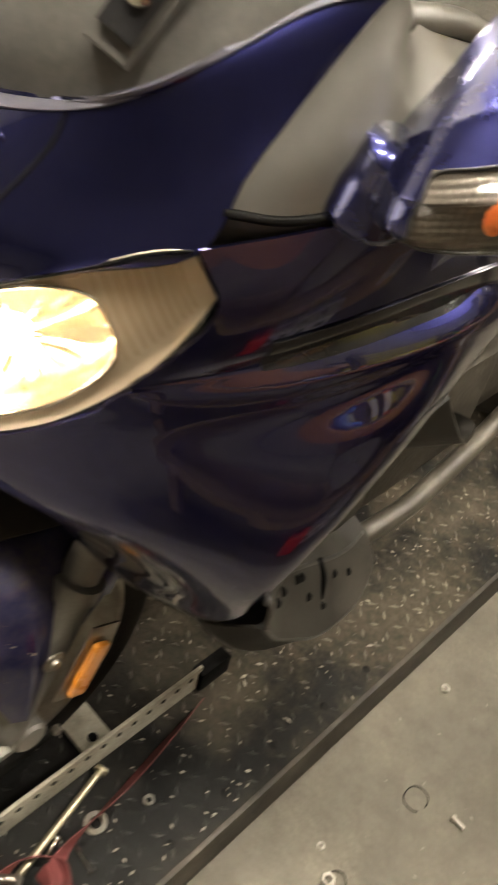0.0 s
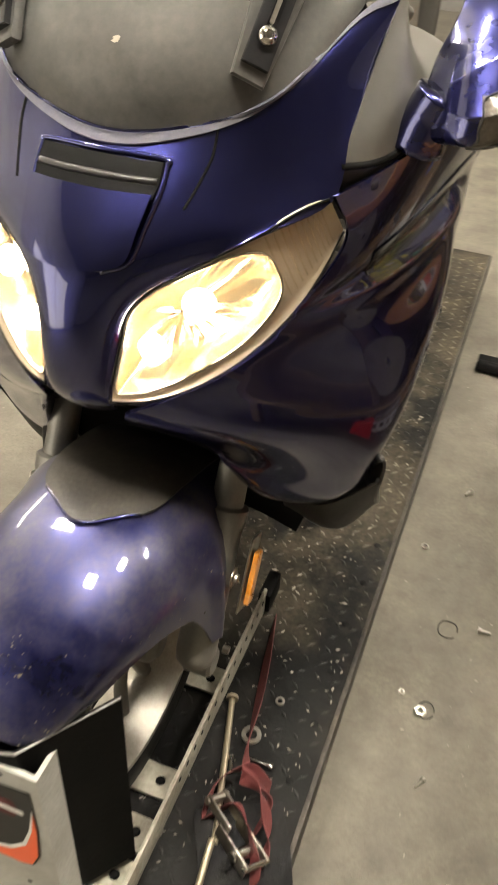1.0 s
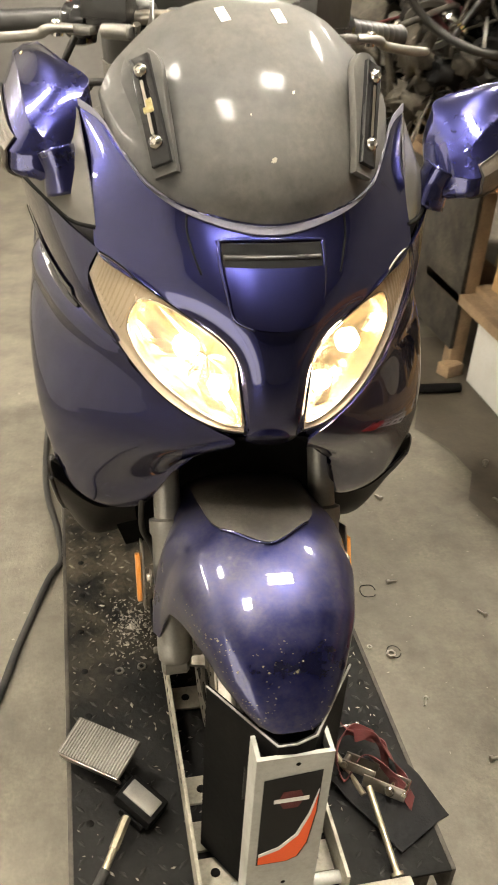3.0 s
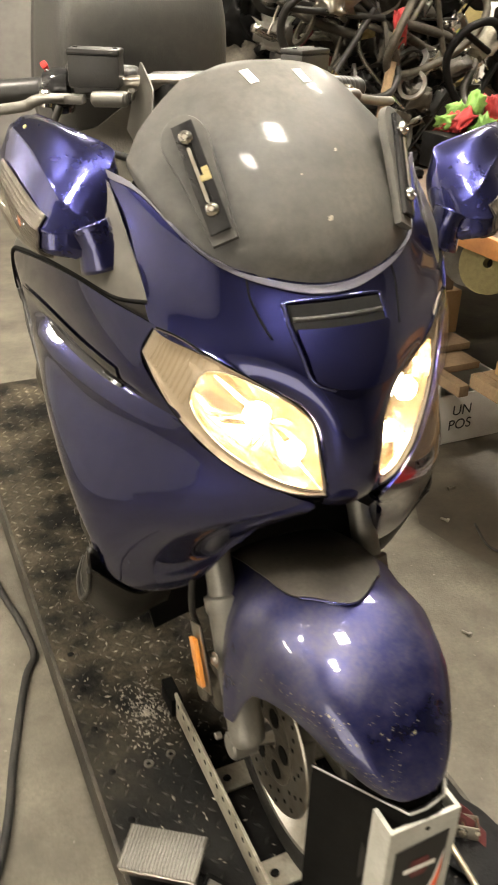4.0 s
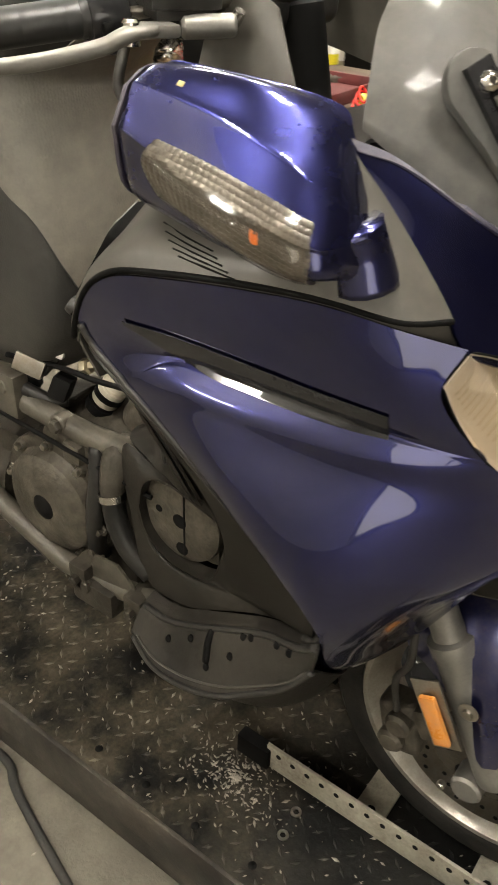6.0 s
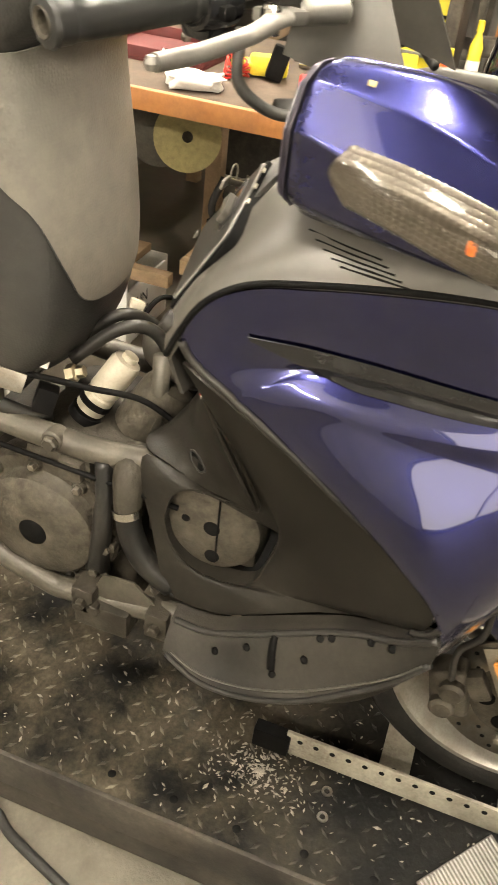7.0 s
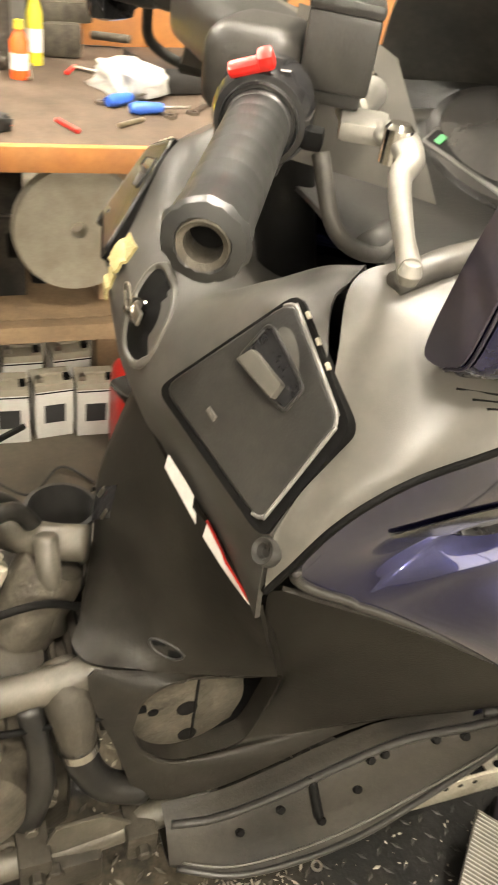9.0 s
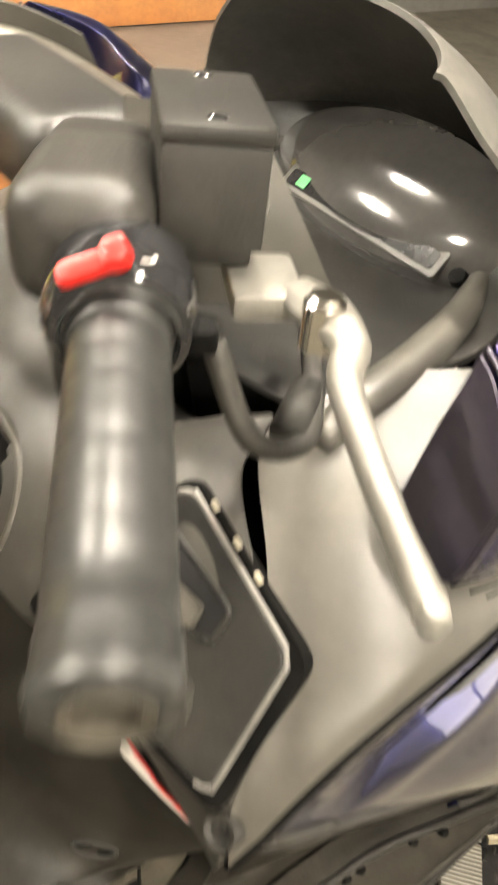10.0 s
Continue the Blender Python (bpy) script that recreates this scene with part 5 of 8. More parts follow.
part("body_core", box_between((-0.14, 0.16, 0.60), (0.14, 0.28, 1.06), 0.03), "dark", scooter, "near-black filler box behind the leg shield")

# front wheel, brake, fork, mudguard
wheel = part("front_wheel", lathe([(0.190, -0.036), (0.198, -0.046), (0.216, -0.055), (0.240, -0.054), (0.258, -0.036), (0.265, -0.014), (0.265, 0.014), (0.258, 0.036), (0.240, 0.054), (0.216, 0.055), (0.198, 0.046), (0.190, 0.036)], 64, axis(HUB, (1, HUB[1], HUB[2]))), "tyre", scooter, "worn black front tyre")
part("rim", lathe([(0.172, -0.012), (0.184, -0.034), (0.190, -0.046), (0.194, -0.052), (0.201, -0.053), (0.204, -0.049), (0.196, -0.036), (0.184, -0.016), (0.182, 0.0), (0.184, 0.016), (0.196, 0.036), (0.204, 0.049), (0.201, 0.053), (0.194, 0.052), (0.190, 0.046), (0.184, 0.034), (0.172, 0.012), (0.168, 0.0), (0.172, -0.012)], 64, axis(HUB, (1, HUB[1], HUB[2]))), "rim", wheel, "dull silver alloy rim")
for i in range(3):
    for d in (-13, 13):
        a = radians(120 * i + 35)
        b = a + radians(d)
        p = Vector(HUB) + Vector((0, 0.030 * math.cos(a), 0.030 * math.sin(a)))
        q = Vector(HUB) + Vector((0, 0.170 * math.cos(b), 0.170 * math.sin(b)))
        part("spoke", tube([p, (p + q) / 2 + Vector((-0.006, 0, 0)), q], [0.015, 0.011, 0.012], 8, 8), "silver", wheel)
part("hub", lathe([(0, -0.060), (0.018, -0.060), (0.030, -0.05), (0.034, 0.0), (0.030, 0.05), (0.018, 0.060), (0, 0.060)], 28, axis(HUB, (1, HUB[1], HUB[2]))), "silver", wheel)
for s in (-1,):
    c = Vector((s * 0.070, HUB[1], HUB[2]))
    dm = axis(c, c + Vector((s, 0, 0)))
    disc = part("brake_disc", lathe([(0.078, 0.0), (0.126, 0.0), (0.128, 0.002), (0.126, 0.0045), (0.078, 0.0045), (0.078, 0.0)], 56, dm), "steel", wheel, "drilled steel brake disc")
    part("disc_carrier", lathe([(0.024, 0.004), (0.05, 0.006), (0.082, 0.004), (0.082, 0.0), (0.03, -0.004)], 40, dm), "alloy", wheel, "alloy disc carrier")
    for i in range(6):
        a = radians(60 * i + 10)
        part("carrier_hole", lathe([(0, 0.0066), (0.015, 0.0066), (0.015, 0.004)], 18, dm @ Matrix.Translation((0.054 * math.cos(a), 0.054 * math.sin(a), 0))), "dark", wheel)
    for i in range(36):
        a = radians(10 * i)
        r = (0.090, 0.102, 0.114)[i % 3]
        part("vent_hole", lathe([(0, 0.0052), (0.0036, 0.0052), (0.0036, 0.0045)], 8, dm @ Matrix.Translation((r * math.cos(a), r * math.sin(a), 0))), "dark", wheel)
    part("axle_nut", lathe([(0, 0.032), (0.008, 0.032), (0.013, 0.026), (0.016, 0.012), (0.02, 0.0)], 6, dm), "steel", wheel, "steel axle nut")
fk = Vector((0, 0.150, 0.290)).normalized()
for s in (-1, 1):
    base = Vector((s * 0.122, -0.112, 0.470))
    fork = part("fork_leg", join(lathe([(0, 0), (0.020, 0.0), (0.0255, 0.006), (0.027, 0.02), (0.026, 0.20), (0.029, 0.205), (0.029, 0.225), (0.021, 0.228), (0.019, 0.42), (0, 0.42)], 24, axis(base, base + fk))), "silver", scooter, "dull silver fork leg")
    part("axle_clamp", rod((s * 0.098, HUB[1], HUB[2]), (s * 0.140, HUB[1], HUB[2]), 0.022, 0.004), "silver", fork)
    part("drain_bolt", rod((s * 0.140, HUB[1] + 0.03, HUB[2] - 0.005), (s * 0.150, HUB[1] + 0.03, HUB[2] - 0.005), 0.006, 0.001, 6), "steel", fork)
    p = Vector((s * 0.170, -0.028, 0.575))
    refl = part("side_reflector", box(0.008, 0.022, 0.074, 0.003, frame_of(p, fk, (s, 0, 0)).copy()), "amber", fork, "amber reflector")
    part("reflector_plate", box(0.003, 0.040, 0.105, 0.001, frame_of(p + Vector((-s * 0.007, 0.002, 0.004)), fk, (s, 0, 0))), "steel", fork, "thin steel plate behind the reflector")
caliper = part("brake_caliper", join(box(0.046, 0.056, 0.092, 0.014, Matrix.Translation((-0.104, 0.030, 0.462)) @ pose(0, 0, 0, -14, 0, 0), 3), box(0.020, 0.030, 0.050, 0.006, Matrix.Translation((-0.112, -0.004, 0.490)) @ pose(0, 0, 0, -30, 0, 0))), "alloy", scooter, "dirty alloy brake caliper")
part("caliper_piston", rod((-0.142, 0.028, 0.482), (-0.112, 0.028, 0.482), 0.019, 0.005), "alloy", caliper, "dull alloy piston cap")
part("caliper_piston", rod((-0.142, 0.034, 0.446), (-0.112, 0.034, 0.446), 0.019, 0.005), "alloy", caliper, "dull alloy piston cap")
part("brake_hose", tube([(-0.130, 0.035, 0.505), (-0.142, 0.04, 0.575), (-0.160, 0.02, 0.64), (-0.150, 0.03, 0.72), (-0.10, 0.06, 0.80)], 0.005, 8), "rubber", scooter)


def guard(theta, k):
    """The mudguard: theta runs from its front tip over the top, k from the middle line to the rim."""
    w = np.interp(theta, (31, 33, 37, 45, 60, 80, 100, 125), (0.030, 0.046, 0.062, 0.084, 0.112, 0.138, 0.156, 0.130))
    drop = np.interp(theta, (30, 36, 45, 60, 78, 90, 106, 125), (0.010, 0.030, 0.052, 0.075, 0.125, 0.215, 0.215, 0.080))
    r = np.interp(theta, (30, 60, 90, 125), (0.282, 0.296, 0.304, 0.310)) - drop * max(0, k) ** 2.6
    x = w * math.sin(min(k, 1) * math.pi / 2) ** 0.95
    a = radians(theta)
    return (x, AXLE[1] - r * math.cos(a), AXLE[2] + r * math.sin(a))


GU = np.array([[[(1 if j >= 0 else -1) * guard(th, abs(j) / 16)[0], *guard(th, abs(j) / 16)[1:]] for j in range(-16, 17)] for th in np.linspace(31, 127, 56)])
guard_bm = sheet(GU, 0.004)
gtree = tree_of(guard_bm)
mud = part("mudguard", guard_bm, "guard", scooter, "blue front mudguard caked with dust")
G = drape(grid_points([[(-0.085, 0.05, 0.95), (0, 0.05, 0.95), (0.085, 0.05, 0.95)], [(-0.082, -0.040, 0.95), (0, -0.050, 0.95), (0.082, -0.040, 0.95)], [(-0.074, -0.100, 0.95), (0, -0.118, 0.95), (0.074, -0.100, 0.95)], [(-0.062, -0.124, 0.95), (0, -0.162, 0.95), (0.062, -0.124, 0.95)]], 30, 24), gtree, (0, 0, -1), 0.003, 0.0)
part("guard_step", sheet(G, 0.004), "dusty_dark", mud, "dull dark plate on the mudguard")
part("guard_crease", tube([tuple(p) for p in G[-1]], 0.0025, 6, 30), "blue_dusty", mud)
for s in (-1, 1):
    p = Vector((s * 0.156, -0.060, 0.600))
    part("guard_bolt", lathe([(0, 0.004), (0.006, 0.004), (0.007, 0.0), (0.013, -0.001), (0.013, -0.003)], 14, axis(p, p + Vector((s, 0, 0)))), "steel", mud, "steel fixing bolt")

# handlebar, right end as measured, left end alike
bar_a, bar_b = Vector((-0.345, 0.5055, 1.289)), Vector((-0.216, 0.4355, 1.3035))
bdir = (bar_b - bar_a).normalized()
handlebar = part("handlebar", tube([bar_a + bdir * 0.03, bar_b, Vector((-0.10, 0.36, 1.318)), Vector((0, 0.345, 1.318)), Vector((0.10, 0.36, 1.318)), Vector((0.216, 0.4355, 1.3035)), Vector((0.319, 0.4915, 1.292))], 0.011, 12, 40), "steel", scooter, "steel handlebar")
for s in (-1, 1):
    F = Matrix.Diagonal((-s, 1, 1, 1))
    A, Bp = F @ bar_a, F @ bar_b
    d = (Bp - A).normalized()
    ax = axis(A, Bp)
    n = (Bp - A).length
    prof = [(0.0095, 0.020), (0.0095, 0.0), (0.0125, -0.002), (0.0185, 0.0), (0.0200, 0.004)]
    z = 0.006
    while z < n - 0.012:
        prof += [(0.0185 + random.uniform(-0.0001, 0.0002), z), (0.0187 + random.uniform(-0.0001, 0.0002), z + 0.0125), (0.0184, z + 0.0138)]
        z += 0.0142
    prof += [(0.0215, n - 0.010), (0.0225, n - 0.004), (0.016, n), (0.011, n)]
    grip_bm = lathe(prof, 36, ax)
    if s < 0:
        # tape pulled tight smooths the ribs
        for v in grip_bm.verts:
            q = ax.inverted() @ v.co
            r = math.hypot(q.x, q.y)
            if 0.02 < q.z < n - 0.014 and r > 0.014:
                v.co += (v.co - (A + d * q.z)).normalized() * (0.0178 - r) * 0.72
    if s < 0:
        for v in grip_bm.verts:
            q = ax.inverted() @ v.co
            if q.z < 0.012:
                v.co += (v.co - (A + d * q.z)).normalized() * random.uniform(-0.0006, 0.0009)
    grip = part("grip", grip_bm, "tape", handlebar, "grip wound with black tape, ragged at the end" if s < 0 else "black rubber grip")
    part("bar_bore", rod(ax @ Vector((0, 0, 0.014)), ax @ Vector((0, 0, 0.03)), 0.0096), "dark", handlebar)
    part("bar_end", lathe([(0.0095, 0.016), (0.0088, -0.001), (0.0115, -0.0028), (0.0130, 0.0)], 24, ax), "alloy", handlebar, "open tube end of the handlebar")
    # switch block
    C = Bp + d * 0.012
    sw = frame_of(C, d, (0, 0, 1))
    block = part("switch_block", join(lathe([(0.018, -0.020), (0.0255, -0.018), (0.0285, -0.010), (0.029, 0.006), (0.027, 0.018), (0.018, 0.022)], 32, sw), box(0.040, 0.042, 0.030, 0.010, sw @ Matrix.Translation((-0.016, 0.006 * s, 0)))), "gloss_black", handlebar, "black switch block")
    if s < 0:
        kl, kr = Vector((-0.2165, 0.4575, 1.3300)), Vector((-0.2225, 0.4345, 1.3330))
        km = frame_of((kl + kr) / 2, (kl + kr) / 2 - Vector((-0.207, 0.4305, 1.3045)), kr - kl)
        part("kill_switch", join(box(0.026, 0.008, 0.007, 0.0028, km), box(0.009, 0.010, 0.010, 0.003, km @ Matrix.Translation((0.008, 0, 0.002)))), "red", handlebar, "red engine stop switch")
        for dy in (-0.010, 0.010):
            part("switch_mark", lathe([(0.0018, 0), (0.0030, 0), (0.0030, 0.0006), (0.0018, 0.0006)], 12, sw @ Matrix.Translation((0.0262, dy, -0.0095)) @ pose(0, 0, 0, 0, 75, 0)), "paper", handlebar)
        part("side_button", box(0.012, 0.012, 0.012, 0.003, sw @ Matrix.Translation((-0.008, 0.030, -0.006))), "dark", handlebar)
    else:
        part("switch_cap", box(0.012, 0.012, 0.012, 0.003, sw @ Matrix.Translation((0.026, 0, 0.0))), "yellow", handlebar, "yellow switch cap")
    # master cylinder box on the bar
    u = Vector((0.954 * s, 0.30, 0.0)).normalized()
    u = Vector((s * 0.90, 0.44, 0.0)).normalized()
    R = Vector((s * 0.165, 0.370, 1.3340))
    rf = frame_of(R, (0, -0.03, 1), u)
    res = part("brake_reservoir", join(box(0.072, 0.042, 0.042, 0.003, rf), box(0.060, 0.036, 0.012, 0.003, rf @ Matrix.Translation((0, 0, -0.024)))), "black", handlebar, "square black brake fluid reservoir")
    part("reservoir_lid", box(0.0735, 0.0435, 0.008, 0.003, rf @ Matrix.Translation((0, 0, 0.0245))), "black", handlebar, "black reservoir lid")
    for k in (-0.028, 0.028):
        part("lid_screw", lathe([(0, 0.001), (0.003, 0.001), (0.0042, 0.0)], 12, rf @ Matrix.Translation((k, 0, 0.0286))), "gloss_black", handlebar)
    part("lever_mount", join(rod(R + Vector((0.01 * s, -0.01, -0.036)), R + Vector((-0.03 * s, -0.045, -0.034)), 0.011, 0.003), box(0.040, 0.030, 0.012, 0.004, frame_of((s * 0.205, 0.365, 1.298), (0, 0, 1), u))), "silver", handlebar, "grey cast lever mount")
    part("clamp_bolt", rod((s * 0.128, 0.325, 1.312), (s * 0.128, 0.333, 1.300), 0.006, 0.001), "chrome", handlebar)
    # lever: flat blade with a curved end
    LP = [(0.218, 0.358, 1.300), (0.241, 0.358, 1.300), (0.258, 0.361, 1.296), (0.270, 0.372, 1.289), (0.318, 0.393, 1.281), (0.356, 0.409, 1.2785)]
    secs = []
    P = spline(LP, 16)
    for i, p in enumerate(P):
        t = Vector(P[min(i + 1, 15)] - P[max(i - 1, 0)]).normalized()
        side = t.cross(Vector((0, 0, 1))).normalized()
        up = side.cross(t)
        wd = np.interp(i, (0, 2, 5, 13, 15), (0.010, 0.013, 0.0085, 0.0048, 0.0060))
        ht = np.interp(i, (0, 2, 5, 13, 15), (0.006, 0.0065, 0.0075, 0.0075, 0.0070))
        secs.append([tuple(Vector((s * q.x, q.y, q.z))) for q in (Vector(p) + side * wd * math.cos(a) + up * ht * math.sin(a) for a in np.linspace(0, 2 * math.pi, 10, endpoint=False))])
    lever = part("brake_lever", loops(secs, 20, 40), "silver", handlebar, "scratched silver brake lever")
    part("lever_tip", lathe([(0, -0.006), (0.004, -0.005), (0.0058, 0), (0.004, 0.005), (0, 0.006)], 16, Matrix.Translation((s * 0.358, 0.410, 1.2785))), "silver", handlebar)
    part("lever_pivot", lathe([(0, 0.010), (0.006, 0.010), (0.0085, 0.007), (0.0085, -0.012), (0, -0.012)], 18, Matrix.Translation((s * 0.241, 0.362, 1.301))), "chrome", handlebar, "bright pivot bolt")
    part("cable", tube([(s * 0.215, 0.395, 1.285), (s * 0.235, 0.385, 1.245), (s * 0.225, 0.345, 1.225), (s * 0.180, 0.310, 1.235), (s * 0.12, 0.27, 1.22)], 0.0055, 8, 30), "rubber", handlebar, "black cable")
    part("cable_sleeve", tube([(s * 0.222, 0.355, 1.228), (s * 0.200, 0.326, 1.229)], 0.009, 10), "rubber", handlebar)
for s in (-1, 1):
    cvm = frame_of((s * 0.158, 0.418, 1.318), (0, 0, 1), (s * 0.81, 0.59, 0))
    part("throttle_cover", join(box(0.075, 0.056, 0.052, 0.020, cvm, 5), box(0.05, 0.05, 0.045, 0.018, cvm @ Matrix.Translation((-0.045, -0.004, -0.002)), 5)), "black", handlebar, "rounded black handlebar cover")
part("bar_cover", box(0.17, 0.075, 0.050, 0.022, Matrix.Translation((0, 0.375, 1.305)), 5), "black", handlebar, "black handlebar centre cover")

# dash: instrument hood, glossy cluster, inner side covers
dash = part("dash_panel", sheet(grid_points(both([
    [(0, 0.055, 1.262), (0.06, 0.058, 1.260), (0.12, 0.085, 1.250), (0.180, 0.145, 1.235)],
    [(0, 0.125, 1.195), (0.06, 0.126, 1.195), (0.12, 0.140, 1.196), (0.188, 0.178, 1.205)],
    [(0, 0.240, 1.180), (0.06, 0.240, 1.180), (0.12, 0.240, 1.184), (0.182, 0.235, 1.196)],
    [(0, 0.320, 1.195), (0.06, 0.318, 1.194), (0.12, 0.315, 1.190), (0.172, 0.300, 1.188)],
]), 41, 24), 0.004), "black", scooter, "black dash panel")
cl = frame_of((-0.018, 0.104, 1.226), (0, 0.70, 0.71), (1, 0, 0))
cluster = part("instrument_dial", lathe([(0.140, -0.02), (0.139, 0.0), (0.126, 0.010), (0.080, 0.018), (0.0, 0.021)], 48, cl @ Matrix.Diagonal((1, 0.42, 1, 1))), "cluster", dash, "glossy instrument cluster reflecting the room")
part("display_bar", plate(rounded(0.180, 0.022, 0.004), 0.006, 0.001, cl @ Matrix.Translation((0.0, 0.034, 0.008))), "grey", dash, "long narrow display")
part("display_glass", plate(rounded(0.168, 0.014, 0.003), 0.002, 0, cl @ Matrix.Translation((0.0, 0.034, 0.0132))), "gloss_black", dash)
part("green_lamp", plate(rounded(0.011, 0.010, 0.001), 0.001, 0, cl @ Matrix.Translation((0.066, 0.034, 0.0156))), "green", dash, "green tell-tale")
part("trip_button", lathe([(0, 0.006), (0.006, 0.006), (0.007, 0.0)], 12, cl @ Matrix.Translation((-0.104, 0.034, 0.008))), "dark", dash)
for s in (-1, 1):
    P = grid_points([[(s * x, y, z) for x, y, z in r] for r in (
        [(0.108, 0.296, 1.316), (0.106, 0.320, 1.328), (0.104, 0.345, 1.338), (0.100, 0.372, 1.344)],
        [(0.118, 0.272, 1.270), (0.117, 0.302, 1.285), (0.114, 0.335, 1.296), (0.110, 0.378, 1.302)],
        [(0.128, 0.246, 1.218), (0.126, 0.290, 1.230), (0.124, 0.340, 1.242), (0.120, 0.385, 1.252)])], 24, 20)
    part("dash_side_cover", sheet(P, 0.003), "grey", scooter, "pale dusty grey dash side cover")
    part("dash_rim", tube([(s * 0.196, 0.310, 1.188), (s * 0.187, 0.270, 1.197), (s * 0.171, 0.210, 1.200), (s * 0.142, 0.140, 1.203), (s * 0.112, 0.090, 1.220)], [0.009, 0.012, 0.013, 0.012, 0.008], 12, 30), "grey", dash, "rounded grey rim of the dash")
# engine and frame, bare behind the leg shield
# the case fills the voids; its dark colour paints their shade
engine = part("engine_case", join(
    box_between((-0.12, 0.52, 0.40), (0.13, 0.86, 0.62), 0.03),
    box_between((-0.10, 0.54, 0.60), (0.10, 0.72, 0.70), 0.025)), "grime", scooter, "grimy engine case, darkened for the shaded voids it fills")
cv = axis((-0.120, 0.668, 0.560), (-1, 0.668, 0.560))
part("crank_cover", join(lathe([(0.0, 0.056), (0.045, 0.056), (0.074, 0.052), (0.087, 0.042), (0.091, 0.026), (0.094, 0.023), (0.113, 0.022), (0.116, 0.018), (0.116, -0.03)], 48, cv @ Matrix.Diagonal((1.06, 1.0, 1.0, 1.0))), box_between((-0.138, 0.590, 0.60), (-0.10, 0.70, 0.692), 0.016), box_between((-0.150, 0.600, 0.652), (-0.10, 0.640, 0.690), 0.010)), "alloy", engine, "stained alloy crankcase cover")
part("inspection_cap", lathe([(0, 0.060), (0.010, 0.060), (0.022, 0.057), (0.028, 0.050), (0.029, 0.045)], 28, cv), "dark", engine, "black inspection cap")
for i in range(9):
    a = radians(40 * i + 15)
    c = cv @ Vector((0.108 * math.cos(a), 0.103 * math.sin(a), 0.026))
    part("cover_boss", lathe([(0, 0.002), (0.009, 0.002), (0.0125, -0.004), (0.014, -0.05)], 14, axis(c, c + Vector((-1, 0, 0)))), "alloy", engine)
    part("cover_bolt", lathe([(0, 0.010), (0.0055, 0.010), (0.0068, 0.008), (0.0068, 0.0)], 6, axis(c, c + Vector((-1, 0, 0)))), "steel", engine)
part("water_elbow", tube([(-0.158, 0.522, 0.640), (-0.150, 0.525, 0.668), (-0.132, 0.529, 0.694), (-0.100, 0.530, 0.700)], [0.019, 0.022, 0.027, 0.028], 16), "grime", engine, "grimy alloy water elbow, darkened for shade")
part("coolant_hose", tube([(-0.157, 0.523, 0.652), (-0.160, 0.515, 0.605), (-0.160, 0.492, 0.560), (-0.155, 0.450, 0.525)], 0.0185, 14), "hose", engine, "black coolant hose")
part("hose_clamp", lathe([(0.0205, -0.006), (0.0225, -0.006), (0.0225, 0.006), (0.0205, 0.006), (0.0205, -0.006)], 24, axis((-0.157, 0.523, 0.646), (-0.160, 0.515, 0.605))), "chrome", engine, "bright hose clamp")
gm = axis((-0.105, 0.405, 0.648), (-1, 0.405, 0.648))
part("generator_cover", join(lathe([(0, 0.040), (0.060, 0.040), (0.072, 0.034), (0.076, 0.020), (0.076, -0.05)], 40, gm), box_between((-0.135, 0.335, 0.585), (-0.06, 0.385, 0.715), 0.014)), "alloy", engine, "blotched alloy casting behind the panel opening")
part("cover_seam", box_between((-0.1462, 0.3905, 0.590), (-0.140, 0.3935, 0.708), 0.0005), "dark", engine)
for y, z, r in ((0.401, 0.650, 0.012), (0.397, 0.600, 0.011), (0.440, 0.655, 0.006)):
    part("casting_hole", lathe([(0, 0.0), (r, 0.0), (r + 0.002, -0.004)], 16, axis((-0.1456, y, z), (-1, y, z))), "dark", engine)
part("cylinder", box_between((-0.08, 0.40, 0.56), (0.08, 0.55, 0.68), 0.02), "grime", engine, "grimy finned cylinder, darkened for shade")
for i in range(8):
    fin = new("fin", mesh_of("fin", box_between((-0.09, 0.405 + 0.018 * i, 0.555), (0.09, 0.413 + 0.018 * i, 0.69), 0.003), "grime"))
    fin.parent = engine
for y, z in ((0.575, 0.505), (0.600, 0.470), (0.555, 0.560)):
    part("case_bolt", join(rod((-0.125, y, z), (-0.160, y, z), 0.012, 0.003), rod((-0.160, y, z), (-0.168, y, z), 0.008, 0.001, 6)), "alloy", engine)
part("stay_plate", plate([(-0.05, -0.02), (0.03, -0.025), (0.055, 0.0), (0.02, 0.03), (-0.03, 0.025)], 0.005, 0.001, axis((-0.176, 0.520, 0.500), (-1, 0.520, 0.52))), "tubing", engine, "bent steel stay")
for y in (0.575, 0.455):
    part("tube_clip", join(box_between((-0.200, y - 0.018, 0.452), (-0.150, y + 0.018, 0.500), 0.004), rod((-0.212, y, 0.476), (-0.198, y, 0.476), 0.009, 0.002, 6)), "grime", engine, "grimy clip on the frame tube, darkened for shade")
part("engine_strap", tube([(-0.135, 0.570, 0.70), (-0.152, 0.562, 0.645), (-0.160, 0.562, 0.59), (-0.152, 0.572, 0.53), (-0.140, 0.58, 0.49)], [0.014, 0.013, 0.015, 0.016, 0.02], 12), "hose", engine, "dark rubber strap")
part("bracket", join(box_between((-0.20, 0.50, 0.425), (-0.15, 0.59, 0.475), 0.008), rod((-0.205, 0.555, 0.468), (-0.19, 0.555, 0.468), 0.011, 0.002, 6)), "grime", engine, "oily steel bracket, darkened for shade")
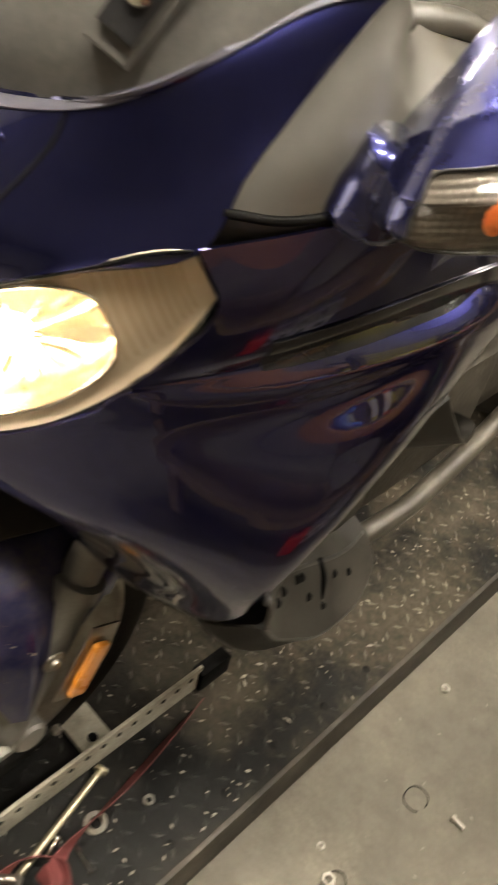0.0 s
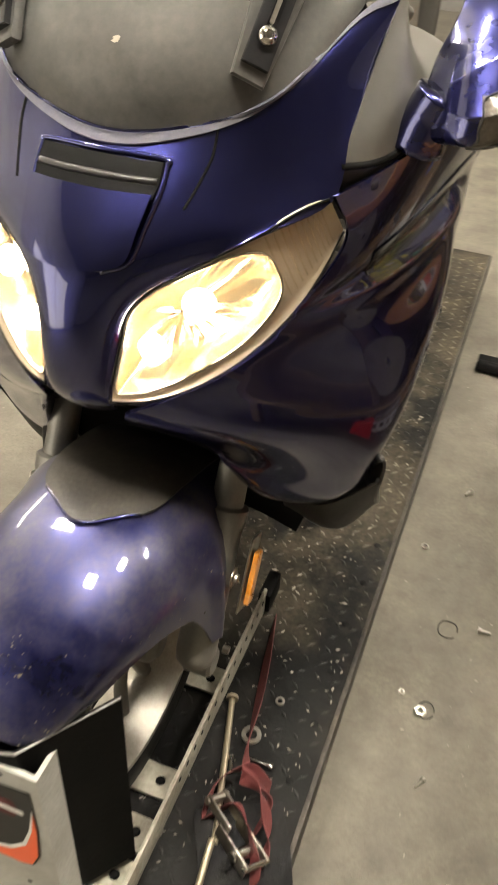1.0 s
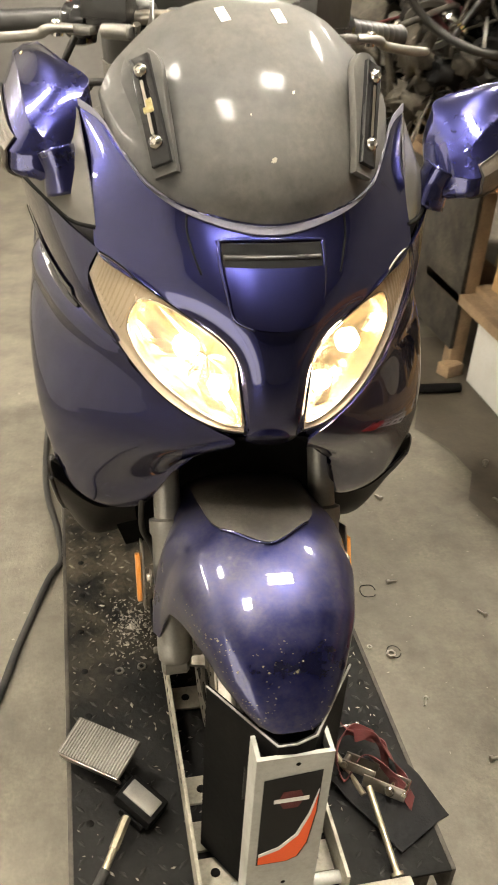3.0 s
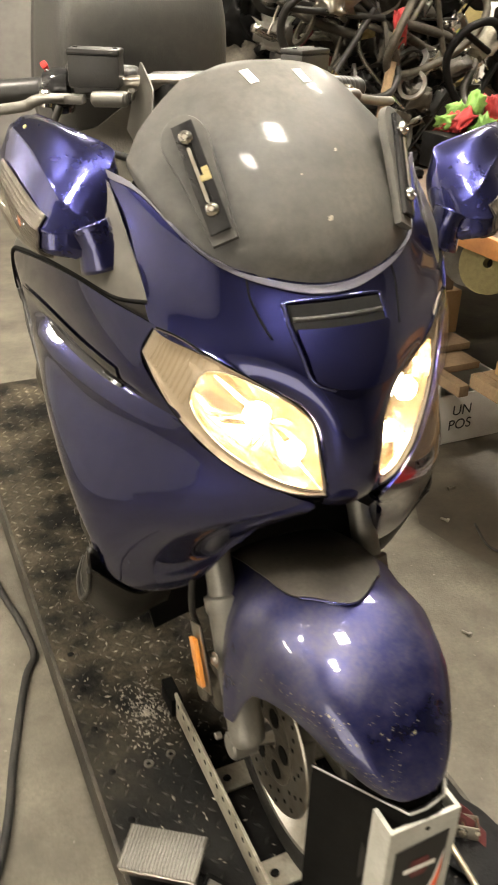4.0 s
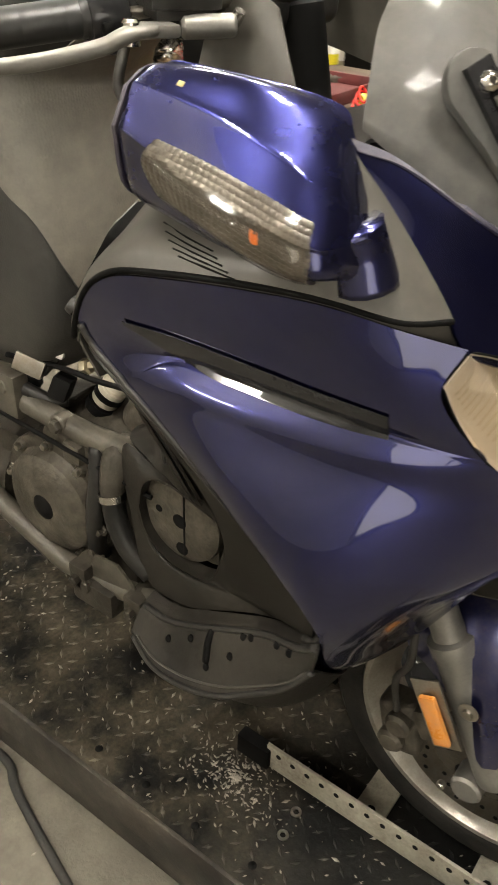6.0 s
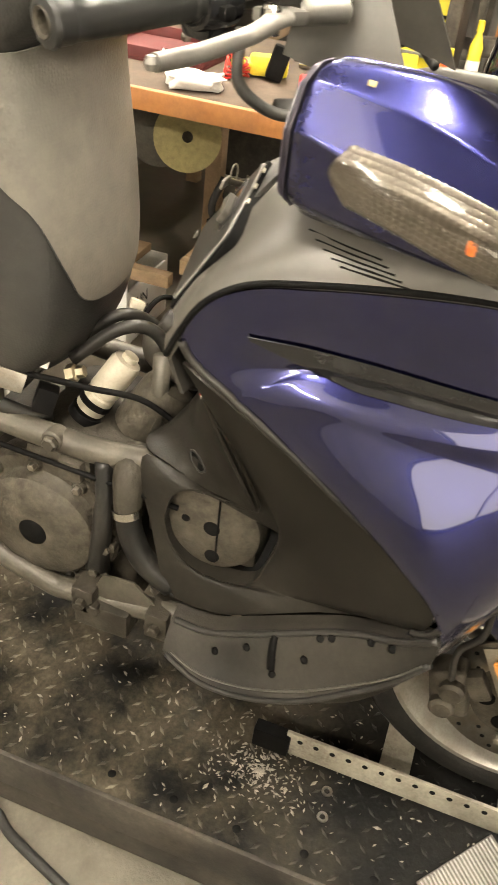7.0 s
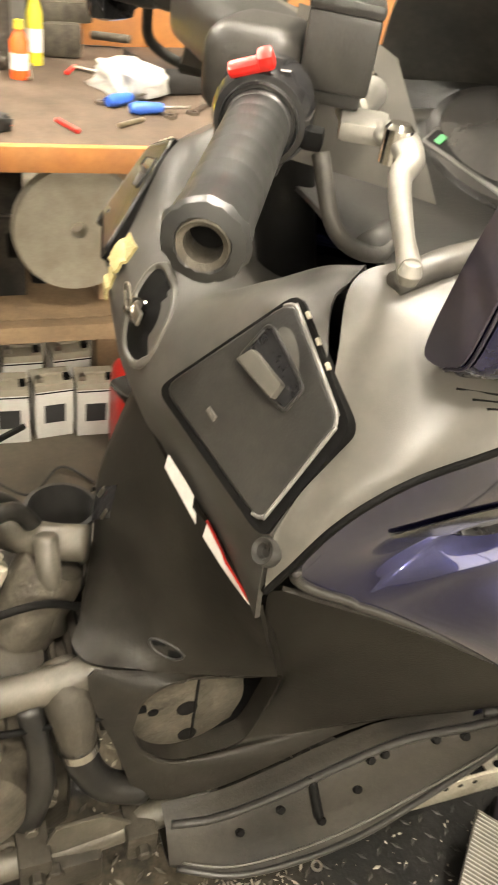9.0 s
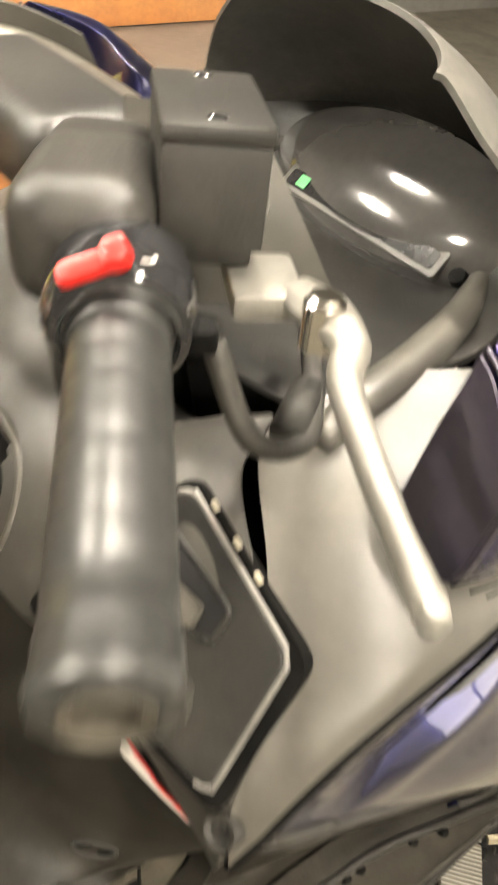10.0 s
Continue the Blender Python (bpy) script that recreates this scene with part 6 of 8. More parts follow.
# frame tubes
for pts, r, nm in (
    ([(-0.125, 0.92, 0.735), (-0.125, 0.74, 0.712), (-0.125, 0.60, 0.705), (-0.120, 0.50, 0.715), (-0.11, 0.42, 0.74)], 0.0195, "frame_tube"),
    ([(0.125, 0.92, 0.735), (0.125, 0.74, 0.712), (0.125, 0.60, 0.705), (0.120, 0.50, 0.715), (0.11, 0.42, 0.74)], 0.0195, "frame_tube"),
    ([(-0.165, 0.96, 0.56), (-0.170, 0.675, 0.469), (-0.170, 0.606, 0.459), (-0.170, 0.491, 0.475), (-0.170, 0.357, 0.507)], 0.018, "frame_tube"),
    ([(0.165, 0.96, 0.52), (0.168, 0.80, 0.455), (0.172, 0.68, 0.432), (0.175, 0.58, 0.425), (0.165, 0.45, 0.425)], 0.018, "frame_tube"),
    ([(-0.050, 0.530, 0.704), (-0.030, 0.535, 0.826)], 0.013, "frame_brace"),
    ([(0.13, 0.62, 0.755), (0.06, 0.585, 0.770), (0.0, 0.535, 0.795), (-0.02, 0.49, 0.80)], 0.020, "cross_tube"),
):
    part(nm, tube(pts, r, 14), "tubing", scooter, "dusty silver frame tube")
part("frame_boss", join(rod((-0.115, 0.648, 0.712), (-0.155, 0.648, 0.712), 0.012, 0.003, 6), rod((-0.118, 0.648, 0.712), (-0.146, 0.648, 0.712), 0.017, 0.003)), "tubing", scooter, "bolt boss on the frame")
part("frame_plate", join(box_between((-0.150, 0.735, 0.685), (-0.118, 0.80, 0.765), 0.006), rod((-0.152, 0.765, 0.74), (-0.14, 0.765, 0.74), 0.012, 0.002)), "tubing", scooter, "rusty frame gusset")
part("shift_rod", tube([(-0.148, 0.95, 0.695), (-0.150, 0.70, 0.684), (-0.150, 0.45, 0.672)], 0.004, 6), "dark", scooter, "thin dark cable along the frame")
# filler and pump under the seat
pump_m = axis((-0.050, 0.640, 0.715), (-0.02, 0.590, 0.800))
pump = part("white_canister", lathe([(0, 0), (0.022, 0), (0.0235, 0.003), (0.0235, 0.030), (0.021, 0.032), (0.021, 0.036), (0.0235, 0.038), (0.0235, 0.092), (0.021, 0.098), (0.012, 0.100), (0.012, 0.108), (0, 0.108)], 28, pump_m), "cream", scooter, "yellowed white plastic canister under the seat", 30)
part("nozzle", tube([tuple(pump_m @ Vector((0.018, 0.0, 0.070))), tuple(pump_m @ Vector((0.034, 0.0, 0.074))), tuple(pump_m @ Vector((0.038, 0.0, 0.052)))], 0.0055, 10), "cream", pump)
part("band", lathe([(0.0238, 0.0), (0.0255, 0.0), (0.0255, 0.010), (0.0238, 0.010), (0.0238, 0.0)], 28, pump_m @ Matrix.Translation((0, 0, 0.012))), "dark", pump, "dark band round the canister")
part("canister_base", lathe([(0, 0), (0.026, 0), (0.026, 0.014), (0, 0.014)], 24, axis((-0.055, 0.648, 0.700), (-0.02, 0.590, 0.800))), "dark", pump)
part("grey_canister", lathe([(0, 0), (0.040, 0), (0.042, 0.006), (0.040, 0.08), (0.034, 0.095), (0, 0.10)], 24, axis((-0.03, 0.570, 0.690), (-0.01, 0.52, 0.78))), "alloy", scooter, "dusty grey canister")
for pts, r, mt in (
    ([(-0.06, 0.66, 0.80), (-0.03, 0.60, 0.85), (0.0, 0.56, 0.84), (0.01, 0.53, 0.78), (-0.02, 0.50, 0.73)], 0.010, "hose"),
    ([(-0.03, 0.67, 0.81), (-0.01, 0.61, 0.86), (0.03, 0.57, 0.83), (0.03, 0.53, 0.77)], 0.009, "hose"),
    ([(-0.12, 0.78, 0.78), (-0.10, 0.70, 0.782), (-0.09, 0.62, 0.780), (-0.07, 0.55, 0.772), (-0.05, 0.50, 0.735)], 0.0045, "dark"),
    ([(-0.10, 0.72, 0.76), (-0.085, 0.69, 0.80), (-0.06, 0.68, 0.83)], 0.007, "hose"),
    ([(0.05, 0.62, 0.80), (0.10, 0.60, 0.84), (0.16, 0.57, 0.81), (0.2, 0.53, 0.80)], 0.004, "dark"),
    ([(-0.13, 0.75, 0.74), (-0.11, 0.70, 0.72), (-0.09, 0.68, 0.72)], 0.012, "hose"),
):
    part("hose" if r > 0.006 else "wire", tube(pts, r, 10), mt, scooter)
for p, sz, mt in (((-0.085, 0.700, 0.805), (0.030, 0.035, 0.022), "white"), ((-0.045, 0.668, 0.835), (0.020, 0.030, 0.018), "cream"), ((-0.095, 0.685, 0.745), (0.040, 0.030, 0.036), "dark"), ((-0.11, 0.735, 0.775), (0.03, 0.05, 0.03), "steel"), ((0.02, 0.60, 0.865), (0.018, 0.022, 0.014), "cream")):
    part("connector", box(*sz, 0.003, Matrix.Translation(p) @ pose(0, 0, 0, 20, 15, 30)), mt, scooter)
part("brass_fitting", lathe([(0, 0), (0.014, 0), (0.014, 0.012), (0.009, 0.014), (0.009, 0.026), (0, 0.026)], 6, axis((-0.065, 0.665, 0.775), (-0.05, 0.60, 0.80))), "brass", scooter, "brass fitting")
part("transmission_case", loops([[(-0.13 + 0.02 * k, 0.80 + w, 0.40), (-0.15, 0.80 + w, 0.47), (-0.14, 0.80 + w, 0.56), (-0.05, 0.80 + w, 0.61 - 0.03 * k), (0.06, 0.80 + w, 0.60 - 0.03 * k), (0.11, 0.80 + w, 0.52), (0.08, 0.80 + w, 0.40), (-0.03, 0.80 + w, 0.37)] for k, w in enumerate((0.0, 0.06, 0.18, 0.30, 0.42))], 48, 24), "grime", scooter, "grimy transmission case of the bare rear end")
for x in (-0.10, 0.10):
    part("rear_rail", tube([(x, 0.90, 0.735), (x, 1.05, 0.755), (x * 0.9, 1.22, 0.80), (x * 0.6, 1.36, 0.83)], 0.015, 12), "tubing", scooter, "dusty silver frame tube")
    part("shock_absorber", tube([(x * 1.4, 1.06 + 0.010 * math.cos(a) + 0.012 * a / 6.28, 0.50 + 0.030 * a / 6.28) for a in np.linspace(0, 6.28 * 7, 20)], 0.020, 10, 40), "dark", scooter, "dark rear shock absorber")
part("wiring_bundle", tube([(-0.06, 0.86, 0.74), (-0.03, 0.98, 0.77), (0.02, 1.10, 0.76), (0.03, 1.24, 0.80)], [0.03, 0.038, 0.034, 0.02], 10), "hose", scooter, "black wiring bundle")
RW = (0.0, 1.36, 0.433)
part("rear_wheel", lathe([(0.0, -0.05), (0.15, -0.05), (0.176, -0.062), (0.215, -0.068), (0.245, -0.05), (0.262, -0.015), (0.262, 0.015), (0.245, 0.05), (0.215, 0.068), (0.176, 0.062), (0.15, 0.05), (0, 0.05)], 48, axis(RW, (1, RW[1], RW[2]))), "rubber", scooter, "black rear wheel")

# seat, swung up on its front hinge: riding face turned forwards
SEAT = []
for z, yf, yb, w in ((0.705, 0.79, 0.86, 0.06), (0.745, 0.715, 0.90, 0.115), (0.800, 0.655, 0.92, 0.145), (0.865, 0.624, 0.93, 0.160), (0.95, 0.618, 0.93, 0.168), (1.05, 0.626, 0.92, 0.172), (1.15, 0.640, 0.91, 0.176), (1.205, 0.643, 0.91, 0.182), (1.235, 0.620, 0.91, 0.186), (1.29, 0.594, 0.90, 0.188), (1.40, 0.586, 0.88, 0.180), (1.50, 0.630, 0.86, 0.160), (1.56, 0.680, 0.84, 0.110)):
    w, yf = w * 0.84, yf + 0.012
    ym = yf + (yb - yf) * 0.30
    SEAT.append([(-w * 0.55, yf + 0.006, z), (0, yf - 0.004, z), (w * 0.55, yf + 0.006, z), (w * 0.92, yf + 0.035, z), (w, ym + 0.03, z), (w * 0.98, yb - 0.03, z), (w * 0.8, yb, z), (-w * 0.8, yb, z), (-w * 0.98, yb - 0.03, z), (-w, ym + 0.03, z), (-w * 0.92, yf + 0.035, z)])
seat_bm = loops(SEAT, 66, 60)
st = tree_of(seat_bm)
seat = part("seat", seat_bm, "vinyl_dark", scooter, "raised black seat dulled by dust", 60)
# textured panel on the riding face and over its edge
G = grid_points([[(-0.27, 0.86, 1.20), (-0.24, 0.50, 1.215), (-0.1, 0.4, 1.26), (0.1, 0.4, 1.26), (0.30, 0.60, 1.21)], [(-0.27, 0.642, 1.072), (-0.22, 0.45, 1.075), (-0.1, 0.4, 1.08), (0.1, 0.4, 1.08), (0.30, 0.60, 1.08)], [(-0.27, 0.542, 1.029), (-0.22, 0.43, 1.025), (-0.1, 0.4, 1.02), (0.1, 0.4, 1.02), (0.30, 0.60, 1.02)], [(-0.27, 0.442, 0.969), (-0.20, 0.41, 0.965), (-0.1, 0.4, 0.96), (0.1, 0.4, 0.96), (0.30, 0.60, 0.96)], [(-0.24, 0.37, 0.920), (-0.18, 0.40, 0.905), (-0.1, 0.4, 0.895), (0.1, 0.4, 0.895), (0.30, 0.60, 0.92)]], 60, 50)
ctr = np.array((0.0, 0.80, 0))
D = G.copy()
for i in range(G.shape[0]):
    for j in range(G.shape[1]):
        tgt = Vector((0, 0.78, G[i, j, 2]))
        o = Vector(G[i, j])
        hit = st[0].ray_cast(o, (tgt - o).normalized())
        if hit[0] is not None:
            D[i, j] = hit[0] + (o - tgt).normalized() * 0.0025
part("seat_panel", sheet(D, 0.002), "vinyl", seat, "dusty grey textured seat panel")
seam = [tuple(p) for p in D[:, 0][::4]]
part("seat_seam", tube(seam, 0.0016, 6, 50), "ink", seat)
part("seat_seam", tube([tuple(p) for p in D[-1][::4]], 0.0016, 6, 50), "ink", seat)
dots = bmesh.new()
for i in range(2, 50, 1):
    for j in range(1, 24, 1):
        k = i * 1.0
        if i < 16:
            continue
        c = Vector(D[i, j])
        o = (c - Vector((0, 0.78, c.z))).normalized() * 0.0006
        d1, d2 = Vector(D[min(i + 1, 49), j] - D[i, j]) * 0.28, Vector(D[i, min(j + 1, 59)] - D[i, j]) * 0.28
        for e1, e2 in ((0, 0), (0.5, 0.5)):
            b0 = c + Vector(D[min(i + 1, 49), j] - D[i, j]) * e1 + Vector(D[i, j + 1] - D[i, j]) * e2 + o
            vs = [dots.verts.new(b0 + d1), dots.verts.new(b0 + d2), dots.verts.new(b0 - d1), dots.verts.new(b0 - d2)]
            top = dots.verts.new(b0 + o * 2)
            for a in range(4):
                dots.faces.new((vs[a], vs[(a + 1) % 4], top))
tagged(part("seat_pimples", dots, "vinyl", seat, "rows of fine raised pimples"), kind="stuff")
# ---- the workshop ----
FLOOR_Z = 0.0
fl = bmesh.new()
bmesh.ops.create_grid(fl, x_segments=60, y_segments=60, size=1, matrix=Matrix.Translation((1.25, -1.2, 0)) @ Matrix.Diagonal((4.05, 7.8, 1, 1)))
for v in fl.verts:
    v.co.z = 0.0018 * noise.noise(v.co * 1.7) - 0.001
lone("floor", fl, "concrete", None, "dusty stained concrete workshop floor", "floor", kind="structure")
for nm, lo, hi in (("wall_west", (-2.8, -9.0, 0), (-2.7, 6.6, CEILING)), ("wall_east", (5.2, -9.0, 0), (5.3, 6.6, CEILING)), ("wall_south", (-2.7, -9.0, 0), (5.2, -8.9, CEILING)), ("wall_north", (-2.7, 6.5, 0), (5.2, 6.6, CEILING))):
    lone(nm, box_between(lo, hi), "pale_wall" if nm == "wall_west" else "wall", None, "limewashed workshop wall" if nm == "wall_west" else "grubby grey-painted workshop wall", "wall", kind="structure")
lone("ceiling", box_between((-2.8, -9.0, CEILING), (5.3, 6.6, CEILING + 0.1)), "ceiling", None, "pale workshop ceiling", "ceiling", kind="structure")
for lx, ly, turn in LAMP_SPOTS:
    lz = CEILING - 0.07
    fit_m = pose(lx, ly, lz, 0, 0, turn)
    fitting = thing("ceiling_light", (lx, ly, lz), "four-tube fluorescent ceiling light, switched on", "ceiling light", "ceiling lights")
    part("tray", box(0.52, 0.50, 0.05, 0.008, fit_m @ Matrix.Translation((0, 0, 0.046))), "white", fitting, "white steel tray")
    for k in range(4):
        part("tube", rod(fit_m @ Vector((-0.22, -0.165 + 0.11 * k, 0)), fit_m @ Vector((0.22, -0.165 + 0.11 * k, 0)), 0.0165, 0, 8), "tube_light", fitting, "lit fluorescent tube")

# unseen battens, added to light the flank and covers from the west
for y in (0.9, 3.2):
    batten = thing("added_wall_light", (-2.66, y, 2.45), "unseen twin batten added on the limewashed wall to brighten the flank", "wall light", "wall lights")
    part("tray", box_between((-2.70, y - 0.64, 2.38), (-2.665, y + 0.64, 2.54), 0.006), "white", batten, "white steel tray")
    for z in (2.42, 2.50):
        part("tube", rod((-2.645, y - 0.60, z), (-2.645, y + 0.60, z), 0.016, 0, 8), "batten_light", batten, "lit fluorescent tube")
# frosted sliding door in the limewashed wall, unseen, added to brighten the flank
added_glow_door = thing("added_glow_door", (-2.68, -3.2, 0), "unseen glowing frosted door added to brighten the flank, shut", "door", kind="structure")
DOOR_Y, DOOR_Z = np.linspace(-4.8, -1.65, 3), np.linspace(0.06, 2.24, 2)
for y in DOOR_Y:
    part("stile", box_between((-2.70, y - 0.03, 0.0), (-2.655, y + 0.03, 2.30), 0.003), "post", added_glow_door, "pale painted stile")
for z in DOOR_Z:
    for y0, y1 in zip(DOOR_Y, DOOR_Y[1:]):
        part("rail", box_between((-2.695, y0 + 0.03, z - 0.02), (-2.66, y1 - 0.03, z + 0.02), 0.003), "post", added_glow_door)
for z0, z1 in zip(DOOR_Z, DOOR_Z[1:]):
    for y0, y1 in zip(DOOR_Y, DOOR_Y[1:]):
        part("pane", box_between((-2.69, y0 + 0.03, z0 + 0.02), (-2.675, y1 - 0.03, z1 - 0.02), 0.0), "door_pane", added_glow_door, "frosted glowing pane added to brighten the flank")

# ---- the lift ----
LZ = 0.171
lift = thing("motorcycle_lift", (0, 0.6, 0), "black motorcycle lift with a worn tread-plate deck, lowered", "lift")
deck = part("deck", box_between((-0.30, -0.345, LZ - 0.006), (0.30, 1.95, LZ), 0.0015), "deck", lift, "worn black deck plate with dirt and scuffs")
lug = bmesh.new()
for i in range(19):
    for j in range(74):
        x, y = -0.285 + 0.0315 * i, -0.325 + 0.0310 * j
        if y > 1.9:
            continue
        a = radians(45 if (i + j) % 2 else -45)
        c, s_ = math.cos(a), math.sin(a)
        top, rim = [], []
        for u, w, h in ((-0.0115, 0, 0), (0, -0.0035, 0), (0.0115, 0, 0), (0, 0.0035, 0)):
            rim.append(lug.verts.new((x + u * c - w * s_, y + u * s_ + w * c, LZ - 0.0002)))
        for u, w in ((-0.007, 0), (0, -0.0015), (0.007, 0), (0, 0.0015)):
            top.append(lug.verts.new((x + u * c - w * s_, y + u * s_ + w * c, LZ + 0.0017)))
        lug.faces.new(top)
        for k in range(4):
            lug.faces.new((rim[k], rim[(k + 1) % 4], top[(k + 1) % 4], top[k]))
tagged(part("raised_tread", lug, "lug", lift, "raised diamond tread, polished where walked on"), kind="stuff")
for s in (-1, 1):
    part("side_skirt", join(box_between((s * 0.298, -0.345, 0.085), (s * 0.306, 1.95, LZ + 0.001), 0.0015), box_between((s * 0.28, -0.30, 0.01), (s * 0.296, 1.9, 0.10), 0.003)), "skirt", lift, "black steel side skirt")
part("under_frame", join(box_between((-0.26, -0.28, 0.005), (0.26, -0.20, 0.07), 0.004), box_between((-0.26, 1.7, 0.005), (0.26, 1.8, 0.07), 0.004)), "skirt", lift, "black base frame")
for y in np.arange(-0.28, 0.6, 0.11):
    for x in (-0.268, 0.268):
        part("deck_hole", lathe([(0, 0.0006), (0.006, 0.0006), (0.007, 0.0)], 12, Matrix.Translation((x + 0.004 * math.sin(y * 40), y, LZ + 0.0018))), "dark", lift)
part("front_beam", box_between((-0.305, -0.395, 0.13), (0.225, -0.347, 0.182), 0.003), "white_steel", lift, "chipped white steel cross beam")

# wheel chock with its post
chock = thing("wheel_chock", (0, -0.3, LZ), "pale grey wheel chock with a post, bolted to the lift deck", "wheel chock")
out = [(-0.052, 0.0), (0.052, 0.0), (0.052, 0.040), (0.046, 0.040), (0.046, 0.006), (-0.046, 0.006), (-0.046, 0.040), (-0.052, 0.040)]
post_m = Matrix.Translation((0, -0.3675, LZ + 0.008))
post = part("post", plate(out, 0.372, 0.0, post_m), "post", chock, "pale grey channel-section post", 30)
part("post_cap", box_between((-0.046, -0.361, 0.52), (0.046, -0.33, 0.528), 0.001), "dark", chock)
Fp = pose(0, -0.3683, 0.420, 90, 0, 0)
part("decal", plate([(-0.040, -0.100), (0.004, -0.100), (0.020, -0.092), (0.032, -0.060), (0.039, 0.010), (0.039, 0.098), (-0.040, 0.090)], 0.0008, 0, Fp), "decal_black", post, "black decal with an orange sweep")
part("decal_sweep", plate([(-0.038, -0.098), (0.003, -0.098), (0.018, -0.090), (0.030, -0.059), (0.037, 0.010), (0.037, 0.052), (0.030, 0.005), (0.016, -0.040), (-0.008, -0.068), (-0.038, -0.080)], 0.0006, 0, Fp @ Matrix.Translation((0, 0, 0.0008))), "orange", post)
part("decal_line", plate([(-0.038, -0.080), (-0.008, -0.068), (0.016, -0.040), (0.030, 0.005), (0.037, 0.052), (0.037, 0.060), (0.027, 0.008), (0.012, -0.036), (-0.010, -0.061), (-0.038, -0.073)], 0.0007, 0, Fp @ Matrix.Translation((0, 0, 0.0009))), "paper", post)
part("decal_shield", plate([(-0.018, 0.044), (-0.012, 0.062), (0.012, 0.062), (0.018, 0.044), (0.010, 0.026), (-0.010, 0.026)], 0.0007, 0, Fp @ Matrix.Translation((0, 0, 0.0008))), "red_dull", post)
part("decal_bar", plate([(-0.024, 0.0405), (0.024, 0.0405), (0.024, 0.0485), (-0.024, 0.0485)], 0.0008, 0, Fp @ Matrix.Translation((0, 0, 0.0012))), "paper", post)
for z in (0.215, 0.24, 0.265, 0.535):
    part("post_hole", lathe([(0, 0.0005), (0.003, 0.0005), (0.0035, 0)], 10, axis((0.004, -0.3677, z), (0.004, -1, z))), "dark", post)
part("post_foot", join(rod((-0.115, -0.335, 0.192), (-0.055, -0.335, 0.192), 0.010, 0.002), rod((0.055, -0.335, 0.192), (0.115, -0.335, 0.192), 0.010, 0.002), box_between((-0.06, -0.36, LZ + 0.002), (0.06, -0.31, LZ + 0.010), 0.002)), "post", chock)
for s in (-1, 1):
    x = s * 0.112
    bar = part("chock_rail", box_between((x - 0.003, -0.36, LZ + 0.004), (x + 0.003, 0.244, LZ + 0.060), 0.001), "white_steel", chock, "pale flat side rail with holes")
    for k in range(14):
        y = 0.22 - 0.028 * k
        part("rail_hole", lathe([(0, 0.0006), (0.0045, 0.0006), (0.005, 0)], 10, axis((x + s * 0.0032, y, LZ + 0.045), (s, y, LZ + 0.045))), "dark", bar)
    part("rail_block", box_between((x - 0.012, 0.236, LZ + 0.004), (x + 0.012, 0.30, LZ + 0.05), 0.004), "dark", chock, "black end block")
for y in (-0.29, -0.225, -0.14, 0.06):
    pl = part("cross_plate", box_between((-0.108, y - 0.026, LZ + 0.003), (0.108, y + 0.026, LZ + 0.009), 0.0015), "white_steel", chock, "chipped white cross plate")
    for x in (-0.08, 0.08):
        part("plate_bolt", lathe([(0, 0.003), (0.006, 0.003), (0.008, 0.0)], 10, Matrix.Translation((x, y, LZ + 0.009))), "dark", pl)
# bent black cradle round the tyre
CR = [(-0.098, -0.250, 0.0), (-0.024, -0.362, 0.0), (0.0, -0.364, 0.0), (0.026, -0.362, 0.0), (0.100, -0.262, 0.0)]
P = np.array([[(x, y, z if abs(x) > 0.07 else z0) for (x, y, _), z, z0 in zip(spline_pts, zs, zs)] for spline_pts, zs in (((CR), (0.20, 0.20, 0.20, 0.20, 0.20)), ((CR), (0.566, 0.568, 0.570, 0.580, 0.588)))])
cradle = part("cradle", sheet(np.array([np.array([np.interp(np.linspace(0, 4, 41), range(5), row[:, k]) for k in range(3)]).T for row in P]), 0.004), "dark", chock, "bent black cradle plate round the tyre", 20)
part("cradle_edge", join(*[rod(P[1][i], P[1][i + 1], 0.0016, 0, 8) for i in range(4)]), "worn", cradle, "bare worn steel edge")


# ---- tools and loose things on the lift ----
def nut(r, h, mt, at, name="nut", label="loose bright nut", cat="nut", grp="loose hardware"):
    return lone(name, lathe([(r * 0.55, 0), (r, 0), (r, h), (r * 0.55, h), (r * 0.55, 0)], 6 if name == "nut" else 24, None), mt, at, label, cat, grp)


nut(0.0165, 0.003, "steel", Matrix.Translation((0.182, -0.010, LZ + 0.002)), "washer", "large flat steel washer on the lift deck", "washer")
nut(0.008, 0.003, "steel", Matrix.Translation((0.205, 0.067, LZ + 0.002)), "washer", "small steel washer on the lift deck", "washer")
nut(0.009, 0.003, "steel", Matrix.Translation((-0.155, 0.155, LZ + 0.002)), "washer", "small steel washer on the lift deck", "washer")
nut(0.009, 0.003, "steel", Matrix.Translation((-0.200, 0.150, LZ + 0.002)), "washer", "small steel washer on the lift deck", "washer")
nut(0.012, 0.008, "steel", Matrix.Translation((0.438, 0.259, 0.001)), "nut", "bright flange nut on the floor", "nut")
nut(0.007, 0.004, "steel", Matrix.Translation((0.395, 0.29, 0.001)), "nut", "small nut on the floor", "nut")
nut(0.009, 0.004, "steel", Matrix.Translation((0.36, 0.70, 0.001)), "washer", "washer on the concrete floor", "washer")


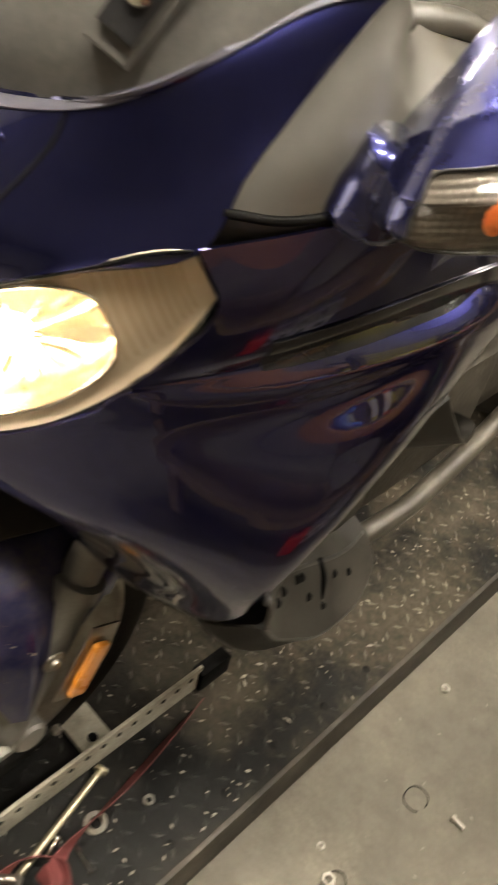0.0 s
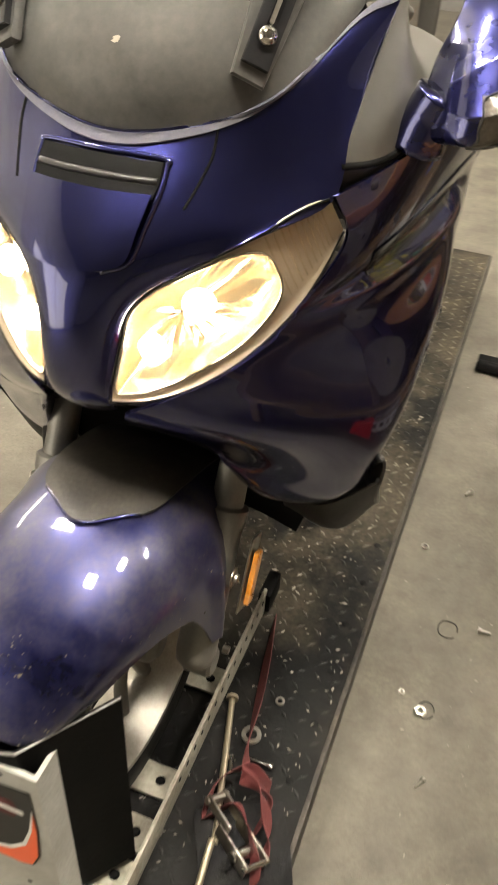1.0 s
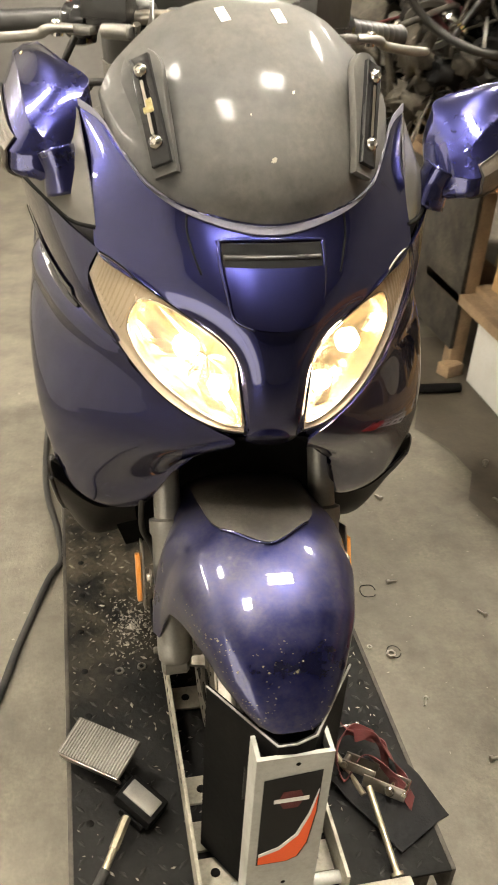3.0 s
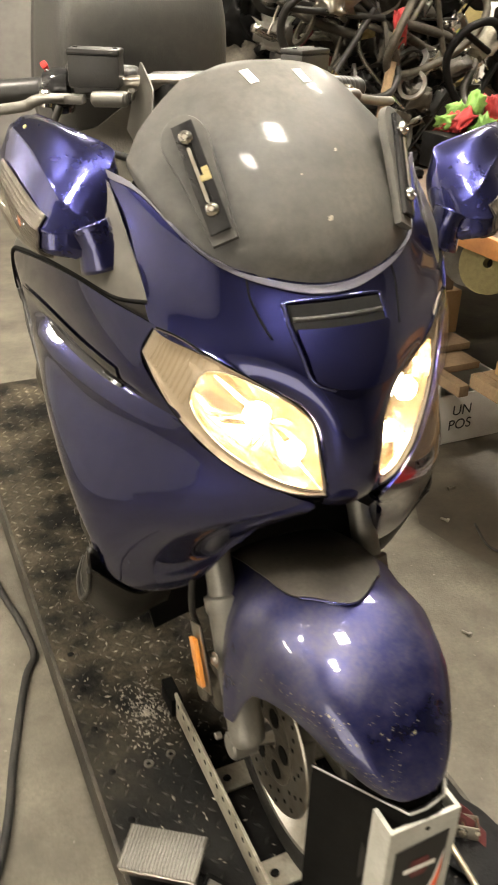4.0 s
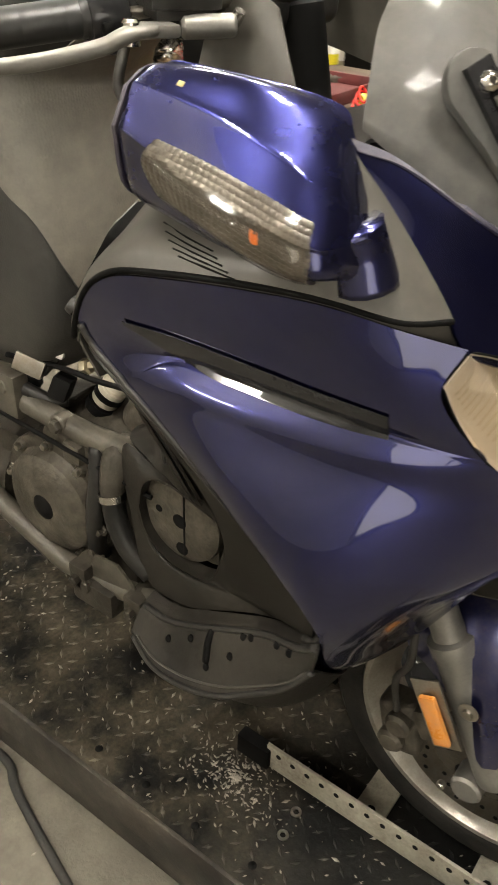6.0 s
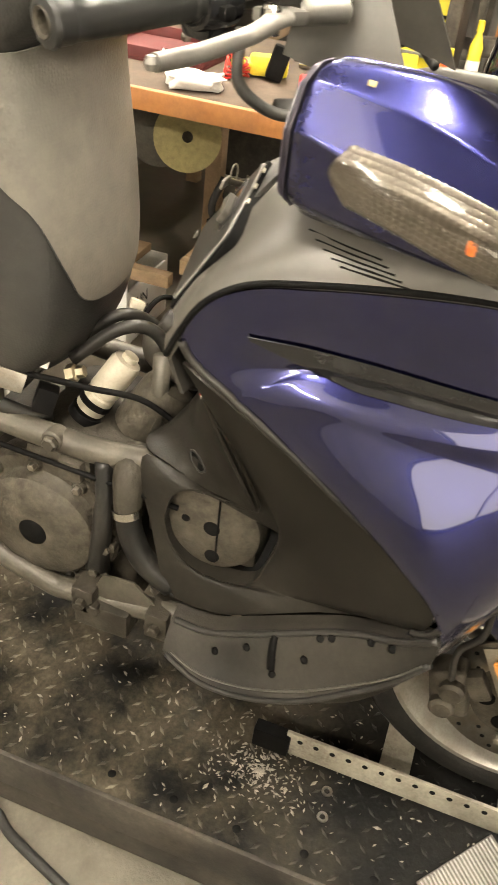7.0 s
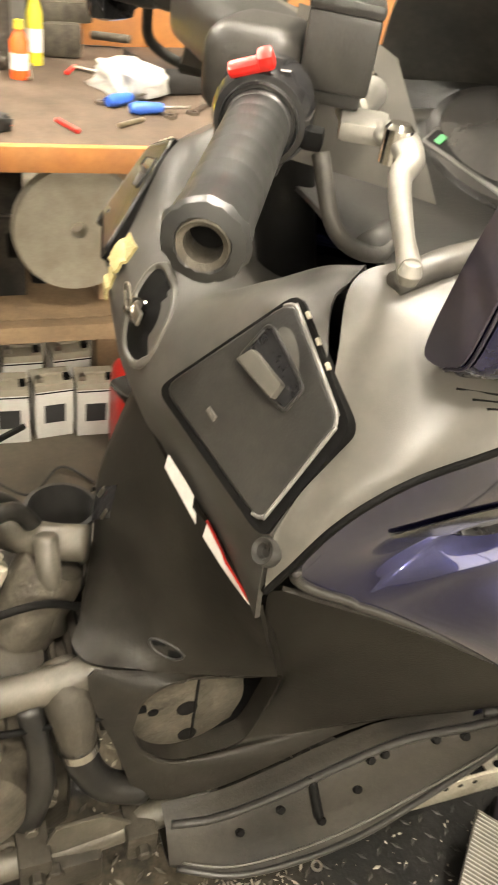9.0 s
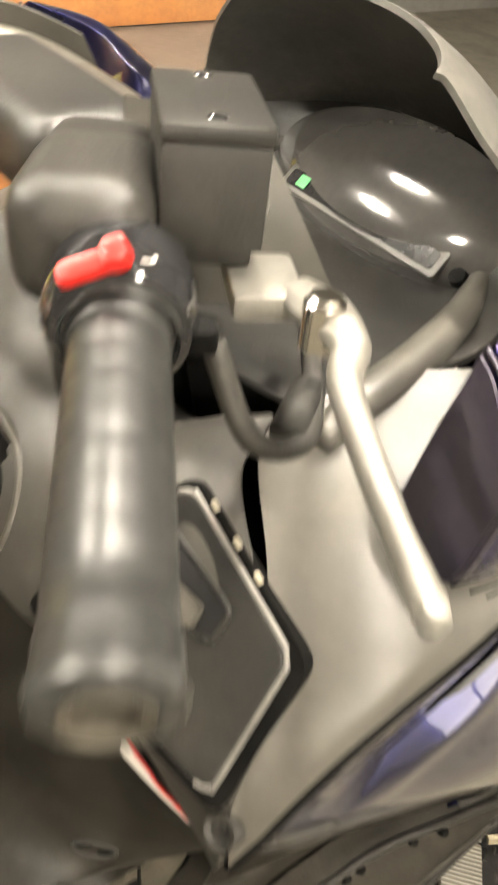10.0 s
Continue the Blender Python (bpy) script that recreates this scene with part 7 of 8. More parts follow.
def screw(p, q, r, mt="steel", name="bolt", label="loose bright bolt on the lift deck", cat="bolt"):
    n = (Vector(q) - Vector(p)).length
    return lone(name, lathe([(0, -0.006), (r * 1.9, -0.006), (r * 1.9, 0), (r, 0), (r, n), (0, n)], 10), mt, axis(p, q), label, cat, "loose hardware")


screw((0.228, -0.052, LZ + 0.007), (0.190, -0.050, LZ + 0.005), 0.003, "chrome")
screw((0.168, -0.066, LZ + 0.007), (0.176, -0.085, LZ + 0.005), 0.003, "chrome")
screw((0.13, 0.035, LZ + 0.010), (0.195, -0.20, LZ + 0.012), 0.0055, "brass", "long_bolt", "long plated bolt lying on the lift deck", "bolt")
screw((0.205, -0.338, LZ + 0.008), (0.195, -0.21, LZ + 0.05), 0.0055, "brass", "long_bolt", "long plated bolt lying on the lift deck", "bolt")

# ratchet strap
strap = thing("ratchet_strap", (0.23, -0.16, LZ), "tangled red ratchet strap on a black cloth", "ratchet strap")
for pts, w in (([(0.14, 0.22, LZ + 0.01), (0.17, 0.06, LZ + 0.012), (0.19, -0.06, LZ + 0.03), (0.215, -0.10, LZ + 0.045), (0.25, -0.12, LZ + 0.035), (0.245, -0.17, LZ + 0.02)], 0.030),
               ([(0.245, -0.10, LZ + 0.03), (0.20, -0.085, LZ + 0.04), (0.165, -0.12, LZ + 0.03), (0.17, -0.17, LZ + 0.015), (0.21, -0.15, LZ + 0.05), (0.255, -0.20, LZ + 0.03), (0.27, -0.235, LZ + 0.02)], 0.028),
               ([(0.20, -0.11, LZ + 0.055), (0.235, -0.125, LZ + 0.06), (0.262, -0.16, LZ + 0.03), (0.272, -0.205, LZ + 0.02)], 0.026)):
    C = spline(pts, 40)
    rows = []
    for e in (-0.5, 0.5):
        rows.append([p + np.array((0.5 * math.sin(i * 0.22), 0.7 * math.cos(i * 0.15), 0.75)) * w * e * 0.8 for i, p in enumerate(C)])
    G = np.array(rows)
    G[..., 2] = np.maximum(G[..., 2], LZ + 0.003)
    part("webbing", sheet(grid_points([list(map(tuple, r)) for r in G], 60, 5), 0.0018), "red_dull", strap, "dirty red webbing")
ra = frame_of((0.235, -0.195, LZ + 0.03), (0.2, 0.3, 0.9), (0.8, -0.6, 0))
part("ratchet_frame", join(box(0.075, 0.003, 0.022, 0.001, ra @ Matrix.Translation((0, 0.019, 0))), box(0.075, 0.003, 0.022, 0.001, ra @ Matrix.Translation((0, -0.019, 0)))), "steel", strap, "zinc-plated ratchet frame")
part("ratchet_drum", rod(ra @ Vector((0.01, -0.026, 0)), ra @ Vector((0.01, 0.026, 0)), 0.009, 0.002), "chrome", strap)
part("ratchet_handle", join(box(0.06, 0.004, 0.016, 0.001, ra @ Matrix.Translation((-0.05, 0.014, 0.012))), box(0.06, 0.004, 0.016, 0.001, ra @ Matrix.Translation((-0.05, -0.014, 0.012))), rod(ra @ Vector((-0.075, -0.02, 0.012)), ra @ Vector((-0.075, 0.02, 0.012)), 0.006, 0.001)), "steel", strap)
part("ratchet_pawl", rod(ra @ Vector((0.035, -0.024, 0.004)), ra @ Vector((0.035, 0.024, 0.004)), 0.005, 0.001), "chrome", strap)
cloth = bmesh.new()
bmesh.ops.create_grid(cloth, x_segments=26, y_segments=26, size=1, matrix=Matrix.Translation((0.243, -0.205, LZ + 0.006)) @ pose(0, 0, 0, 0, 0, 28) @ Matrix.Diagonal((0.066, 0.082, 1, 1)))
for v in cloth.verts:
    v.co.z += 0.006 * (1 + noise.noise(v.co * 22))
    v.co.x += 0.012 * noise.noise(v.co * 9)
    if v.co.x > 0.305:
        v.co.z -= 0.05 * min(1, (v.co.x - 0.305) * 12)
bmesh.ops.solidify(cloth, geom=cloth.faces[:], thickness=0.003)
part("cloth", cloth, "cloth", strap, "black cloth under the strap")

# pump jack head with its pad
jack = thing("air_jack", (-0.24, -0.12, LZ), "black pneumatic jack head with a bright ribbed pad", "jack")
A, Bv, Cv = Vector((-0.279, -0.010, 0.235)), Vector((-0.180, -0.100, 0.262)), Vector((-0.217, -0.138, 0.245))
u, v = (Bv - A), (Cv - Bv)
padm = frame_of(A + u / 2 + v / 2, u.cross(v) * (-1 if u.cross(v).z < 0 else 1), u)
part("pad", box(u.length, v.length * 1.25, 0.006, 0.002, padm), "tubing", jack, "dulled steel pad with fine ribs")
for i in range(22):
    part("pad_rib", box(0.0022, v.length * 1.2, 0.002, 0.0005, padm @ Matrix.Translation((-u.length / 2 + 0.006 + i * (u.length - 0.012) / 21, 0, 0.0036))), "silver", jack)
part("pad_skirt", box(u.length * 0.96, 0.004, 0.018, 0.001, padm @ Matrix.Translation((0, -v.length * 0.62, -0.009))), "steel", jack)
body_m = frame_of((-0.185, -0.165, 0.205), (0.15, -0.2, 0.95), (0.7, -0.7, 0.1))
part("valve_body", join(box(0.075, 0.052, 0.030, 0.006, body_m), box(0.05, 0.06, 0.02, 0.004, body_m @ Matrix.Translation((0.004, 0, -0.016)))), "dark", jack, "black valve body")
part("valve_plate", box(0.060, 0.030, 0.004, 0.001, body_m @ Matrix.Translation((0, 0, 0.016))), "silver", jack, "dull silver plate")
part("jack_arm", join(tube([(-0.30, -0.03, 0.215), (-0.245, -0.09, 0.215), (-0.19, -0.15, 0.21)], 0.010, 10), tube([(-0.262, -0.05, 0.228), (-0.20, -0.13, 0.222)], 0.006, 8)), "dark", jack)
part("air_fitting", join(rod((-0.21, -0.185, 0.20), (-0.235, -0.235, 0.195), 0.008, 0.001, 6), rod((-0.234, -0.233, 0.195), (-0.25, -0.265, 0.192), 0.006, 0.001)), "brass", jack, "brass air coupling")
part("air_hose", tube([(-0.25, -0.265, 0.192), (-0.285, -0.33, 0.18), (-0.34, -0.45, 0.08), (-0.42, -0.62, 0.015), (-0.55, -0.85, 0.012)], 0.008, 10), "rubber", jack, "black air hose")

# hoses on the floor
lone("floor_cable", tube([(-0.62, -0.10, 0.009), (-0.478, 0.196, 0.009), (-0.415, 0.42, 0.009), (-0.351, 0.628, 0.009), (-0.318, 0.70, 0.009), (-0.325, 0.82, 0.009), (-0.36, 1.10, 0.009), (-0.34, 1.7, 0.009)], 0.009, 10, 60), "rubber", None, "black rubber cable along the lift", "cable", "floor cables")
# ---- workbench along the east side ----
BX = 0.885
bench = thing("workbench", (1.3, 0.5, 0), "long workbench with a varnished orange front edge, cluttered", "workbench")
part("worktop", box_between((BX + 0.022, -0.9, 0.875), (1.72, 1.55, 0.917), 0.003), "bench", bench, "stained dark wooden worktop")
part("front_edge", box_between((BX, -0.9, 0.872), (BX + 0.022, 1.55, 0.921), 0.004), "wood", bench, "varnished orange timber edge")
part("backboard", box_between((1.70, -0.9, 0.921), (1.722, 0.32, 1.24), 0.003), "wood", bench, "orange plywood backboard")
for y in (-0.8, 0.185, 1.45):
    part("leg", box_between((1.30, y - 0.035, 0), (1.37, y + 0.035, 0.875), 0.004), "board", bench, "timber leg")
part("lower_rail", box_between((1.17, -0.8, 0.338), (1.21, 1.02, 0.384), 0.003), "board", bench, "dirty timber rail")
part("lower_shelf", box_between((1.212, -0.8, 0.358), (1.70, 1.02, 0.384), 0.003), "board", bench, "timber lower shelf")
cab = thing("black_cabinet", (1.45, 0.66, 0.335), "black steel cabinet under the workbench", "cabinet")
part("body", box_between((1.34, 0.40, 0.335), (1.69, 0.96, 0.868), 0.004), "skirt", cab)
part("label_holder", box_between((1.335, 0.555, 0.545), (1.339, 0.625, 0.575), 0.001), "steel", cab, "steel label holder")
part("edge_trim", box_between((1.334, 0.40, 0.60), (1.339, 0.96, 0.606), 0.001), "steel", cab)

# big brown carton on the floor: a printed swoosh and a yellow wrapper hanging over its front
carton = thing("cardboard_box", (1.51, 0.80, 0.0), "brown cardboard box with a yellow wrapper on top", "cardboard box")
part("carton", box_between((1.365, 0.615, 0.002), (1.66, 0.985, 0.268), 0.004), "card", carton)
part("flap", box(0.26, 0.36, 0.005, 0.002, Matrix.Translation((1.47, 0.80, 0.278)) @ pose(0, 0, 0, 0, 4, 0)), "card", carton, "folded lid flap")
part("lid_joint", box_between((1.3625, 0.615, 0.262), (1.3648, 0.985, 0.266), 0.0), "board", carton)
WR = [[(1.40 - 0.045 * k, y, 0.292 - 0.0 * k - (0.0 if k < 1 else 0.014 + 0.010 * math.sin(31 * y))) for k in (0.0, 0.5, 1.0)] for y in np.linspace(0.612, 0.80, 9)]
part("yellow_wrapper", sheet(grid_points(WR, 12, 30), 0.0015), "yellow", carton, "crumpled yellow wrapper")
part("swoosh", tube([(1.3640, 0.70, 0.185), (1.3638, 0.665, 0.168), (1.3638, 0.70, 0.150), (1.3640, 0.76, 0.146)], [0.001, 0.004, 0.003, 0.001], 8, 24), "ink", carton, "printed dark swoosh")
for k in range(8):
    part("print_bar", box_between((1.3636, 0.835 - 0.019 * k - 0.014, 0.186), (1.3647, 0.835 - 0.019 * k, 0.186 + (0.026 if k in (0, 5) else 0.017)), 0.0), "ink", carton)
part("address_label", box_between((1.3632, 0.875, 0.050), (1.3648, 0.965, 0.150), 0.0), "paper", carton, "white paper label")
for k in range(5):
    part("label_line", box_between((1.3622, 0.882 + 0.010 * (k % 2), 0.062 + 0.017 * k), (1.3631, 0.958, 0.070 + 0.017 * k), 0.0), "ink", carton)
card2 = thing("cardboard_box", (1.42, 0.79, 0.385), "shallow open cardboard box of grimy parts on the shelf", "cardboard box")
for lo, hi in (((1.235, 0.600, 0.387), (1.241, 0.985, 0.432)), ((1.241, 0.600, 0.387), (1.60, 0.606, 0.52)), ((1.241, 0.979, 0.387), (1.60, 0.985, 0.47)), ((1.594, 0.606, 0.387), (1.60, 0.979, 0.52)), ((1.241, 0.606, 0.387), (1.594, 0.979, 0.393))):
    part("side", box_between(lo, hi, 0.0015), "card", card2)


def lump(size, n, seed, rough_k=0.35):
    """A rough casting: a faceted, noisy block."""
    bm = bmesh.new()
    bmesh.ops.create_icosphere(bm, subdivisions=3, radius=1)
    for v in bm.verts:
        c = Vector([math.copysign(abs(a) ** 0.45, a) for a in v.co])
        c *= 1 + rough_k * noise.noise(v.co * n + Vector((seed, seed * 0.7, 0)))
        v.co = Vector((c.x * size[0] / 2, c.y * size[1] / 2, c.z * size[2] / 2))
    return bm


# grimy engine parts on the shelf
for i in range(16):
    x, y = 1.285 + 0.075 * (i % 3), 0.645 + 0.082 * (i % 5 * 0.8 + 0.2 * (i // 5))
    z = 0.425 + 0.050 * (i // 5)
    mt = ("alloy", "dark", "grime", "rubber", "dark")[i % 5]
    lone("engine_part", lump((0.085 + 0.02 * (i % 3), 0.09, 0.065 + 0.02 * (i % 2)), 2.2, i), mt, Matrix.Translation((x, y, z)) @ pose(0, 0, 0, 20 * i, 33 * i, 17 * i), "grimy engine casting in the box on the shelf", "engine part", "engine parts on the shelf")
for i in range(8):
    y = 0.65 + 0.040 * i
    lone("engine_part", tube([(1.29, y, 0.44), (1.28 + 0.02 * (i % 3), y + 0.05, 0.51), (1.34, y + 0.03 * (i % 2), 0.575 + 0.02 * (i % 3))], 0.008 + 0.004 * (i % 2), 10, 14), ("dark", "rubber", "alloy")[i % 3], None, "grimy pipe in the box on the shelf", "engine part", "engine parts on the shelf")
lone("engine_part", join(lathe([(0, 0), (0.05, 0), (0.05, 0.03), (0.035, 0.035), (0.035, 0.09), (0, 0.09)], 24), box(0.05, 0.11, 0.03, 0.006, Matrix.Translation((0, 0.03, 0.05)))), "alloy", Matrix.Translation((1.30, 0.64, 0.515)) @ pose(0, 0, 0, 60, 20, 10), "pale alloy casting with a boss", "engine part", "engine parts on the shelf")
lone("cap", lathe([(0, 0), (0.016, 0), (0.017, 0.004), (0.017, 0.026), (0.014, 0.030), (0, 0.030)], 20), "white", Matrix.Translation((1.262, 0.805, 0.430)) @ pose(0, 0, 0, 25, 70, 0), "white plastic cap among the grimy parts", "cap")
lone("pulley", lathe([(0.02, 0), (0.15, 0), (0.155, 0.01), (0.14, 0.018), (0.155, 0.028), (0.15, 0.038), (0.02, 0.038), (0.02, 0)], 48), "cream", axis((1.24, 0.29, 0.62), (0.9, 0.27, 0.63)), "large round dusty disc under the bench", "disc")
lone("motor", join(box(0.12, 0.09, 0.10, 0.02), rod((0, 0, 0.03), (0, 0.09, 0.03), 0.03, 0.004)), "dark", Matrix.Translation((1.26, 0.36, 0.53)), "dark electric motor beside the disc", "motor")
for nm, y in (("pulley", 1.02), ("pulley", 1.10)):
    lone(nm, lathe([(0.015, 0), (0.085, 0), (0.092, 0.012), (0.08, 0.022), (0.092, 0.034), (0.015, 0.034), (0.015, 0)], 36), "yellow_old" if y < 1.05 else "alloy", axis((1.18, y, 0.74), (1.0, y - 0.08, 0.80)), "dusty belt pulley under the bench", "pulley", "pulleys")


def battery(x, y, turn=0, w=0.112, d=0.085, h=0.150):
    b = thing("battery", (x, y, 0.0), "dusty white vehicle battery with black terminals", "battery", "batteries under the bench")
    m = Matrix.Translation((x, y, 0)) @ pose(0, 0, 0, 0, 0, turn)
    part("case", box(d, w, h, 0.003, m @ Matrix.Translation((0, 0, h / 2 + 0.002))), "white", b, "dusty white case")
    part("lid", box(d + 0.003, w + 0.003, 0.022, 0.003, m @ Matrix.Translation((0, 0, h - 0.004))), "cream", b)
    part("seam", box(d + 0.004, w + 0.004, 0.003, 0, m @ Matrix.Translation((0, 0, h - 0.020))), "dark", b)
    for k in (-1, 1):
        part("terminal", box(0.018, 0.018, 0.016, 0.002, m @ Matrix.Translation((-d * 0.25, k * w * 0.36, h + 0.014))), "steel" if k > 0 else "dark", b)
    part("vent_bar", box(0.028, w * 0.62, 0.010, 0.002, m @ Matrix.Translation((d * 0.18, 0, h + 0.010))), "cream", b)
    part("sticker", box(0.001, w * 0.55, h * 0.34, 0, m @ Matrix.Translation((-d / 2 - 0.0012, 0, h * 0.48))), "ink", b, "dark worn sticker")


for k, (x, y) in enumerate(((1.255, 0.580), (1.250, 0.468), (1.262, 0.352), (1.252, 0.236), (1.345, 0.55), (1.345, 0.42), (1.35, 0.29))):
    battery(x, y, (4, -3, 5, -2, 3, 0, 5)[k], 0.103, 0.085, 0.172 if k < 4 else 0.215)
can = thing("fuel_can", (1.16, 0.115, 0.0), "bright red plastic fuel can", "fuel can")
part("body", loops([[(1.16 + sx * 0.075 * k, 0.115 + sy * 0.085 * k, z) for sx, sy in ((-1, -0.6), (-1, 0.6), (-0.6, 1), (0.6, 1), (1, 0.6), (1, -0.6), (0.6, -1), (-0.6, -1))] for z, k in ((0.002, 0.95), (0.02, 1), (0.20, 1), (0.25, 0.85), (0.27, 0.4))], 40, 24), "red", can)
part("cap", rod((1.16, 0.09, 0.265), (1.16, 0.09, 0.30), 0.022, 0.003), "dark", can)
lone("floor_wire", tube([(1.05, 0.75, 0.006), (1.00, 0.62, 0.02), (1.06, 0.55, 0.006), (0.98, 0.45, 0.006), (1.05, 0.36, 0.03), (1.0, 0.28, 0.006)], 0.004, 8, 40), "rubber", None, "thin black cable loop on the floor", "cable", "floor cables")
# dark sheet on the floor: oil stains plus the bench's shade in its colour
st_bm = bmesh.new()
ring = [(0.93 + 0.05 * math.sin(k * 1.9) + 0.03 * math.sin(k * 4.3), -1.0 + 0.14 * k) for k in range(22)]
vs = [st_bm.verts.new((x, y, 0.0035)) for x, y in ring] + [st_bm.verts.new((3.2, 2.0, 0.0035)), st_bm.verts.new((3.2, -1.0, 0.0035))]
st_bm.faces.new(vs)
M["stain"] = mat("oil_and_shade_darkened_concrete", (0.062, 0.050, 0.035), 0.55, 0, (0.026, 0.021, 0.015), 0.8, 4, 0.4, 90, 0, (0.20, 0.17, 0.12), 0.35, 5)
lone("floor_stain", st_bm, "stain", None, "oil-stained dirty floor with the bench's shade painted in", "floor", kind="structure")

# ---- clutter on the bench ----
TZ = 0.917


def on_bench(x, y, z=0.0, rz=0.0, rx=0.0, ry=0.0):
    return Matrix.Translation((x, y, TZ + z)) @ pose(0, 0, 0, rx, ry, rz)


chest = thing("drawer_chest", (1.58, 0.70, TZ), "yellow steel drawer chest with a black frame", "tool chest")
part("carcass", box_between((1.50, 0.40, TZ), (1.70, 0.83, 1.42), 0.004), "skirt", chest)
for k in range(6):
    z0 = TZ + 0.012 + 0.080 * k
    dr = part("drawer", box_between((1.484, 0.415, z0), (1.50, 0.815, z0 + 0.070), 0.004), "yellow", chest, "yellow drawer front")
    part("drawer_handle", box_between((1.472, 0.43, z0 + 0.054), (1.485, 0.80, z0 + 0.066), 0.002), "silver", dr, "pale drawer handle strip")
    part("drawer_label", box_between((1.4825, 0.60, z0 + 0.02), (1.4838, 0.75, z0 + 0.03), 0), "paper", dr)
for y in (0.418, 0.812):
    part("corner_post", box_between((1.470, y - 0.018, TZ), (1.484, y + 0.018, 1.42), 0.002), "skirt", chest, "black corner post")


def spray(x, y, body, cap, z=TZ, h=0.20, r=0.032, nm="bottle", label="plastic bottle on the bench"):
    b = thing(nm, (x, y, z), label, "bottle", "bottles")
    part("body", lathe([(0, 0), (r, 0.0), (r * 1.03, 0.006), (r, h * 0.7), (r * 0.55, h * 0.86), (r * 0.4, h * 0.9), (r * 0.4, h * 0.93), (0, h * 0.93)], 24, Matrix.Translation((x, y, z))), body, b)
    part("cap", lathe([(0, h * 1.1), (r * 0.5, h * 1.09), (r * 0.55, h * 0.93), (0, h * 0.93)], 20, Matrix.Translation((x, y, z))), cap, b)
    part("label", lathe([(r * 1.035, h * 0.18), (r * 1.035, h * 0.5)], 24, Matrix.Translation((x, y, z))), "paper" if body != "white" else "red", b)


spray(1.667, 1.446, "white", "yellow", label="white spray bottle with a yellow cap")
spray(1.575, 1.395, "white", "white", h=0.17, label="white bottle with a red band")
spray(1.72, 1.34, "yellow", "red", h=0.18, label="yellow bottle with a red cap")
spray(1.49, 0.345, "yellow", "yellow", h=0.16, r=0.018, label="slim yellow bottle on the bench")
spray(1.36, 0.395, "orange", "yellow", h=0.11, r=0.02, label="small orange bottle with a yellow cap")
tray = thing("red_tray", (1.30, 1.15, TZ), "red plastic tray on the bench", "tray")
part("tray_floor", box_between((1.15, 0.98, TZ), (1.45, 1.30, TZ + 0.006), 0.002), "red_dull", tray)
for lo, hi in (((1.15, 0.98), (1.16, 1.30)), ((1.44, 0.98), (1.45, 1.30)), ((1.16, 0.98), (1.44, 0.99)), ((1.16, 1.29), (1.44, 1.30))):
    part("tray_rim", box_between((*lo, TZ + 0.006), (*hi, TZ + 0.035), 0.002), "red_dull", tray)

drill = thing("cordless_tool", (1.228, 0.825, TZ), "yellow and black hand tool lying on the bench", "hand tool")
part("body", join(box(0.05, 0.10, 0.05, 0.012, on_bench(1.228, 0.825, 0.03, 20)), rod(on_bench(1.228, 0.80, 0.03, 20) @ Vector((0, 0.05, 0)), on_bench(1.228, 0.80, 0.03, 20) @ Vector((0, 0.12, 0)), 0.016, 0.004)), "yellow", drill)
part("grip", box(0.035, 0.045, 0.085, 0.010, on_bench(1.200, 0.792, 0.045, 20, 15)), "dark", drill)
wire = thing("wire_coil", (1.17, 0.90, TZ), "coil of thin red wire on the bench", "wire coil")
for k in range(5):
    part("wire", tube([(1.17 + (0.045 + 0.006 * k) * math.cos(a), 0.89 + (0.03 + 0.004 * k) * math.sin(a + 0.3 * k), TZ + 0.008 + 0.010 * k + 0.006 * math.sin(2 * a)) for a in np.linspace(0, 6.1, 14)], 0.0028, 6, 40), "red", wire)
lone("paper_sheet", lump((0.10, 0.13, 0.03), 2.0, 4, 0.5), "paper", on_bench(1.0, 0.93, 0.018, 20), "crumpled white paper on the bench", "paper")
tube_ = thing("sealant_tube", (1.20, 0.62, TZ), "red and white sealant tube lying on the bench", "tube")
part("body", rod((1.16, 0.72, TZ + 0.020), (1.23, 0.56, TZ + 0.020), 0.019, 0.004), "red", tube_)
part("cap", rod((1.23, 0.56, TZ + 0.020), (1.245, 0.525, TZ + 0.020), 0.013, 0.003), "white", tube_)
part("band", rod((1.185, 0.663, TZ + 0.020), (1.205, 0.617, TZ + 0.020), 0.0197, 0), "white", tube_)
lone("yellow_panel", box(0.16, 0.26, 0.012, 0.003), "yellow", on_bench(1.36, 0.60, 0.05, 10, 0, -14), "bright yellow plastic panel on the bench", "panel")
pl = thing("pliers", (1.04, 0.51, TZ), "pliers with orange handles on the bench", "pliers")
for k in (-1, 1):
    part("handle", tube([(1.06, 0.53, TZ + 0.010), (1.035, 0.50 + 0.012 * k, TZ + 0.010), (0.985, 0.475 + 0.018 * k, TZ + 0.010)], 0.006, 8), "orange", pl, "orange handle")
    part("jaw", tube([(1.06, 0.53, TZ + 0.010), (1.085, 0.548 + 0.004 * k, TZ + 0.010), (1.11, 0.56, TZ + 0.010)], [0.007, 0.005, 0.003], 8), "steel", pl)
lone("bolt", rod((0, 0, 0), (0.012, 0.05, 0), 0.004, 0.001), "steel", on_bench(1.10, 0.60, 0.005), "loose steel bolt on the bench", "bolt", "bench hardware")
lone("rag", lump((0.17, 0.12, 0.06), 1.8, 9, 0.6), "poly", on_bench(1.29, 0.16, 0.03, 15), "crumpled white plastic bag on the bench", "bag")
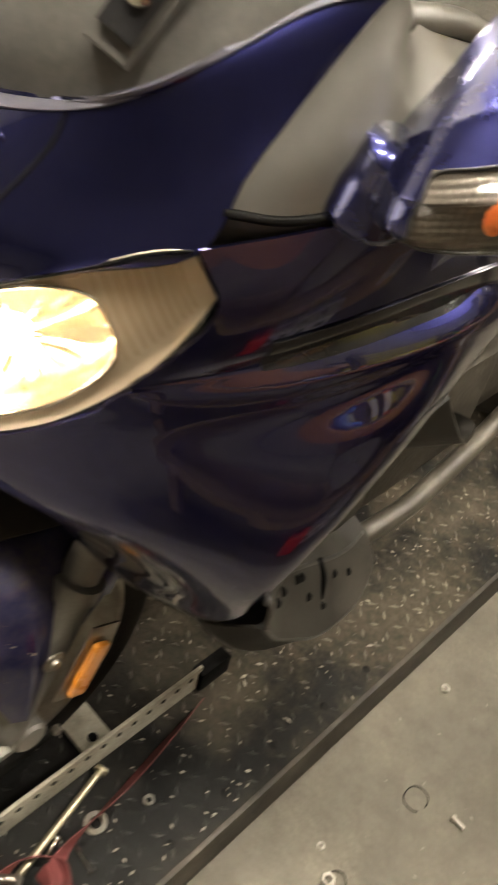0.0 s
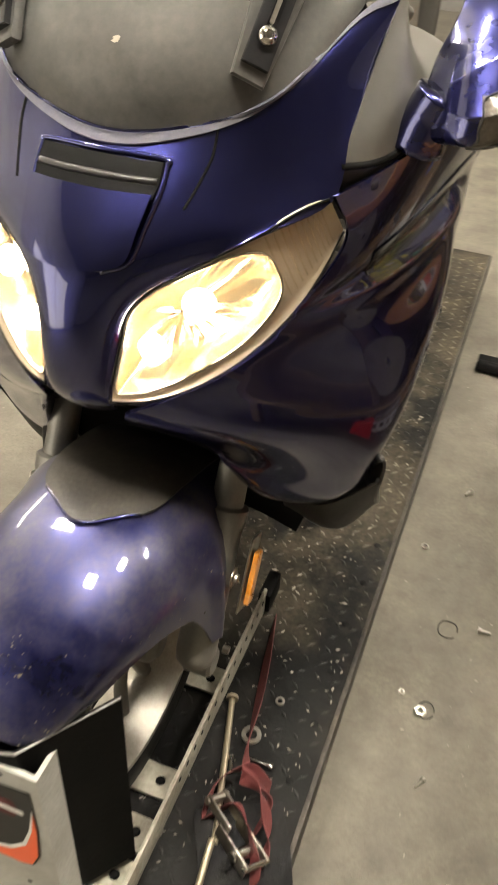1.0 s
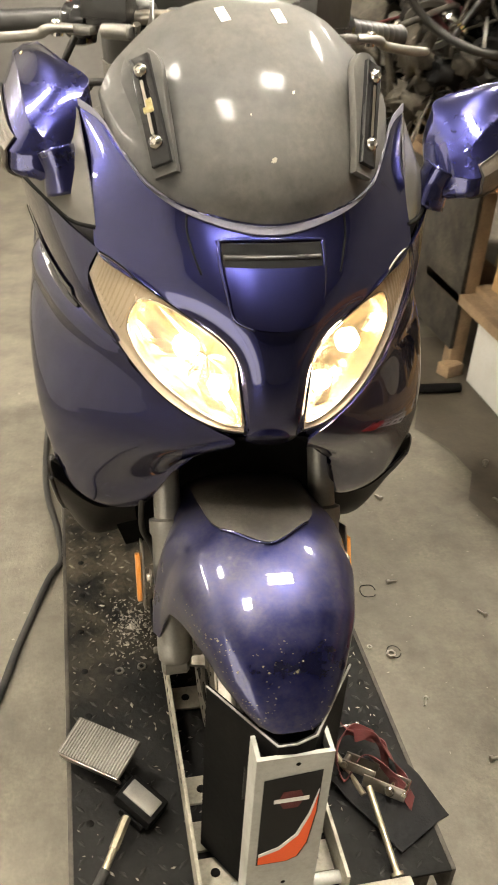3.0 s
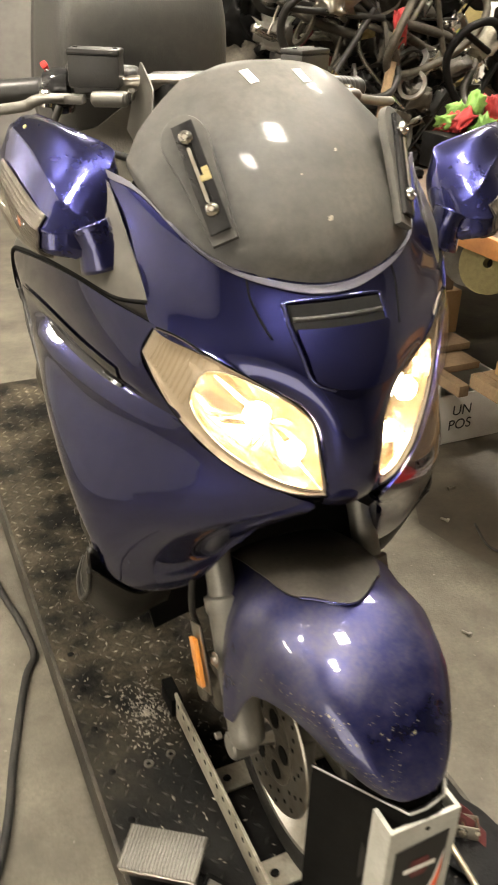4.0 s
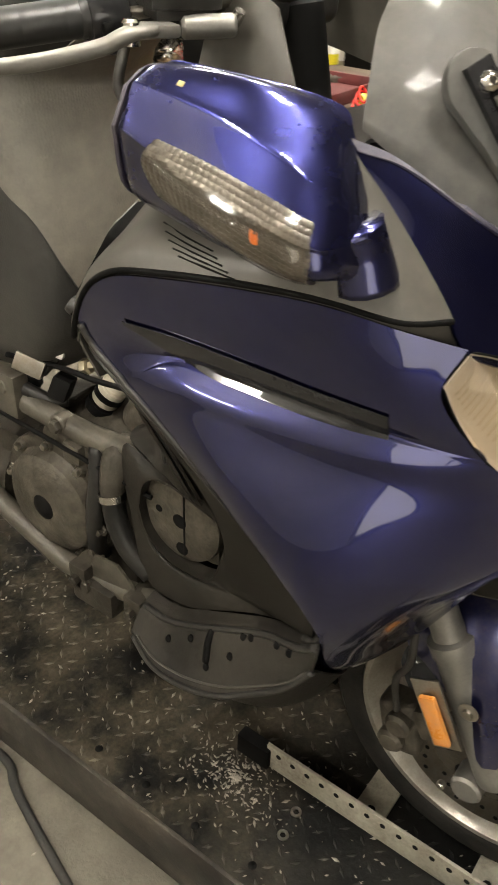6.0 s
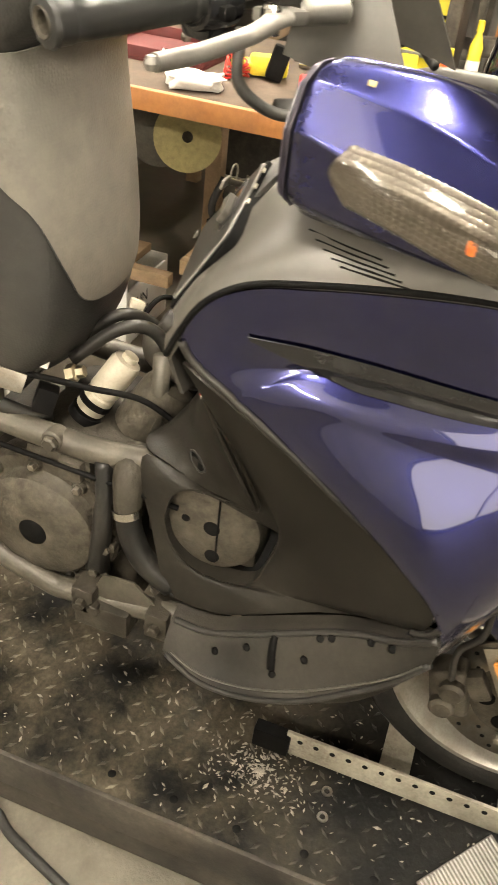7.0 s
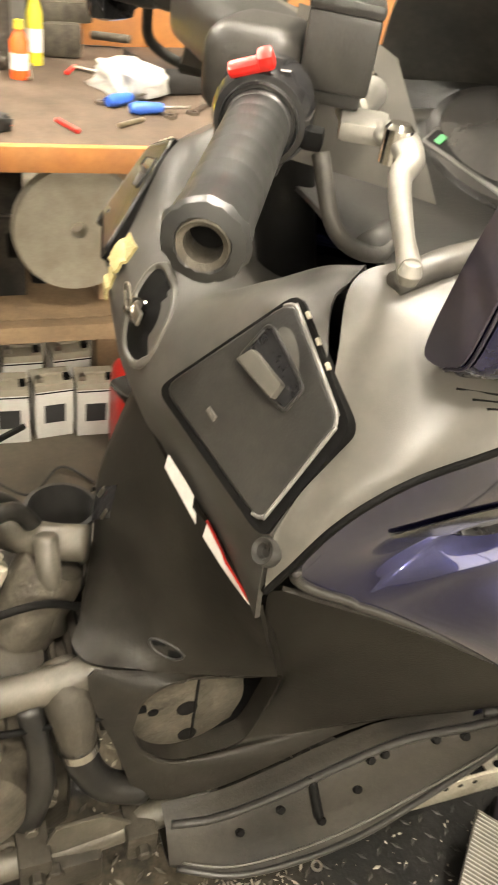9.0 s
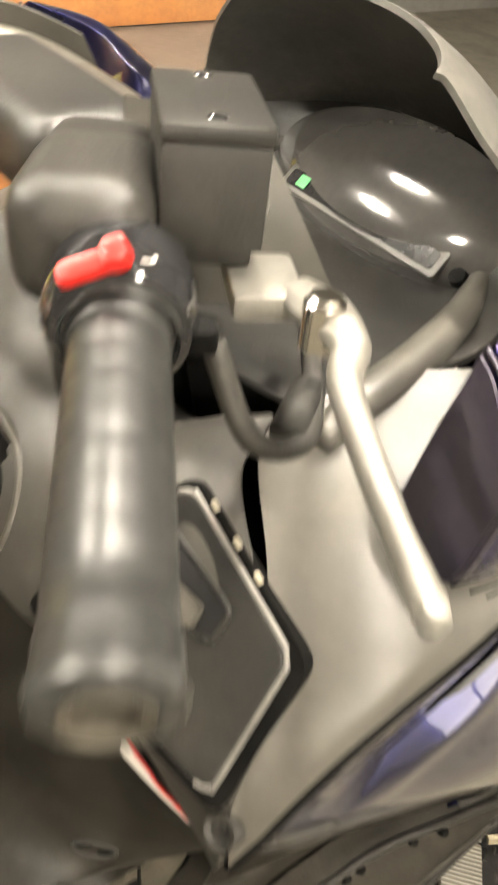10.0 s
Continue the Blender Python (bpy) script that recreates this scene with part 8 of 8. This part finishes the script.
for (x, y, a) in ((1.15, 0.24, 35), (1.11, 0.20, 10)):
    sd = thing("screwdriver", (x, y, TZ), "screwdriver with a blue handle on the bench", "screwdriver", "screwdrivers")
    mm = on_bench(x, y, 0.014, a)
    part("handle", lathe([(0, 0), (0.010, 0.002), (0.014, 0.02), (0.012, 0.06), (0.009, 0.075), (0, 0.078)], 12, mm @ pose(0, 0, 0, 90, 0, 0)), "pale_blue", sd, "blue handle")
    part("blade", rod(mm @ Vector((0, -0.078, 0)), mm @ Vector((0, -0.14, 0)), 0.0035, 0.0005), "steel", sd)
case = thing("tool_case", (1.36, 0.02, TZ), "black plastic tool case with a red patch", "tool case")
part("case", box(0.20, 0.26, 0.06, 0.012, on_bench(1.38, 0.0, 0.031, 12)), "black", case)
part("patch", box(0.03, 0.06, 0.002, 0, on_bench(1.34, 0.03, 0.063, 12)), "red", case)
vise = thing("bench_vise", (1.60, 0.27, TZ), "grey machine clutter beside the backboard", "vise")
part("body", join(box(0.09, 0.10, 0.08, 0.015, on_bench(1.6, 0.27, 0.04)), box(0.05, 0.16, 0.05, 0.012, on_bench(1.6, 0.27, 0.10, 10)), rod((1.55, 0.20, TZ + 0.06), (1.48, 0.12, TZ + 0.07), 0.010, 0.002)), "alloy", vise)
for i in range(26):
    x, y = random.uniform(0.98, 1.62), random.uniform(-0.1, 0.44) if i % 2 else random.uniform(0.44, 1.45)
    kind = i % 4
    if kind == 0:
        lone("socket", lathe([(0.004, 0), (0.010, 0), (0.011, 0.02), (0.009, 0.03), (0.005, 0.03), (0.004, 0)], 14), "chrome", on_bench(x, y, 0.011, 0, 90, 37 * i), "chrome socket lying on the bench", "socket", "bench hardware")
    elif kind == 1:
        lone("wrench", join(box(0.012, 0.12, 0.005, 0.002), lathe([(0.006, -0.003), (0.013, -0.003), (0.013, 0.003), (0.006, 0.003), (0.006, -0.003)], 14, Matrix.Translation((0, 0.065, 0)))), "steel", on_bench(x, y, 0.004, 53 * i), "steel wrench lying on the bench", "wrench", "bench hardware")
    elif kind == 2:
        lone("scrap_piece", lump((0.05, 0.04, 0.03), 2.5, i, 0.5), ("alloy", "dark", "white", "rubber")[(i // 4) % 4], on_bench(x, y, 0.014, 41 * i), "small scrap piece on the bench", "scrap", "bench hardware")
    else:
        lone("bit", rod((0, 0, 0), (0.03, 0.07, 0), 0.005, 0.001), ("steel", "red", "brass")[(i // 4) % 3], on_bench(x, y, 0.0055, 71 * i), "loose rod on the bench", "rod", "bench hardware")

# ---- under the far end of the bench: boards and a plastic crate ----
for k, (y0, y1, z) in enumerate(((1.20, 1.75, 0.30), (1.30, 1.95, 0.33))):
    lone("board", box_between((1.20 + 0.02 * k, y0, z), (1.36 + 0.03 * k, y1, z + 0.026), 0.003), "board", None, "dirty pine board on the shelf", "board", "boards under the bench")
lone("board", box_between((1.16, 1.05, 0.285), (1.20, 1.96, 0.325), 0.003), "board", None, "dirty pine batten under the bench", "board", "boards under the bench")
crate = thing("plastic_crate", (1.34, 1.36, 0.0), "grubby white waxed carton crate, open at the top", "crate")
for lo, hi in (((1.215, 1.215, 0.004), (1.225, 1.56, 0.25)), ((1.225, 1.215, 0.004), (1.52, 1.225, 0.20)), ((1.225, 1.55, 0.004), (1.52, 1.56, 0.22)), ((1.52, 1.215, 0.004), (1.53, 1.56, 0.22)), ((1.225, 1.225, 0.004), (1.52, 1.55, 0.012))):
    part("side", box_between(lo, hi, 0.002), "white", crate)


def words(text, size, at, mt, parent, name="lettering"):
    c = bpy.data.curves.new(name, "FONT")
    c.body, c.size, c.extrude = text, size, 0.0004
    tmp = bpy.data.objects.new(name, c)
    me = bpy.data.meshes.new_from_object(tmp)
    bpy.data.objects.remove(tmp)
    me.transform(at)
    me.materials.append(M[mt])
    ob = new(name, me)
    ob.parent = parent
    if "base" in parent:
        ob.matrix_parent_inverse = Matrix.Translation([-v for v in parent["base"]])
    return ob


words("UN", 0.058, pose(1.285, 1.2135, 0.118, 90, 0, 0), "ink", crate)
words("POS", 0.058, pose(1.275, 1.2135, 0.060, 90, 0, 0), "ink", crate)
lone("wood_block", box(0.08, 0.06, 0.05, 0.003), "board", Matrix.Translation((1.17, 1.62, 0.026)) @ pose(0, 0, 0, 0, 0, 20), "offcut of pine on the floor", "wood block")
lone("door_handle", join(rod((0, 0, 0), (0.06, -0.02, 0), 0.010, 0.004), lathe([(0, -0.015), (0.014, -0.012), (0.017, 0.002), (0.010, 0.014), (0, 0.016)], 16, pose(0, 0, 0, 0, 90, 0))), "chrome", Matrix.Translation((1.24, 1.55, 0.525)), "bright metal knob on a rod", "knob")
lone("carton", box(0.14, 0.20, 0.16, 0.004), "card", Matrix.Translation((1.33, 1.50, 0.437)), "dark brown carton on the boards", "carton")
lone("blue_packet", box(0.02, 0.07, 0.12, 0.003), "pale_blue", Matrix.Translation((1.235, 1.42, 0.418)) @ pose(0, 0, 0, 0, -12, 0), "pale blue packet against the boards", "packet")

# ---- scrap heap of motorcycle parts on a low table ----
heap = thing("scrap_table", (1.9, 2.3, 0), "rough dark table carrying scrap motorcycle parts", "table")
part("top", box_between((1.15, 1.62, 0.70), (2.9, 3.2, 0.74), 0.004), "board", heap)
for x in (1.2, 2.85):
    for y in (1.67, 3.15):
        part("leg", box_between((x - 0.03, y - 0.03, 0), (x + 0.03, y + 0.03, 0.70), 0.003), "board", heap)
part("apron", box_between((1.16, 1.64, 0.10), (1.18, 3.15, 0.70), 0.002), "skirt", heap, "dark sheet hanging from the table")
rng = random.Random(7)
for i in range(290):
    u = rng.random()
    x, y = 0.92 + 1.12 * u + rng.uniform(-0.08, 0.08), 1.95 + 0.60 * rng.random()
    x = max(x, 1.02)
    top = 1.68 - 0.55 * max(0, u - 0.72) / 0.28
    z = rng.uniform(0.80, top)
    kind = (i * 7 + i // 5) % 6
    mt = rng.choice(("dark", "hose", "grime", "alloy", "dark", "tubing", "skirt", "grime", "steel", "chrome", "silver", "tyre", "white_steel"))
    if i % 53 == 5:
        mt = "red_dull"
    if i % 71 == 7:
        mt = "yellow_old"
    d = Vector((rng.uniform(-1, 1), rng.uniform(-0.5, 0.5), rng.uniform(-0.8, 0.8))).normalized()
    c = Vector((x, y, z))
    if kind in (0, 1):
        n = rng.uniform(0.12, 0.30)
        bend = Vector((rng.uniform(-1, 1), rng.uniform(-1, 1), rng.uniform(-1, 1))) * 0.07
        lone("pipe", tube([c - d * n, c - d * n * 0.3 + bend, c + d * n * 0.4 + bend * 0.6, c + d * n], rng.choice((0.0035, 0.005, 0.006, 0.008, 0.012, 0.017)), 8, 16), mt, None, "scrap pipe in the heap of motorcycle parts", "pipe", "scrap heap")
    elif kind in (2, 3):
        lone("casting", lump((rng.uniform(0.05, 0.16), rng.uniform(0.05, 0.13), rng.uniform(0.03, 0.10)), 3.4, i, 0.9), mt, Matrix.Translation(c) @ pose(0, 0, 0, 40 * i, 25 * i, 10 * i), "scrap casting in the heap of motorcycle parts", "casting", "scrap heap")
    elif kind == 4:
        r = rng.uniform(0.05, 0.11)
        lone("ring_part", lathe([(r * 0.75, 0), (r, 0), (r, 0.012), (r * 0.75, 0.012), (r * 0.75, 0)], 24), mt, axis(c, c + d), "round scrap part in the heap", "ring", "scrap heap")
    else:
        n = rng.uniform(0.12, 0.26)
        lone("fork_tube", lathe([(0, 0), (0.022, 0), (0.022, n * 0.5), (0.016, n * 0.52), (0.016, n * 1.4), (0, n * 1.4)], 14, axis(c - d * n * 0.7, c + d)), mt, None, "scrap tube in the heap of motorcycle parts", "tube", "scrap heap")
# larger castings and frames make the body of the heap
for i in range(34):
    c = Vector((0.98 + 0.19 * (i % 6) + rng.uniform(-0.05, 0.05), 2.50 + rng.uniform(-0.05, 0.12), 0.84 + 0.15 * (i // 6)))
    lone("casting", lump((rng.uniform(0.18, 0.28), rng.uniform(0.16, 0.24), rng.uniform(0.14, 0.22)), 3.0, i + 90, 0.8), rng.choice(("grime", "dark", "hose", "alloy", "skirt")), Matrix.Translation(c) @ pose(0, 0, 0, 33 * i, 21 * i, 47 * i), "grimy engine casting in the heap of motorcycle parts", "casting", "scrap heap")
for i, (x, z, turn) in enumerate(((1.15, 1.28, 25), (1.52, 1.36, -30), (1.78, 1.16, 40))):
    ring = [Vector((0.26 * math.cos(a), 0.05 * math.sin(2 * a), 0.15 * math.sin(a))) for a in np.linspace(0, 2 * math.pi, 11)]
    lone("motorcycle_chassis", join(tube([tuple(p) for p in ring], 0.015, 10, 60), rod((-0.26, 0, 0), (0.10, 0, 0.14), 0.012, 0, 10), rod((0.0, 0, -0.15), (0.05, 0, 0.15), 0.011, 0, 10)), ("hose", "alloy", "dark")[i], Matrix.Translation((x, 1.93, z)) @ pose(0, 0, 0, 0, turn, 12 * i), "bent tubular motorcycle frame on the heap", "chassis", "scrap chassis")
lone("timber_post", box_between((2.33, 2.84, 0.0), (2.46, 2.90, 2.6), 0.004), "yellow_wood", None, "yellow-painted timber post beside the scrap heap", "post")
lone("tarpaulin", lump((0.42, 0.20, 0.26), 2.6, 61, 0.8), "cloth", Matrix.Translation((1.86, 2.40, 1.56)) @ pose(0, 0, 0, 10, 18, 5), "crumpled black tarpaulin on the scrap heap", "tarpaulin")
cyl = thing("finned_cylinder", (1.33, 1.95, 0.96), "alloy engine cylinder with cooling fins on the heap", "engine cylinder")
for k in range(8):
    part("fin", box(0.10, 0.09, 0.004, 0.001, frame_of((1.345 + 0.004 * k, 1.93, 0.93 + 0.0125 * k), (0.3, 0, 1), (1, 0.4, 0))), "alloy", cyl)
part("barrel", rod((1.34, 1.93, 0.92), (1.375, 1.93, 1.035), 0.035, 0.002), "alloy", cyl)
part("head", box(0.11, 0.10, 0.03, 0.006, frame_of((1.38, 1.93, 1.045), (0.3, 0, 1), (1, 0.4, 0))), "alloy", cyl)
lone("timber_stick", box(0.030, 0.022, 0.56, 0.003), "board", frame_of((1.315, 1.90, 1.10), (0.14, 0, 1), (1, 0, 0)), "pale timber stick leaning in the scrap heap", "stick")
lone("red_rag", lump((0.045, 0.04, 0.11), 2, 3, 0.7), "glove", Matrix.Translation((1.355, 1.90, 1.34)), "red rag tied to the stick", "rag")
for i in range(22):
    c = Vector((1.38 + 0.28 * rng.random(), 1.50 + 0.10 * rng.random(), 1.00 + 0.12 * rng.random()))
    lone("glove", lump((0.075, 0.06, 0.04), 3.2, i + 40, 0.9), "glove" if i % 3 else "glove_lime", Matrix.Translation(c) @ pose(0, 0, 0, 30 * i, 20 * i, 50 * i), "red and lime work gloves in a pile", "gloves", "gloves")
lone("parts_bin", box_between((1.30, 1.44, TZ), (1.74, 1.62, 1.03), 0.006), "dark", None, "dark bin under the gloves on the bench", "bin")

# ---- caged white tank and drums at the far side ----
for tx, ty, turn in ((3.55, 3.95, 0),):
    tank = thing("caged_tank", (tx, ty, 0), "white bulk liquid tank in a grey tubular cage", "tank", "caged tanks")
    m = pose(tx, ty, 0, 0, 0, turn)
    part("bottle", box(1.10, 0.94, 1.28, 0.06, m @ Matrix.Translation((0, 0, 0.78)), 4), "white", tank, "white plastic tank")
    part("pallet", box(1.20, 1.0, 0.12, 0.01, m @ Matrix.Translation((0, 0, 0.06))), "board", tank)
    for k in range(10):
        part("cage_bar", rod(m @ Vector((-0.585 + 0.13 * k, -0.50, 0.12)), m @ Vector((-0.585 + 0.13 * k, -0.50, 1.44)), 0.010, 0, 8), "tubing", tank)
        part("cage_bar", rod(m @ Vector((-0.60, -0.49 + 0.108 * k, 0.12)), m @ Vector((-0.60, -0.49 + 0.108 * k, 1.44)), 0.010, 0, 8), "tubing", tank)
    for z in (0.2, 0.5, 0.8, 1.12, 1.43):
        part("cage_rail", rod(m @ Vector((-0.61, -0.515, z)), m @ Vector((0.61, -0.515, z)), 0.011, 0, 8), "tubing", tank)
        part("cage_rail", rod(m @ Vector((-0.615, -0.51, z)), m @ Vector((-0.615, 0.50, z)), 0.011, 0, 8), "tubing", tank)
side_table = thing("side_table", (2.5, 1.8, 0), "low table with bottles, cans and bags", "table")
part("top", box_between((1.85, 1.15, 0.80), (3.1, 2.7, 0.84), 0.004), "board", side_table)
for x in (1.9, 3.05):
    for y in (1.2, 2.65):
        part("leg", box_between((x - 0.03, y - 0.03, 0), (x + 0.03, y + 0.03, 0.80), 0.003), "board", side_table)
for i, (x, y, mt, cp, h, r) in enumerate(((2.14, 1.69, "red", "dark", 0.22, 0.07), (2.40, 1.95, "red", "red", 0.26, 0.06), (2.05, 1.50, "cream", "white", 0.2, 0.06), (2.25, 1.55, "red", "red", 0.24, 0.03), (2.75, 2.30, "red", "dark", 0.30, 0.08), (2.60, 1.75, "white", "white", 0.2, 0.07), (2.90, 1.95, "green", "green", 0.36, 0.10), (2.3, 2.2, "yellow", "yellow", 0.24, 0.04), (2.55, 2.45, "alloy", "red", 0.42, 0.07))):
    spray(x, y, mt, cp, 0.84, h, r, label="%s container on the side table" % {"red": "red plastic", "cream": "cream plastic", "white": "white plastic", "green": "large green plastic", "yellow": "bright yellow", "alloy": "grey metal"}[mt])
lone("plastic_bag", lump((0.26, 0.22, 0.20), 1.8, 21, 0.6), "poly", Matrix.Translation((2.55, 1.62, 0.94)), "crumpled white plastic bag on the table", "bag")
lone("dark_box", box(0.26, 0.22, 0.20, 0.01), "dark", Matrix.Translation((2.10, 1.32, 0.942)), "black box on the side table", "box")
for i in range(7):
    lone("crate_box", box(0.34, 0.30, 0.26 + 0.04 * (i % 3), 0.01), ("card", "dark", "white", "red", "green", "board", "grey")[i], Matrix.Translation((3.3 + 0.36 * (i % 3), 1.6 + 0.45 * (i // 2), 0.131 + 0.02 * (i % 3) + (0.30 if i % 2 else 0.0))), "stacked storage box by the far wall", "box", "stored boxes") if i % 2 == 0 else None
rack = thing("steel_rack", (4.6, 2.6, 0), "steel rack loaded with boxes by the wall", "rack")
for z in (0.5, 1.0, 1.5, 2.0):
    part("shelf", box_between((4.3, 0.6, z), (4.9, 4.8, z + 0.03), 0.003), "tubing", rack)
for y in (0.6, 2.0, 3.4, 4.8):
    for x in (4.32, 4.88):
        part("upright", box_between((x - 0.02, y - 0.02, 0), (x + 0.02, y + 0.02, 2.2), 0.002), "tubing", rack)
for i in range(26):
    z = (0.53, 1.03, 1.53)[i % 3]
    sx, sy, sz = rng.uniform(0.2, 0.4), rng.uniform(0.2, 0.4), rng.uniform(0.12, 0.36)
    lone("storage_box", box(sx, sy, sz, 0.006), rng.choice(("card", "white", "dark", "green", "red", "grey", "paper", "yellow", "card")), Matrix.Translation((4.55, 0.85 + 0.45 * (i // 3), z + sz / 2 + 0.001)), "storage box on the steel rack", "box", "boxes on the rack")

# ---- small debris ----
chips = bmesh.new()
for i in range(1500):
    if i < 700:
        x, y, z = rng.uniform(-0.29, 0.29), rng.uniform(-0.3, 1.0), LZ + 0.0012
    elif i < 1080:
        a, q = rng.uniform(0, 6.28), abs(rng.gauss(0, 0.05))
        x, y, z = -0.165 + q * math.cos(a), 0.27 + q * 1.4 * math.sin(a), LZ + 0.0012
    else:
        x, y, z = rng.uniform(0.32, 1.3) if i % 3 else rng.uniform(-1.0, -0.33), rng.uniform(-0.7, 1.8), 0.0018
    s_ = rng.uniform(0.0008, 0.0028) if i % 9 else rng.uniform(0.002, 0.0045)
    a = rng.uniform(0, 6.28)
    vs = [chips.verts.new((x + s_ * math.cos(a + k * 1.57) * (1.8 if k % 2 else 0.7), y + s_ * math.sin(a + k * 1.57) * (1.8 if k % 2 else 0.7), z + rng.uniform(0, 0.0015))) for k in range(4)]
    tp = chips.verts.new((x, y, z + s_ * 0.8))
    for k in range(4):
        chips.faces.new((vs[k], vs[(k + 1) % 4], tp))
guard_ob = bpy.data.objects["mudguard"]
spatter = bmesh.new()
faces = [f for f in guard_ob.data.polygons if 0.44 < f.center.z < 0.67 and f.center.y < -0.05 and f.normal.y < 0.3]
for i in range(900):
    f = rng.choice(faces)
    c, nz = f.center.copy(), f.normal.copy()
    if noise.noise(c * 24) < -0.05 or (c.x > 0.02 and i % 4):
        continue
    m_ = frame_of(c + nz * 0.0003, nz, (rng.uniform(-1, 1), rng.uniform(-1, 1), 0.3))
    c = m_ @ Vector((rng.uniform(-0.006, 0.006), rng.uniform(-0.006, 0.006), 0))
    hit = guard_ob.closest_point_on_mesh(c)
    m_.translation = hit[1] + nz * 0.0002
    s_ = rng.uniform(0.0004, 0.0010) if i % 11 else rng.uniform(0.0010, 0.0021)
    vs = [spatter.verts.new(m_ @ Vector((s_ * rng.uniform(0.6, 1.5) * math.cos(k * 1.257), s_ * rng.uniform(0.6, 1.5) * math.sin(k * 1.257), 0))) for k in range(5)]
    tp = spatter.verts.new(m_ @ Vector((0, 0, s_ * 0.25)))
    for k in range(5):
        spatter.faces.new((vs[k], vs[(k + 1) % 5], tp))
M["crud"] = mat("dried_road_dirt", (0.20, 0.178, 0.140), 0.85, 0, (0.09, 0.078, 0.060), 0.8, 60)
tagged(part("dirt_spatter", spatter, "crud", guard_ob, "dried pale dirt spatter"), kind="stuff")
M["chips"] = mat("grit_and_swarf", (0.30, 0.27, 0.22), 0.55, 0.2, (0.08, 0.07, 0.06), 0.9, 40)
lone("debris", chips, "chips", None, "metal swarf, grit and chips strewn about", "debris", kind="stuff")
for i, (x, y, r) in enumerate(((0.52, 0.50, 0.006), (0.62, 0.86, 0.007), (0.47, 0.12, 0.005), (0.55, -0.05, 0.006), (0.72, 0.35, 0.006), (1.03, 1.0, 0.009), (1.10, 0.95, 0.007), (0.98, 0.80, 0.007), (0.43, 0.93, 0.007), (-0.5, 0.0, 0.006))):
    screw((x, y, r), (x + 0.02 * math.cos(i * 2.1), y + 0.02 * math.sin(i * 2.1), r), r * 0.55, "steel", label="small bolt lying on the floor")
lone("wire_loop", tube([(0.453 + 0.020 * math.cos(a), 0.477 + 0.024 * math.sin(a), 0.004 + 0.002 * math.sin(3 * a)) for a in np.linspace(0, 5.6, 16)], 0.0012, 6, 40), "dark", None, "dark wire loop on the floor", "wire")
lone("wire_loop", tube([(0.448 + 0.016 * math.cos(a), 0.266 + 0.019 * math.sin(a), 0.004) for a in np.linspace(0, 5.9, 16)], 0.0010, 6, 40), "dark", None, "thin dark ring round the nut", "wire")
lone("steel_pipe", join(rod((0.36, 1.505, 0.022), (1.15, 1.475, 0.022), 0.018, 0.002), box(0.09, 0.05, 0.034, 0.006, Matrix.Translation((0.40, 1.52, 0.022)))), "dark", None, "dark steel jack handle on the floor", "steel bar")
lone("wire_loop", tube([(0.48, 1.780, 0.006), (0.505, 1.80, 0.008), (0.53, 1.83, 0.012), (0.58, 1.85, 0.010), (0.62, 1.915, 0.008), (0.70, 1.93, 0.006)], 0.006, 8, 40), "rubber", None, "short piece of black cable on the floor", "cable", "floor cables")
lone("hex_nut", lathe([(0.007, 0.0), (0.014, 0.0), (0.014, 0.012), (0.007, 0.012), (0.007, 0.0)], 6, Matrix.Translation((0.558, 1.982, 0.001))), "steel", None, "rusty hexagonal nut on the floor", "nut")
